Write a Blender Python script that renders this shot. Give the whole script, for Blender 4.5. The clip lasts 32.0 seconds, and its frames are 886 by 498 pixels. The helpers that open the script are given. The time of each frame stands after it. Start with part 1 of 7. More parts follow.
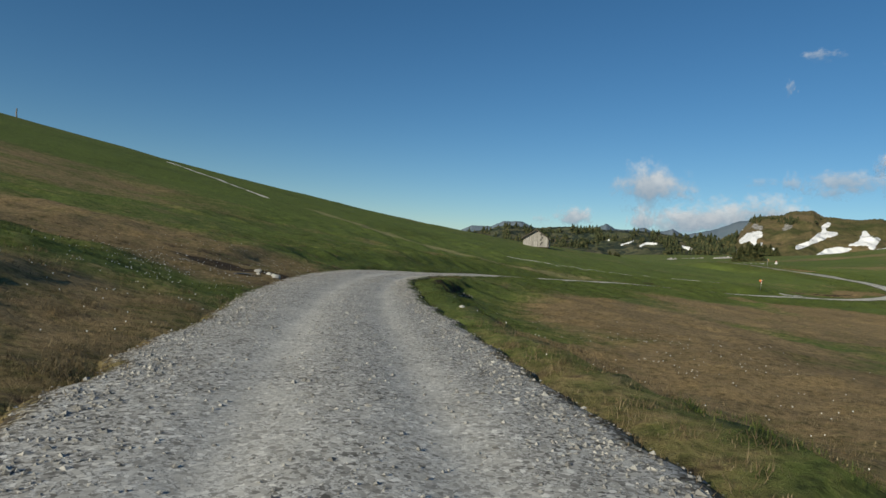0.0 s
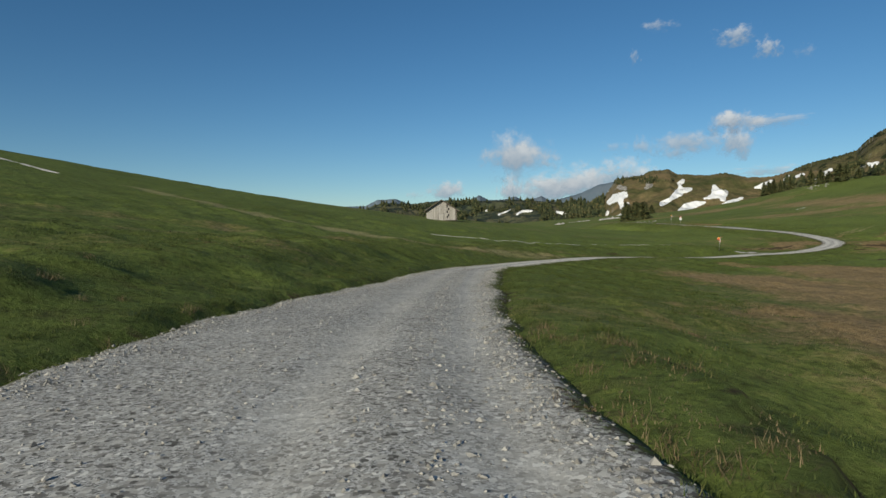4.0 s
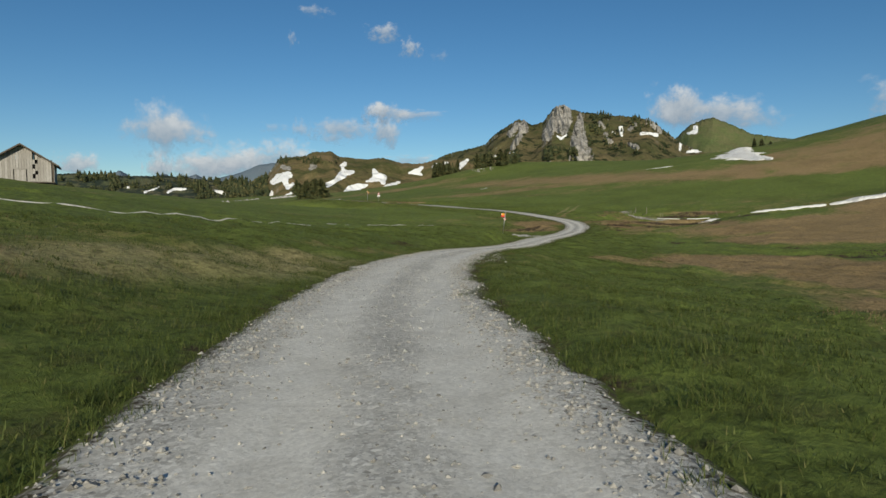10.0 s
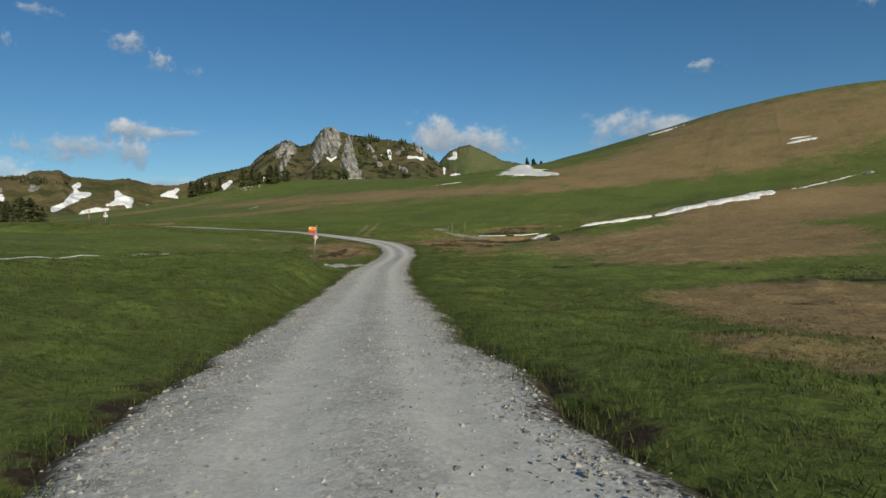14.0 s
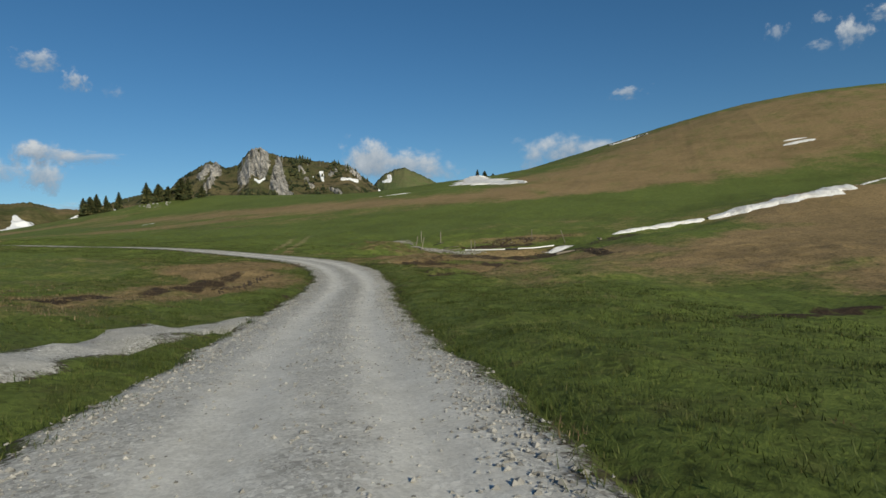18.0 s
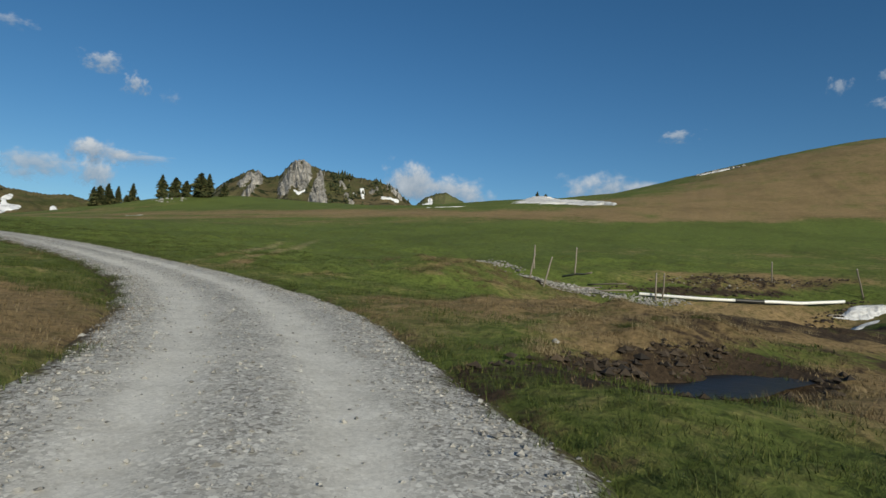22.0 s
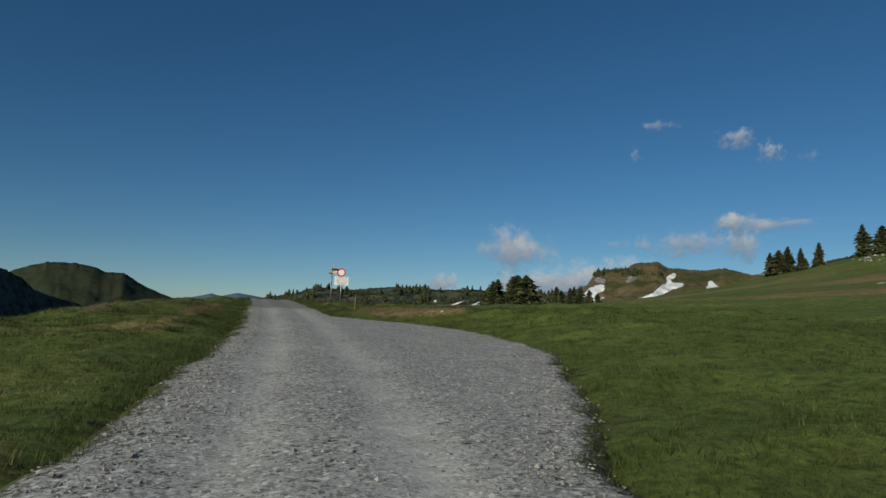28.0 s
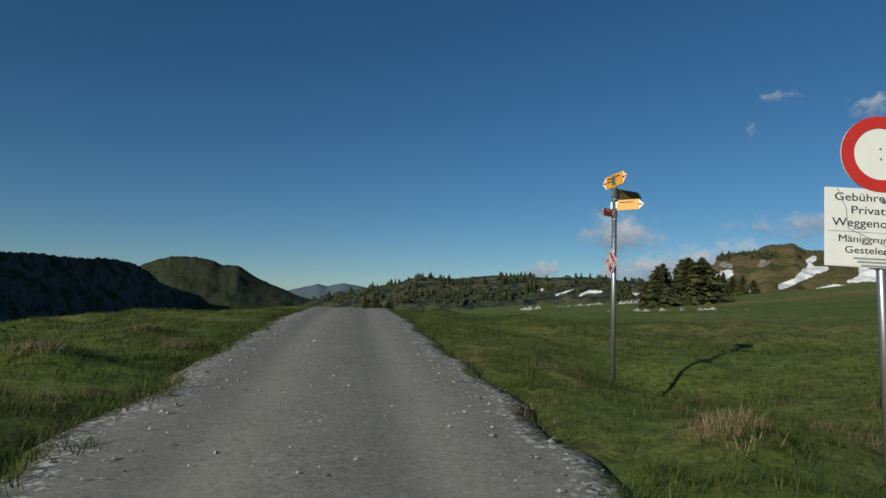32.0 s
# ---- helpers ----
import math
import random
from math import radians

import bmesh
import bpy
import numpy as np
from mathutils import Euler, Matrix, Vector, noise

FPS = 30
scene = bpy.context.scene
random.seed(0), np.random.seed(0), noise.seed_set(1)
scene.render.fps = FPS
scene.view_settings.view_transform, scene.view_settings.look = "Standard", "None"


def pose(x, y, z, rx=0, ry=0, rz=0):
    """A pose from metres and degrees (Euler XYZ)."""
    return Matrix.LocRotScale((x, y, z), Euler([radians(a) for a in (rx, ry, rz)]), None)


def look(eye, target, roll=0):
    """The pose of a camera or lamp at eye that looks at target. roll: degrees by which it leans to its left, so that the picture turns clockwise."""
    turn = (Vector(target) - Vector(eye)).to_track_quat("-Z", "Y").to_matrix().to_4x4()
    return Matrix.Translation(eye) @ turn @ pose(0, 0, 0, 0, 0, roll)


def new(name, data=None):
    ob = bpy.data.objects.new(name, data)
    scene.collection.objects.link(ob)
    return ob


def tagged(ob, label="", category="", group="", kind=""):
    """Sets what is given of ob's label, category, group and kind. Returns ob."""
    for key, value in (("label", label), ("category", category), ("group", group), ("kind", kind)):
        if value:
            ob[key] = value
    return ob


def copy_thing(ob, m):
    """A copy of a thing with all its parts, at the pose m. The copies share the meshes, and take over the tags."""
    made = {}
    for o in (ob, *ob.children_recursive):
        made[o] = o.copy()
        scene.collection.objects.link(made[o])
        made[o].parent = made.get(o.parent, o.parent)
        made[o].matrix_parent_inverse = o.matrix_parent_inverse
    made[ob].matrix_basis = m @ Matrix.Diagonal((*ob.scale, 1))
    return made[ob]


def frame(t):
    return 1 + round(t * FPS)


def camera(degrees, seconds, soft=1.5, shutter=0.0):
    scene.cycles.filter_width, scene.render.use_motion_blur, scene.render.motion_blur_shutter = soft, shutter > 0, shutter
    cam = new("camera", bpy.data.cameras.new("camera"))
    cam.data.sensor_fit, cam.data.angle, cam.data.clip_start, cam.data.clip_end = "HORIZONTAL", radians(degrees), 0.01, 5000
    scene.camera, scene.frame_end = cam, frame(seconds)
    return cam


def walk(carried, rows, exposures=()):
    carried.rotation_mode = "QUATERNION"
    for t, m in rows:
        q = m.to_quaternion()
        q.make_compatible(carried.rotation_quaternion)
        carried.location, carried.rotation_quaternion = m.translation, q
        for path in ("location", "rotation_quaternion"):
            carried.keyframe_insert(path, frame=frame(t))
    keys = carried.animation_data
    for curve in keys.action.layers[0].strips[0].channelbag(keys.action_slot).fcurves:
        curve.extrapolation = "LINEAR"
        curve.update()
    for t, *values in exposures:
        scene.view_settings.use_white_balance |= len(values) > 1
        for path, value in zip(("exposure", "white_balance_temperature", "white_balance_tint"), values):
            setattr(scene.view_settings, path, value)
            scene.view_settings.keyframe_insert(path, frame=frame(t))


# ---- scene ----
cam = camera(71.5, 32.0)
PATH = [
    (0.0, pose(0.00, 0.00, 0.00, 89.87, -3.95, 0.01)),
    (0.5, pose(-0.64, 3.44, -0.04, 88.50, -1.43, 0.18)),
    (1.0, pose(-1.24, 6.95, -0.06, 88.26, -0.30, 0.07)),
    (1.5, pose(-1.82, 10.55, -0.07, 88.11, -0.11, -1.70)),
    (2.0, pose(-2.26, 14.37, -0.06, 87.75, 0.46, -3.21)),
    (2.5, pose(-2.75, 18.31, -0.08, 88.26, 0.87, -4.89)),
    (3.0, pose(-3.06, 22.41, -0.13, 88.11, 0.22, -8.10)),
    (3.5, pose(-3.02, 26.51, -0.21, 88.11, 0.54, -9.52)),
    (5.5, pose(-0.47, 43.16, -0.61, 88.85, 1.03, -19.75)),
    (6.0, pose(0.33, 47.10, -0.70, 88.69, 2.07, -21.20)),
    (6.5, pose(1.20, 50.84, -0.78, 88.30, 1.78, -23.40)),
    (7.0, pose(2.16, 54.69, -0.88, 87.77, 1.88, -25.47)),
    (7.5, pose(3.29, 58.44, -0.98, 87.44, 2.57, -27.42)),
    (8.0, pose(4.64, 62.26, -1.10, 87.63, 1.99, -30.78)),
    (8.5, pose(6.20, 66.00, -1.25, 86.74, 1.34, -33.80)),
    (9.0, pose(7.95, 69.70, -1.41, 87.17, 3.76, -35.70)),
    (9.5, pose(9.88, 73.34, -1.55, 87.26, 0.88, -38.18)),
    (10.0, pose(12.06, 76.99, -1.68, 86.40, 0.11, -42.46)),
    (10.5, pose(14.33, 80.35, -1.80, 87.45, 1.65, -45.01)),
    (11.0, pose(16.75, 83.61, -1.92, 87.41, -1.06, -48.79)),
    (11.5, pose(19.44, 86.77, -2.02, 89.93, 0.45, -50.93)),
    (12.0, pose(22.28, 89.81, -2.09, 89.15, 0.20, -54.35)),
    (12.5, pose(25.22, 92.66, -2.13, 88.59, -1.25, -56.97)),
    (13.0, pose(28.23, 95.35, -2.24, 88.78, 1.17, -57.89)),
    (13.5, pose(31.27, 97.92, -2.35, 89.23, 0.73, -60.87)),
    (14.0, pose(34.59, 100.48, -2.50, 88.33, 1.44, -63.64)),
    (14.5, pose(38.23, 103.03, -2.67, 87.59, 0.75, -65.91)),
    (16.5, pose(54.25, 113.10, -3.52, 89.59, 1.52, -69.63)),
    (17.0, pose(58.26, 115.48, -3.61, 90.78, 2.42, -68.38)),
    (17.5, pose(62.22, 117.84, -3.69, 91.67, 2.78, -68.97)),
    (18.0, pose(66.33, 120.27, -3.72, 90.40, 2.29, -69.75)),
    (18.5, pose(70.57, 122.70, -3.74, 91.85, 1.64, -69.82)),
    (19.0, pose(74.94, 125.16, -3.82, 89.89, -0.60, -71.11)),
    (19.5, pose(79.36, 127.47, -3.87, 90.39, -0.71, -71.77)),
    (20.0, pose(83.78, 129.87, -3.88, 91.57, -1.04, -71.83)),
    (20.5, pose(88.09, 131.98, -3.83, 88.84, -2.50, -74.64)),
    (21.0, pose(92.32, 134.11, -3.66, 91.19, -1.21, -72.70)),
    (21.5, pose(96.24, 136.35, -3.51, 92.24, -1.22, -69.98)),
    (22.0, pose(100.00, 138.82, -3.32, 92.98, -2.90, -66.72)),
    (22.5, pose(103.42, 141.26, -3.11, 93.83, -2.01, -62.45)),
    (23.0, pose(106.52, 143.98, -2.88, 95.09, -3.14, -57.67)),
    (23.5, pose(109.31, 146.78, -2.69, 92.55, -2.51, -54.01)),
    (24.0, pose(111.93, 149.99, -2.45, 93.94, -2.04, -47.29)),
    (24.5, pose(114.26, 153.60, -2.19, 94.63, -1.64, -41.42)),
    (25.0, pose(116.30, 157.46, -1.89, 94.90, -2.49, -35.51)),
    (25.5, pose(117.89, 161.49, -1.54, 97.92, -0.42, -28.89)),
    (26.0, pose(119.07, 165.67, -1.18, 98.39, -1.57, -23.78)),
    (26.5, pose(120.04, 169.91, -0.84, 96.90, -3.27, -20.38)),
    (28.5, pose(121.48, 187.77, 0.23, 96.86, -1.21, -8.25)),
    (29.0, pose(121.31, 192.32, 0.53, 96.14, -1.71, -6.19)),
    (29.5, pose(121.08, 196.83, 0.75, 95.06, -2.97, -5.28)),
    (30.0, pose(120.74, 201.55, 0.95, 94.80, -3.54, -4.49)),
    (30.5, pose(120.41, 206.38, 1.20, 94.09, -4.53, -4.74)),
    (31.0, pose(119.92, 211.28, 1.41, 95.15, -3.06, -3.60)),
    (31.5, pose(119.43, 216.17, 1.64, 95.03, -3.36, -3.25)),
    (32.0, pose(119.04, 221.68, 1.99, 95.62, -1.54, -1.83)),
]
EXPOSURES = [(0, 0.05, 6100, 8), (3, 0.05, 6110, 8), (6, 0.02, 6130, 8), (8, 0.03, 6140, 8), (10, 0.04, 6150, 8), (12, -0.07, 6140, 8), (14, -0.04, 6130, 8), (18, -0.03, 6100, 8), (21, 0.06, 6050, 8), (22, -0.03, 6000, 8), (23, -0.26, 5900, 7), (24, 0.0, 5850, 7), (25, -0.28, 5850, 7), (26, -0.42, 5850, 7), (29, -0.45, 5850, 7), (32, -0.32, 5850, 7)]
walk(cam, PATH, EXPOSURES)

# ---------------------------------------------------------------- light
SUN_AZ, SUN_EL = 221.0, 20.0          # degrees, clockwise from +y; the shadows fall towards 41
world = bpy.data.worlds.new("sky")
scene.world = world
world.use_nodes = True
wn = world.node_tree.nodes
sky = wn.new("ShaderNodeTexSky")
sky.sky_type = "NISHITA"
sky.sun_disc = False
sky.sun_elevation = radians(SUN_EL)
sky.sun_rotation = radians(SUN_AZ)
sky.altitude = 1700
sky.air_density, sky.dust_density, sky.ozone_density = 1.0, 0.7, 3.0
deeper = wn.new("ShaderNodeHueSaturation")
deeper.inputs["Saturation"].default_value = 1.18
tint = wn.new("ShaderNodeMix")
tint.data_type, tint.blend_type = "RGBA", "MULTIPLY"
tint.inputs[0].default_value, tint.inputs[7].default_value = 1.0, (1.0, 1.0, 0.915, 1)
world.node_tree.links.new(sky.outputs["Color"], deeper.inputs["Color"])
world.node_tree.links.new(deeper.outputs[0], tint.inputs[6])
world.node_tree.links.new(tint.outputs[2], wn["Background"].inputs["Color"])
wn["Background"].inputs["Strength"].default_value = 0.080

sun = new("sun", bpy.data.lights.new("sun", "SUN"))
sun.data.energy, sun.data.angle, sun.data.color = 5.0, radians(0.55), (1.0, 0.885, 0.67)
_a, _e = radians(SUN_AZ), radians(SUN_EL)
to_sun = Vector((math.sin(_a) * math.cos(_e), math.cos(_a) * math.cos(_e), math.sin(_e)))
sun.matrix_world = look(to_sun * 900, (0, 0, 0))

# ---------------------------------------------------------------- materials


def material(name):
    m = bpy.data.materials.new(name)
    m.use_nodes = True
    nt = m.node_tree
    return m, nt, nt.nodes["Principled BSDF"]


def ramp(nt, fac, stops):
    n = nt.nodes.new("ShaderNodeValToRGB")
    while len(n.color_ramp.elements) < len(stops):
        n.color_ramp.elements.new(0.5)
    for e, (p, c) in zip(n.color_ramp.elements, stops):
        e.position, e.color = p, (*c, 1)
    nt.links.new(fac, n.inputs[0])
    return n.outputs[0]


def tex(nt, scale, detail=6.0, rough=0.6, kind="ShaderNodeTexNoise", coord="Object", stretch=None):
    c = nt.nodes.new("ShaderNodeTexCoord")
    out = c.outputs[coord]
    if stretch:
        mp = nt.nodes.new("ShaderNodeMapping")
        mp.inputs["Scale"].default_value = stretch
        nt.links.new(out, mp.inputs["Vector"])
        out = mp.outputs[0]
    n = nt.nodes.new(kind)
    n.inputs["Scale"].default_value = scale
    if kind == "ShaderNodeTexNoise":
        n.inputs["Detail"].default_value, n.inputs["Roughness"].default_value = detail, rough
    nt.links.new(out, n.inputs["Vector"])
    return n.outputs["Fac"] if kind == "ShaderNodeTexNoise" else n.outputs["Distance"]


def mix(nt, fac, a, b, mode="MIX"):
    n = nt.nodes.new("ShaderNodeMix")
    n.data_type, n.blend_type = "RGBA", mode
    for key, value in ((0, fac), (6, a), (7, b)):
        if isinstance(value, (int, float)):
            n.inputs[key].default_value = value
        elif isinstance(value, tuple):
            n.inputs[key].default_value = (*value, 1)
        else:
            nt.links.new(value, n.inputs[key])
    return n.outputs[2]


def math_node(nt, op, a, b=0.0, clamp=False):
    n = nt.nodes.new("ShaderNodeMath")
    n.operation, n.use_clamp = op, clamp
    for k, v in ((0, a), (1, b)):
        if isinstance(v, (int, float)):
            n.inputs[k].default_value = v
        else:
            nt.links.new(v, n.inputs[k])
    return n.outputs[0]


def bump(nt, bsdf, height, strength, distance, after=None):
    n = nt.nodes.new("ShaderNodeBump")
    n.inputs["Strength"].default_value, n.inputs["Distance"].default_value = strength, distance
    nt.links.new(height, n.inputs["Height"])
    if after:
        nt.links.new(after, n.inputs["Normal"])
    nt.links.new(n.outputs[0], bsdf.inputs["Normal"])
    return n.outputs[0]


def attribute(nt, name):
    n = nt.nodes.new("ShaderNodeAttribute")
    n.attribute_name = name
    return n.outputs["Fac"]


def island(nt):
    return nt.nodes.new("ShaderNodeNewGeometry").outputs["Random Per Island"]


def plain(name, colour, rough=0.6, metal=0.0, vary=0.25, scale=8.0, relief=0.0, stretch=None):
    """A surface of one colour with mottling at two scales."""
    m, nt, b = material(name)
    fine, broad = tex(nt, scale, 8, 0.65, stretch=stretch), tex(nt, scale * 0.13, 3, 0.5, stretch=stretch)
    dark, light = tuple(c * (1 - vary) for c in colour), tuple(min(1, c * (1 + vary)) for c in colour)
    c1 = ramp(nt, fine, [(0.3, dark), (0.7, light)])
    c2 = mix(nt, math_node(nt, "MULTIPLY", broad, 0.6), c1, dark)
    nt.links.new(c2, b.inputs["Base Color"])
    b.inputs["Roughness"].default_value, b.inputs["Metallic"].default_value = rough, metal
    if relief:
        bump(nt, b, fine, 0.6, relief)
    return m


def turf_colour(nt):
    """Short alpine turf: green where it has grown, straw-brown where the snow lay late, bare earth in between."""
    dry, bare = attribute(nt, "dry"), attribute(nt, "bare")
    fine, mid, broad, huge = tex(nt, 11.0, 8, 0.72), tex(nt, 1.1, 6, 0.65), tex(nt, 0.16, 5, 0.6), tex(nt, 0.03, 4, 0.6)
    tuft = tex(nt, 3.2, 5, 0.6)
    green = ramp(nt, fine, [(0.28, (0.066, 0.078, 0.021)), (0.50, (0.142, 0.184, 0.040)), (0.62, (0.190, 0.234, 0.054)), (0.75, (0.31, 0.315, 0.110))])
    green2 = ramp(nt, mid, [(0.30, (0.140, 0.118, 0.050)), (0.44, (0.130, 0.160, 0.037)), (0.56, (0.165, 0.216, 0.045)), (0.72, (0.235, 0.285, 0.066))])
    green = mix(nt, 0.5, green, green2)
    straw = ramp(nt, fine, [(0.25, (0.135, 0.096, 0.048)), (0.5, (0.345, 0.245, 0.118)), (0.75, (0.56, 0.42, 0.225))])
    straw2 = ramp(nt, mid, [(0.3, (0.185, 0.130, 0.060)), (0.75, (0.42, 0.302, 0.147))])
    straw = mix(nt, 0.45, straw, straw2)
    k = math_node(nt, "ADD", dry, math_node(nt, "MULTIPLY", math_node(nt, "SUBTRACT", broad, 0.5), 1.3))
    k = math_node(nt, "ADD", k, math_node(nt, "MULTIPLY", math_node(nt, "SUBTRACT", mid, 0.5), 1.2))
    k = math_node(nt, "ADD", k, math_node(nt, "MULTIPLY", math_node(nt, "SUBTRACT", tuft, 0.5), 0.8))
    k = math_node(nt, "ADD", k, math_node(nt, "MULTIPLY", math_node(nt, "SUBTRACT", huge, 0.5), 0.7))
    drift = tex(nt, 0.22, 5, 0.62, stretch=(0.35, 1.0, 1.0))
    k = math_node(nt, "ADD", k, math_node(nt, "MULTIPLY", math_node(nt, "SUBTRACT", drift, 0.5), 0.9))
    edge = nt.nodes.new("ShaderNodeMapRange")
    edge.interpolation_type = "SMOOTHSTEP"
    edge.inputs[1].default_value, edge.inputs[2].default_value = 0.08, 0.95
    nt.links.new(k, edge.inputs[0])
    turf = mix(nt, edge.outputs[0], green, straw)
    bleached = ramp(nt, fine, [(0.25, (0.20, 0.165, 0.075)), (0.55, (0.42, 0.36, 0.18)), (0.75, (0.62, 0.54, 0.30))])
    turf = mix(nt, math_node(nt, "MULTIPLY", attribute(nt, "pale"), math_node(nt, "ADD", drift, 0.35), True), turf, bleached)
    turf = mix(nt, 0.5, turf, ramp(nt, tex(nt, 0.075, 7, 0.68), [(0.36, (0.50, 0.50, 0.46)), (0.5, (0.86, 0.86, 0.84)), (0.64, (1.0, 1.0, 1.0))]), "MULTIPLY")
    turf = mix(nt, 0.75, turf, ramp(nt, tuft, [(0.34, (0.48, 0.50, 0.46)), (0.5, (0.95, 0.95, 0.95)), (0.66, (1.0, 1.0, 1.0))]), "MULTIPLY")
    speck = tex(nt, 6.5, 3, 0.55)
    turf = mix(nt, 0.6, turf, ramp(nt, speck, [(0.36, (0.36, 0.36, 0.34)), (0.47, (0.95, 0.95, 0.95)), (0.62, (1.0, 1.0, 1.0)), (0.72, (1.35, 1.28, 1.2))]), "MULTIPLY")
    earth = ramp(nt, fine, [(0.3, (0.022, 0.015, 0.009)), (0.7, (0.085, 0.060, 0.037))])
    e2 = math_node(nt, "ADD", bare, math_node(nt, "MULTIPLY", math_node(nt, "SUBTRACT", mid, 0.5), 1.4))
    e2 = math_node(nt, "ADD", e2, math_node(nt, "MULTIPLY", math_node(nt, "SUBTRACT", tuft, 0.5), 0.8))
    em = nt.nodes.new("ShaderNodeMapRange")
    em.inputs[1].default_value, em.inputs[2].default_value = 0.42, 0.66
    nt.links.new(e2, em.inputs[0])
    return mix(nt, em.outputs[0], turf, earth), fine, mid, tuft


def make_ground():
    m, nt, b = material("alpine_turf")
    col, fine, mid, tuft = turf_colour(nt)
    nt.links.new(col, b.inputs["Base Color"])
    b.inputs["Roughness"].default_value = 0.92
    b.inputs["Specular IOR Level"].default_value = 0.12
    n1 = bump(nt, b, mid, 0.5, 0.14)
    n2 = bump(nt, b, tuft, 0.7, 0.08, n1)
    bump(nt, b, fine, 0.9, 0.05, n2)
    return m


def make_gravel():
    """Crushed limestone: pale grey stones, dusty in the wheel tracks, thinning into earth and turf along the shoulder."""
    m, nt, b = material("limestone_gravel")
    track, shoulder, worn = attribute(nt, "track"), attribute(nt, "shoulder"), attribute(nt, "worn")
    fine, broad, lump = tex(nt, 26.0, 8, 0.75), tex(nt, 0.7, 5, 0.6), tex(nt, 2.6, 6, 0.7)
    rocks = []
    for scale in (26.0, 64.0):
        c = nt.nodes.new("ShaderNodeTexCoord")
        warp = nt.nodes.new("ShaderNodeTexNoise")
        warp.inputs["Scale"].default_value = scale * 0.8
        nt.links.new(c.outputs["Object"], warp.inputs["Vector"])
        v = nt.nodes.new("ShaderNodeTexVoronoi")
        v.inputs["Scale"].default_value = scale
        nt.links.new(mix(nt, 0.02, c.outputs["Object"], warp.outputs["Color"], "LINEAR_LIGHT"), v.inputs["Vector"])
        sep = nt.nodes.new("ShaderNodeSeparateColor")
        nt.links.new(v.outputs["Color"], sep.inputs[0])
        rocks.append((v.outputs["Distance"], sep.outputs[0], sep.outputs[1]))
    big = ramp(nt, rocks[0][1], [(0.0, (0.10, 0.095, 0.085)), (0.35, (0.33, 0.315, 0.285)), (0.8, (0.56, 0.54, 0.49)), (1.0, (0.82, 0.80, 0.74))])
    small = ramp(nt, rocks[1][1], [(0.0, (0.11, 0.106, 0.096)), (0.5, (0.44, 0.427, 0.395)), (1.0, (0.70, 0.685, 0.645))])
    stones = mix(nt, math_node(nt, "GREATER_THAN", rocks[0][2], 0.5), small, big)
    dust = ramp(nt, fine, [(0.3, (0.60, 0.575, 0.515)), (0.7, (0.90, 0.87, 0.79))])
    k = math_node(nt, "ADD", track, math_node(nt, "MULTIPLY", math_node(nt, "SUBTRACT", broad, 0.5), 1.4), True)
    c = mix(nt, math_node(nt, "MULTIPLY", k, 0.78), stones, dust)
    c = mix(nt, 0.6, c, ramp(nt, lump, [(0.32, (0.68, 0.67, 0.65)), (0.6, (1, 1, 1))]), "MULTIPLY")
    fines = ramp(nt, fine, [(0.3, (0.17, 0.155, 0.13)), (0.7, (0.30, 0.28, 0.245))])
    c = mix(nt, math_node(nt, "MULTIPLY", worn, 0.8), c, fines)
    turf, tf, tm, tt = turf_colour(nt)
    s = math_node(nt, "ADD", shoulder, math_node(nt, "MULTIPLY", math_node(nt, "SUBTRACT", lump, 0.5), 0.75))
    s = math_node(nt, "ADD", s, math_node(nt, "MULTIPLY", math_node(nt, "SUBTRACT", rocks[0][1], 0.5), 0.34))
    e = nt.nodes.new("ShaderNodeMapRange")
    e.inputs[1].default_value, e.inputs[2].default_value = -0.02, 0.14
    nt.links.new(s, e.inputs[0])
    verge = mix(nt, math_node(nt, "GREATER_THAN", rocks[0][1], 0.6), ramp(nt, fine, [(0.3, (0.030, 0.024, 0.016)), (0.7, (0.105, 0.086, 0.060))]), stones)
    rim = nt.nodes.new("ShaderNodeMapRange")
    rim.inputs[1].default_value, rim.inputs[2].default_value = 0.16, 0.36
    nt.links.new(s, rim.inputs[0])
    c = mix(nt, e.outputs[0], c, mix(nt, rim.outputs[0], verge, turf))
    nt.links.new(c, b.inputs["Base Color"])
    b.inputs["Roughness"].default_value = 0.95
    b.inputs["Specular IOR Level"].default_value = 0.12
    flat = math_node(nt, "SUBTRACT", 1.0, math_node(nt, "MULTIPLY", k, 0.55))
    h = math_node(nt, "MULTIPLY", math_node(nt, "ADD", rocks[0][1], math_node(nt, "MULTIPLY", rocks[1][1], 0.6)), flat)
    n1 = bump(nt, b, h, 0.75, 0.018)
    n2 = bump(nt, b, lump, 0.35, 0.02, n1)
    bump(nt, b, fine, 0.5, 0.008, n2)
    return m


def make_stone(name, dark, light):
    m, nt, b = material(name)
    c = ramp(nt, island(nt), [(0.0, dark), (1.0, light)])
    f = tex(nt, 30.0, 6, 0.7)
    c = mix(nt, 0.45, c, ramp(nt, f, [(0.3, (0.45, 0.44, 0.42)), (0.75, (1, 1, 1))]), "MULTIPLY")
    nt.links.new(c, b.inputs["Base Color"])
    b.inputs["Roughness"].default_value = 0.9
    bump(nt, b, f, 0.5, 0.01)
    return m


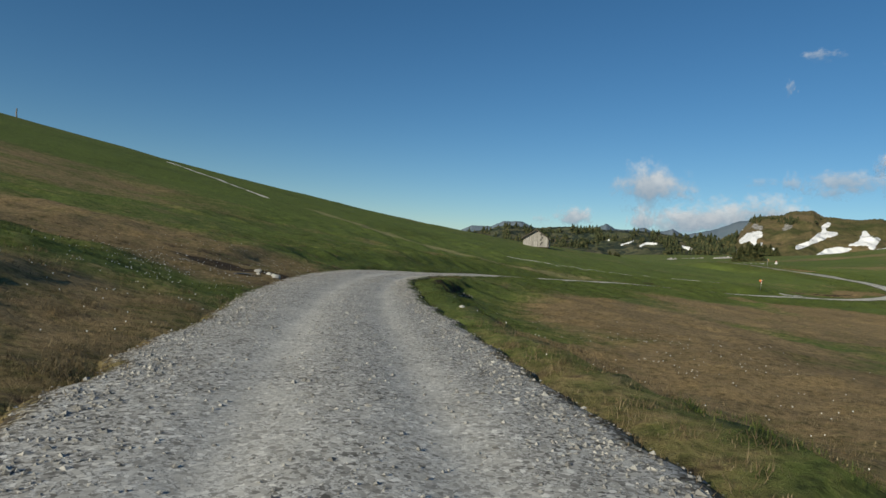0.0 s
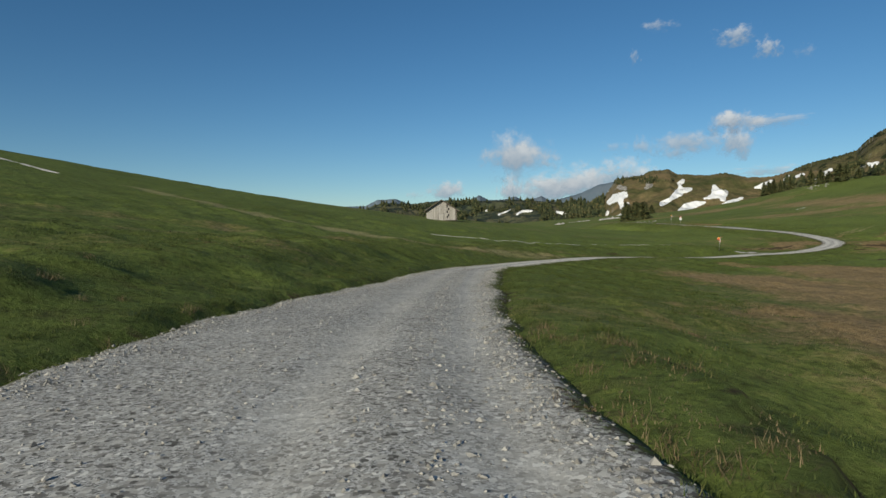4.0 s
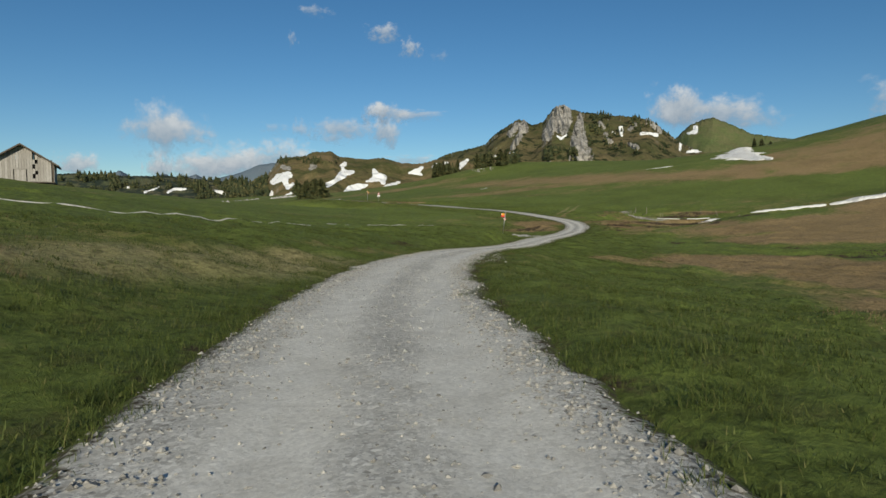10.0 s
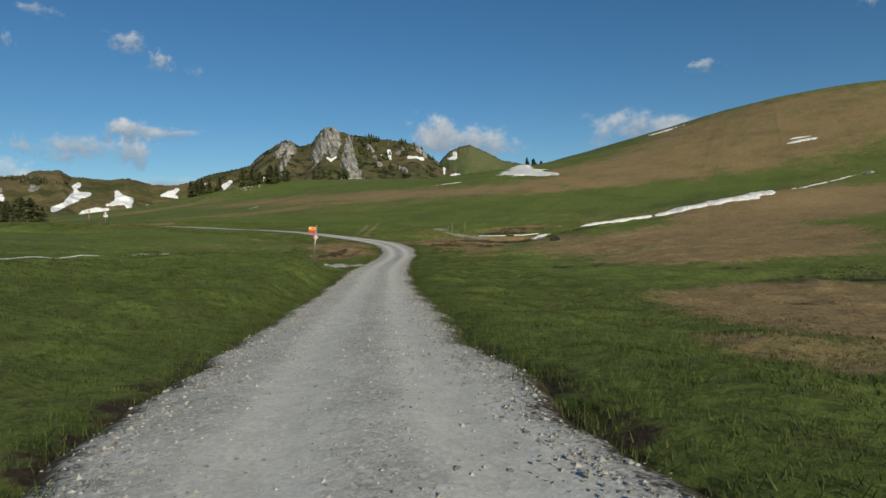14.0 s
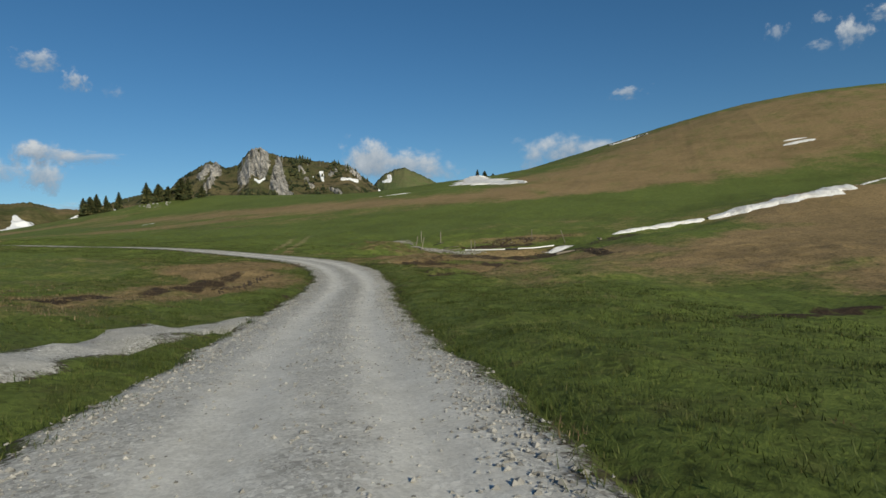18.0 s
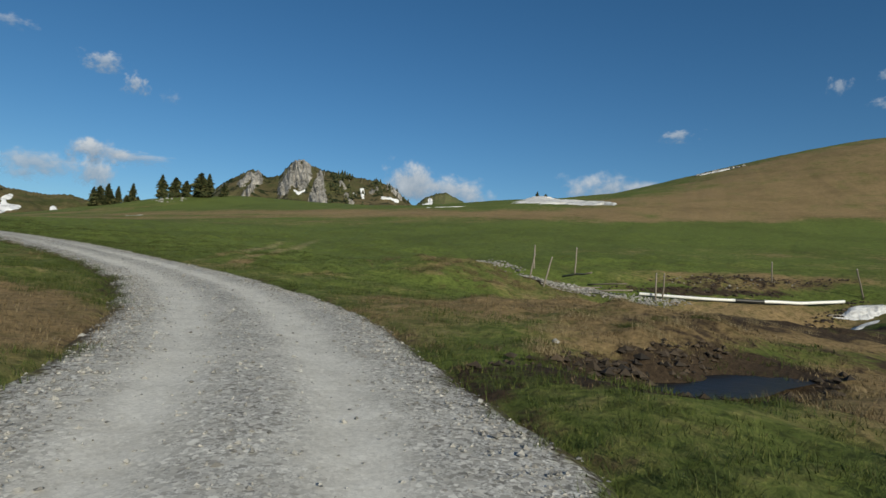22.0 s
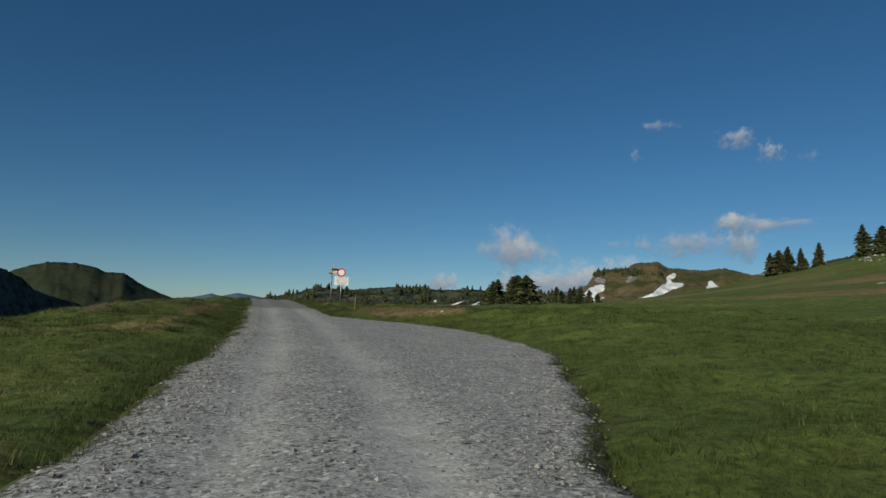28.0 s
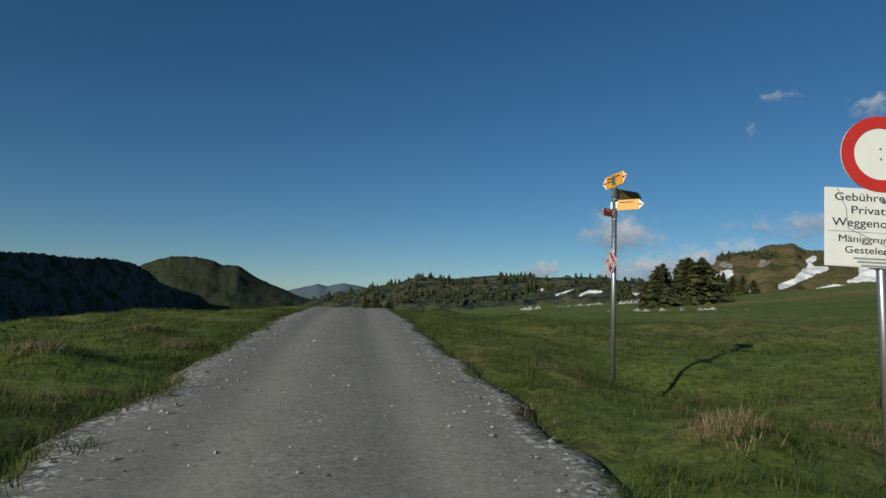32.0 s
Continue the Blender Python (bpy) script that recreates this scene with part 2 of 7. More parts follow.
def make_blades(name, stops):
    m, nt, b = material(name)
    nt.links.new(ramp(nt, island(nt), stops), b.inputs["Base Color"])
    b.inputs["Roughness"].default_value = 0.7
    b.inputs["Specular IOR Level"].default_value = 0.2
    return m


CLIFF = (0.42, 0.40, 0.365)             # pale limestone


def make_mountain(name, green, brown, rock, haze=0.0, woods=0.0, size=1.0):
    """Mountain turf with straw slopes, pale limestone where it is steep, and haze mixed into the colour."""
    m, nt, b = material(name)
    fine, mid, broad = tex(nt, 0.16 * size, 8, 0.7), tex(nt, 0.03 * size, 6, 0.65), tex(nt, 0.007 * size, 4, 0.6)
    g = ramp(nt, fine, [(0.3, tuple(c * 0.6 for c in green)), (0.7, tuple(c * 1.3 for c in green))])
    w = ramp(nt, fine, [(0.3, tuple(c * 0.7 for c in brown)), (0.7, tuple(c * 1.2 for c in brown))])
    r = ramp(nt, fine, [(0.3, tuple(c * 0.5 for c in rock)), (0.62, rock)])
    k = nt.nodes.new("ShaderNodeMapRange")
    k.inputs[1].default_value, k.inputs[2].default_value = 0.42, 0.58
    nt.links.new(mix(nt, 0.5, mid, broad), k.inputs[0])
    c = mix(nt, k.outputs[0], g, w)
    geo = nt.nodes.new("ShaderNodeNewGeometry")
    sep = nt.nodes.new("ShaderNodeSeparateXYZ")
    nt.links.new(geo.outputs["True Normal"], sep.inputs[0])
    s = nt.nodes.new("ShaderNodeMapRange")
    s.inputs[1].default_value, s.inputs[2].default_value = 0.62, 0.36
    nt.links.new(math_node(nt, "ADD", sep.outputs[2], math_node(nt, "MULTIPLY", math_node(nt, "SUBTRACT", mid, 0.5), 0.8)), s.inputs[0])
    c = mix(nt, s.outputs[0], c, r)
    bare = attribute(nt, "rock")
    streak, crack = tex(nt, 0.11, 8, 0.68, stretch=(1.0, 1.0, 0.22)), tex(nt, 0.05, 4, 0.6, stretch=(1.0, 1.0, 0.3))
    face = ramp(nt, streak, [(0.34, tuple(v * 0.22 for v in CLIFF)), (0.46, tuple(v * 0.7 for v in CLIFF)), (0.58, CLIFF), (0.75, tuple(v * 1.2 for v in CLIFF))])
    face = mix(nt, 0.85, face, ramp(nt, crack, [(0.38, (0.34, 0.34, 0.30)), (0.48, (0.9, 0.9, 0.9)), (0.7, (1, 1, 1))]), "MULTIPLY")
    hold = nt.nodes.new("ShaderNodeMapRange")
    hold.inputs[1].default_value, hold.inputs[2].default_value = 0.38, 0.56
    nt.links.new(math_node(nt, "ADD", bare, math_node(nt, "MULTIPLY", math_node(nt, "SUBTRACT", fine, 0.5), 0.9)), hold.inputs[0])
    if woods:
        wm = nt.nodes.new("ShaderNodeMapRange")
        wm.inputs[1].default_value, wm.inputs[2].default_value = 0.62 - 0.3 * woods, 0.70 - 0.3 * woods
        nt.links.new(mid, wm.inputs[0])
        c = mix(nt, wm.outputs[0], c, (0.022, 0.030, 0.013))
    c = mix(nt, hold.outputs[0], c, face)
    # Aerial haze is painted in: the base colour shifts towards blue-grey.
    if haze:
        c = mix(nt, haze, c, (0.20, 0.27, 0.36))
    nt.links.new(c, b.inputs["Base Color"])
    b.inputs["Roughness"].default_value = 0.95
    b.inputs["Specular IOR Level"].default_value = 0.05
    n1 = bump(nt, b, mid, 0.35, 7.0 / size)
    n2 = bump(nt, b, streak, 0.6, 4.0, n1)
    bump(nt, b, fine, 0.6, 2.0 / size, n2)
    return m


def make_snow():
    """Old snow: pitted by the sun, grey and brown with dust where it has melted longest."""
    m, nt, b = material("old_snow")
    mid, fine, cups = tex(nt, 0.55, 6, 0.7), tex(nt, 6.0, 6, 0.7), tex(nt, 1.9, 3, 0.5)
    c = ramp(nt, mid, [(0.30, (0.50, 0.47, 0.43)), (0.50, (0.74, 0.735, 0.72)), (0.8, (0.84, 0.85, 0.86))])
    c = mix(nt, 0.5, c, ramp(nt, fine, [(0.36, (0.36, 0.32, 0.27)), (0.50, (0.95, 0.95, 0.95))]), "MULTIPLY")
    nt.links.new(c, b.inputs["Base Color"])
    b.inputs["Roughness"].default_value = 0.75
    n1 = bump(nt, b, mid, 0.7, 0.4)
    n2 = bump(nt, b, cups, 0.9, 0.22, n1)
    bump(nt, b, fine, 0.5, 0.05, n2)
    return m


def make_wood(name, dark, light, grain=(6, 6, 0.5)):
    m, nt, b = material(name)
    f, s = tex(nt, 7.0, 8, 0.7, stretch=grain), tex(nt, 0.9, 4, 0.6)
    info = nt.nodes.new("ShaderNodeObjectInfo")
    c = ramp(nt, f, [(0.28, dark), (0.72, light)])
    tone = ramp(nt, info.outputs["Random"], [(0.0, (0.62, 0.6, 0.57)), (1.0, (1.0, 1.0, 1.0))])
    c = mix(nt, 0.85, c, tone, "MULTIPLY")
    c = mix(nt, 0.4, c, ramp(nt, s, [(0.3, (0.6, 0.58, 0.55)), (0.7, (1, 1, 1))]), "MULTIPLY")
    nt.links.new(c, b.inputs["Base Color"])
    b.inputs["Roughness"].default_value = 0.85
    bump(nt, b, f, 0.5, 0.01)
    return m


def make_cloud():
    """Far-off cloud that glows by itself: soft-edged puffs, densest at the heart, sunlit tops painted in."""
    m, nt, b = material("cloud_vapour")
    uv = nt.nodes.new("ShaderNodeTexCoord")
    info = nt.nodes.new("ShaderNodeObjectInfo")
    off = nt.nodes.new("ShaderNodeVectorMath")
    off.operation = "ADD"
    nt.links.new(uv.outputs["UV"], off.inputs[0])
    nt.links.new(math_node(nt, "MULTIPLY", info.outputs["Random"], 37.0), off.inputs[1])
    stretch = nt.nodes.new("ShaderNodeMapping")
    stretch.inputs["Scale"].default_value = (1.6, 1.0, 1.0)
    nt.links.new(off.outputs[0], stretch.inputs[0])
    n = nt.nodes.new("ShaderNodeTexNoise")
    n.inputs["Scale"].default_value, n.inputs["Detail"].default_value, n.inputs["Roughness"].default_value = 3.0, 9, 0.6
    nt.links.new(stretch.outputs[0], n.inputs["Vector"])
    sep = nt.nodes.new("ShaderNodeSeparateXYZ")
    nt.links.new(uv.outputs["UV"], sep.inputs[0])
    dx = math_node(nt, "MULTIPLY", math_node(nt, "SUBTRACT", sep.outputs[0], 0.5), 2.0)
    dy = math_node(nt, "MULTIPLY", math_node(nt, "SUBTRACT", sep.outputs[1], 0.45), 2.1)
    r = math_node(nt, "SQRT", math_node(nt, "ADD", math_node(nt, "POWER", math_node(nt, "ABSOLUTE", dx), 2.0), math_node(nt, "POWER", math_node(nt, "ABSOLUTE", dy), 2.0)))
    thick = attribute(nt, "thick")
    dens = math_node(nt, "SUBTRACT", math_node(nt, "ADD", math_node(nt, "MULTIPLY", n.outputs["Fac"], 2.2), math_node(nt, "ADD", math_node(nt, "MULTIPLY", thick, 0.42), -0.62)), math_node(nt, "MULTIPLY", r, 1.05))
    alpha = nt.nodes.new("ShaderNodeMapRange")
    alpha.interpolation_type = "SMOOTHSTEP"
    alpha.inputs[1].default_value, alpha.inputs[2].default_value, alpha.inputs[4].default_value = 0.0, 0.75, 0.92
    nt.links.new(dens, alpha.inputs[0])
    lit = nt.nodes.new("ShaderNodeMapRange")
    lit.inputs[1].default_value, lit.inputs[2].default_value = 0.25, 0.8
    nt.links.new(math_node(nt, "ADD", sep.outputs[1], math_node(nt, "MULTIPLY", math_node(nt, "SUBTRACT", n.outputs["Fac"], 0.5), 0.9)), lit.inputs[0])
    # The sunlit top and darker base are put into the emitted colour.
    col = mix(nt, lit.outputs[0], (0.27, 0.33, 0.39), (0.68, 0.67, 0.64))
    em = nt.nodes.new("ShaderNodeEmission")
    nt.links.new(col, em.inputs[0])
    em.inputs[1].default_value = 0.95
    tr = nt.nodes.new("ShaderNodeBsdfTransparent")
    ms = nt.nodes.new("ShaderNodeMixShader")
    nt.links.new(math_node(nt, "MULTIPLY", alpha.outputs[0], thick), ms.inputs[0])
    nt.links.new(tr.outputs[0], ms.inputs[1])
    nt.links.new(em.outputs[0], ms.inputs[2])
    nt.links.new(ms.outputs[0], nt.nodes["Material Output"].inputs["Surface"])
    return m


FAR_SNOW = plain("distant_snow", (0.84, 0.84, 0.84), 0.8, vary=0.05, scale=0.1)
TURF, GRAVEL, SNOW = make_ground(), make_gravel(), make_snow()
PEBBLE = make_stone("limestone_chips", (0.17, 0.163, 0.147), (0.46, 0.443, 0.405))
RUBBLE = make_stone("stream_rubble", (0.14, 0.133, 0.12), (0.44, 0.42, 0.385))
CLOD = make_stone("peat_clods", (0.016, 0.012, 0.008), (0.085, 0.060, 0.036))
BOULDER = make_stone("weathered_limestone", (0.26, 0.25, 0.235), (0.46, 0.445, 0.41))
GREEN_BLADES = make_blades("fresh_grass", [(0.0, (0.026, 0.042, 0.007)), (0.55, (0.050, 0.068, 0.013)), (0.9, (0.078, 0.094, 0.021)), (1.0, (0.125, 0.118, 0.042))])
PALE_STRAW = make_blades("pale_straw", [(0.0, (0.11, 0.085, 0.042)), (0.6, (0.24, 0.19, 0.10)), (1.0, (0.40, 0.33, 0.20))])
STRAW_BLADES = make_blades("dry_grass", [(0.0, (0.055, 0.040, 0.020)), (0.6, (0.135, 0.100, 0.050)), (1.0, (0.25, 0.195, 0.11))])
NEEDLES = make_blades("spruce_needles", [(0.0, (0.020, 0.028, 0.011)), (0.6, (0.050, 0.058, 0.021)), (1.0, (0.095, 0.088, 0.034))])
FAR_NEEDLES = make_blades("distant_spruces", [(0.0, (0.018, 0.026, 0.011)), (0.6, (0.042, 0.050, 0.019)), (1.0, (0.085, 0.078, 0.032))])
BARK = plain("spruce_bark", (0.085, 0.062, 0.045), 0.9, vary=0.4, scale=12, relief=0.02)
HILL = make_mountain("knoll_turf", (0.080, 0.086, 0.032), (0.190, 0.142, 0.074), (0.34, 0.32, 0.29))
MASSIF = make_mountain("massif_turf", (0.074, 0.078, 0.032), (0.148, 0.117, 0.064), (0.40, 0.38, 0.35), woods=0.38, size=1.6)
GREENPEAK = make_mountain("green_peak_turf", (0.10, 0.125, 0.036), (0.13, 0.125, 0.05), (0.33, 0.32, 0.3), 0.04)
FOREST = make_mountain("wooded_ridge", (0.085, 0.095, 0.036), (0.150, 0.120, 0.060), (0.30, 0.29, 0.27), 0.06, 0.55, 2.0)
# Over half of this colour is painted haze.
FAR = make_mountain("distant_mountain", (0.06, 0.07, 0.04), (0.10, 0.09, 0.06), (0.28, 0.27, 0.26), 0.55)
# Greens and limestone are darkened to carry part of the range's shade.
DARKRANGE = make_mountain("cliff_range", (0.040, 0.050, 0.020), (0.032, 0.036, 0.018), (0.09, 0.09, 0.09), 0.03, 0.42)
# Turf and rock are tinted blue as distance haze, before the mix.
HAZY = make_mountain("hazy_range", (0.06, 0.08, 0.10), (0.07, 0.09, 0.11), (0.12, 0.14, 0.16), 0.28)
GREYWOOD = make_wood("silvered_boards", (0.21, 0.20, 0.188), (0.53, 0.51, 0.485))
DARKWOOD = make_wood("old_dark_wood", (0.05, 0.04, 0.03), (0.14, 0.115, 0.09))
POSTWOOD = make_wood("fence_post_wood", (0.13, 0.11, 0.085), (0.36, 0.32, 0.26))
SHINGLE = make_wood("grey_shingles", (0.09, 0.085, 0.08), (0.26, 0.25, 0.235), (6, 1, 6))
DARK = plain("barn_darkness", (0.012, 0.010, 0.008), 0.95)
STEEL = plain("galvanised_steel", (0.42, 0.43, 0.44), 0.42, 0.85, 0.18, 14)
YELLOW = plain("sign_yellow", (0.78, 0.36, 0.020), 0.45, vary=0.08, scale=5)
RED = plain("sign_red", (0.52, 0.030, 0.022), 0.45, vary=0.1, scale=5)
MAROON = plain("route_red", (0.28, 0.030, 0.035), 0.5, vary=0.12, scale=6)
WHITE = plain("sign_white", (0.78, 0.78, 0.75), 0.5, vary=0.06, scale=4)
BLACK = plain("sign_black", (0.015, 0.015, 0.016), 0.5, vary=0.1)
GREYINK = plain("sign_small_print", (0.30, 0.30, 0.31), 0.6, vary=0.1)
OCHRE = plain("sign_back_ochre", (0.20, 0.13, 0.030), 0.55, vary=0.25, scale=9)
CLOUD = make_cloud()
PIPE = plain("white_plastic", (0.72, 0.72, 0.70), 0.45, vary=0.12, scale=3)
WATER, _nt, _b = material("dark_pool_water")
_b.inputs["Base Color"].default_value, _b.inputs["Roughness"].default_value = (0.012, 0.010, 0.007, 1), 0.32
_b.inputs["Specular IOR Level"].default_value = 0.18
bump(_nt, _b, tex(_nt, 3.0, 6, 0.6), 0.5, 0.06)

# ---------------------------------------------------------------- helpers


def vnoise(x, y, seed=0):
    """Smooth lattice noise, 0 to 1, for arrays."""
    x, y = np.asarray(x, float), np.asarray(y, float)
    ix, iy = np.floor(x), np.floor(y)
    fx, fy = x - ix, y - iy
    fx, fy = fx * fx * (3 - 2 * fx), fy * fy * (3 - 2 * fy)

    def h(a, b):
        v = np.sin(a * 127.1 + b * 311.7 + seed * 74.7) * 43758.5453
        return v - np.floor(v)

    top = h(ix, iy) * (1 - fx) + h(ix + 1, iy) * fx
    low = h(ix, iy + 1) * (1 - fx) + h(ix + 1, iy + 1) * fx
    return top * (1 - fy) + low * fy


def fbm(x, y, seed=0, octaves=4):
    return sum(vnoise(x * 2**k + 17 * k, y * 2**k - 11 * k, seed + k) * 0.5 ** (k + 1) for k in range(octaves)) / (1 - 0.5**octaves)


def smooth(a, b, v):
    t = np.clip((v - a) / (b - a), 0, 1)
    return t * t * (3 - 2 * t)


def mesh_of(name, verts, faces, mats, soft=True):
    me = bpy.data.meshes.new(name)
    me.from_pydata(np.asarray(verts).tolist() if not isinstance(verts, list) else verts, [], np.asarray(faces).tolist() if not isinstance(faces, list) else faces)
    for m in mats if isinstance(mats, (list, tuple)) else [mats]:
        me.materials.append(m)
    me.polygons.foreach_set("use_smooth", [soft] * len(me.polygons))
    me.update()
    return me


def grid_faces(nu, nv):
    i = np.arange((nu - 1) * (nv - 1))
    a = (i // (nv - 1)) * nv + i % (nv - 1)
    return np.stack([a, a + nv, a + nv + 1, a + 1], 1)


def part(name, bm, mat, parent, label=""):
    """Link a bmesh as one mesh object under a thing or a part."""
    me = bpy.data.meshes.new(name)
    bm.to_mesh(me)
    bm.free()
    me.materials.append(mat)
    ob = new(name, me)
    ob.parent = parent
    if label:
        ob["label"] = label
    return ob


def thing(name, m, label, category, group="", kind=""):
    ob = new(name)
    ob.empty_display_size = 0.2
    ob.matrix_world = m
    return tagged(ob, label, category, group, kind)


def box(sx, sy, sz, at=(0, 0, 0), bevel=0.0, turn=None):
    """A box with its centre at the given place."""
    bm = bmesh.new()
    bmesh.ops.create_cube(bm, size=1.0)
    for v in bm.verts:
        v.co = Vector((v.co.x * sx, v.co.y * sy, v.co.z * sz))
    if bevel:
        bmesh.ops.bevel(bm, geom=list(bm.edges), offset=bevel, segments=2, affect="EDGES")
    m = Matrix.Translation(at)
    bm.transform(m @ turn if turn else m)
    return bm


def tube(r0, r1, length, sides=12, at=(0, 0, 0), turn=None, wobble=0.0, rings=2, seed=0):
    """A tapered round bar standing on the given place."""
    rnd = random.Random(seed)
    bm = bmesh.new()
    rows = []
    for k in range(rings):
        f = k / (rings - 1)
        ox, oy = (rnd.uniform(-wobble, wobble), rnd.uniform(-wobble, wobble)) if 0 < k else (0, 0)
        r = r0 + (r1 - r0) * f
        rows.append([bm.verts.new((ox + r * math.cos(2 * math.pi * s / sides), oy + r * math.sin(2 * math.pi * s / sides), length * f)) for s in range(sides)])
    for a, b in zip(rows, rows[1:]):
        for s in range(sides):
            bm.faces.new((a[s], a[(s + 1) % sides], b[(s + 1) % sides], b[s])).smooth = True
    bm.faces.new(rows[0][::-1])
    bm.faces.new(rows[-1])
    m = Matrix.Translation(at)
    bm.transform(m @ turn if turn else m)
    return bm


def prism(points, depth, at=(0, 0, 0), turn=None):
    """An outline in x and z, given depth along y."""
    bm = bmesh.new()
    a = [bm.verts.new((x, -depth / 2, z)) for x, z in points]
    b = [bm.verts.new((x, depth / 2, z)) for x, z in points]
    bm.faces.new(a)
    bm.faces.new(b[::-1])
    n = len(points)
    for i in range(n):
        bm.faces.new((a[i], b[i], b[(i + 1) % n], a[(i + 1) % n]))
    bmesh.ops.recalc_face_normals(bm, faces=list(bm.faces))
    m = Matrix.Translation(at)
    bm.transform(m @ turn if turn else m)
    return bm


def disc(r, depth, at=(0, 0, 0), sides=48, inner=0.0):
    """A round plate, or a ring, facing -y."""
    bm = bmesh.new()
    ring = [(r * math.cos(2 * math.pi * s / sides), r * math.sin(2 * math.pi * s / sides)) for s in range(sides)]
    if not inner:
        bm.free()
        return prism(ring, depth, at)
    hole = [(x * inner / r, z * inner / r) for x, z in ring]
    rows = [[bm.verts.new((x, y, z)) for x, z in line] for line, y in ((ring, -depth / 2), (ring, depth / 2), (hole, depth / 2), (hole, -depth / 2))]
    for k in range(4):
        a, b = rows[k], rows[(k + 1) % 4]
        for s in range(sides):
            bm.faces.new((a[s], a[(s + 1) % sides], b[(s + 1) % sides], b[s]))
    bmesh.ops.recalc_face_normals(bm, faces=list(bm.faces))
    bm.transform(Matrix.Translation(at))
    return bm


def letters(text, size, at, turn, mat, parent, name="lettering", wide=None):
    cu = bpy.data.curves.new(name, "FONT")
    cu.body, cu.size, cu.align_x, cu.extrude = text, size, "CENTER", 0.001
    cu.resolution_u = 3
    ob = new(name, cu)
    bpy.context.view_layer.update()
    me = bpy.data.meshes.new_from_object(ob.evaluated_get(bpy.context.evaluated_depsgraph_get()))
    bpy.data.objects.remove(ob)
    if wide:
        xs = [v.co.x for v in me.vertices]
        k = wide / (max(xs) - min(xs))
        for v in me.vertices:
            v.co.x *= k
    me.materials.clear()
    me.materials.append(mat)
    ob = new(name, me)
    ob.parent = parent
    ob.matrix_local = Matrix.Translation(at) @ turn
    return ob


# ---------------------------------------------------------------- the lie of the land
# Heights of a coarse control net, 75 m apart, that a smooth surface follows; rows run south to north.
NET_X, NET_Y, NET = -225.0, -150.0, 75.0
RELIEF_SOUTH = [
    (6.9, 3.8, 2.6, 4.7, 10.5, 19.8, 31.6, 43.9, 58, 74, 90.4),
    (23.1, 13.5, 5, 0.3, 2.5, 11.4, 25.8, 43.4, 58, 73.3, 90.4),
    (37.5, 23.4, 8.8, -3.5, -4.7, 3.9, 17, 43.9, 59.9, 71.5, 90.1),
    (47.2, 32.3, 13.9, -5.4, -9.7, -0.5, 6, 37.2, 67.8, 70.1, 87.3),
    (49.7, 35.4, 19, 5.7, -7.3, -3.2, 13.3, 27.2, 46.2, 59.1, 77.9),
]
RELIEF_NORTH = [
    (46, 31, 16.2, 6, 1.5, 0.9, 13, 22.6, 23.8, 41.6, 61.5),
    (38.5, 26.1, 14.2, 4.9, 3.7, 0.3, 10.1, 29.9, 29.3, 34.4, 44.2),
    (-6, -10, -13, -12, -2.5, 1, 9.3, 23.8, 27.3, 28, 30.2),
    (-30, -32, -32, -28, -10, 5.1, 9.1, 12.9, 17.1, 18.5, 18.7),
    (-42, -42, -40, -32, -12, 7, 7, 5.9, 6.5, 7.5, 7.8),
]
RELIEF = np.array(RELIEF_SOUTH + RELIEF_NORTH)
# Small hollows and swells: x, y, along, across, turn (degrees), rise.
SWELLS = [
    (129.5, 139, 14, 6.0, -50, -1.65),   # the stream's hollow by the fence
    (117.5, 131, 10, 5, -40, -1.1),
    (126.5, 130.6, 7, 3.5, -35, -0.75),
    (107, 132.7, 8, 1.2, 0, -0.75),  # the ditch below the road
    (110.6, 138.8, 3.6, 1.3, -22, -0.62),  # the pool
    (131.0, 134.0, 5, 1.8, -27, -0.85),    # the bed of the stream under the snow
    (128, 151, 5, 3.5, 20, 0.45),        # the tussocky mound
    (166, 98, 20, 10, -35, 1.9),         # the shoulder behind the snow
    (148, 117, 12, 3, -38, -0.6),        # the gully that keeps the snow
    (92, 140, 9, 3, 25, -0.45),          # the dip inside the bend
    (64.3, 124.6, 4, 2.0, 30, 0.38),
    (62, 127, 14, 8, 30, 0.95),      # the rise with the guidepost
    (280, 324, 40, 22, -50, 3.4),        # the brow with the spruces
    (95, 117, 16, 8, 20, -0.5),
    (84, 97, 3, 7, 20, -0.55),           # the peaty gully below the snow
    (-3, 62, 10, 5, 65, 0.35),            # the bank west of the track
    (112, 214, 6, 14, 0, 0.35),
    (97, 216, 9, 15, 0, -3.4),
    (109, 242, 8, 12, 0, 0.2),
    (105, 249, 9, 9, 0, 0.7),
    (123.4, 225.4, 2.6, 2.4, 0, -0.75),  # the dip at the driving ban sign
    (122.8, 231.4, 2.2, 2.6, 0, -0.6),   # the hollow at the crest guidepost
    (300, 196, 24, 15, -60, 1.8),        # the brow above the snowfield
    (60, 315, 35, 45, 0, -10),
    (81, 262, 18, 36, 0, -5.4),          # the fall of the land west of the crest
]
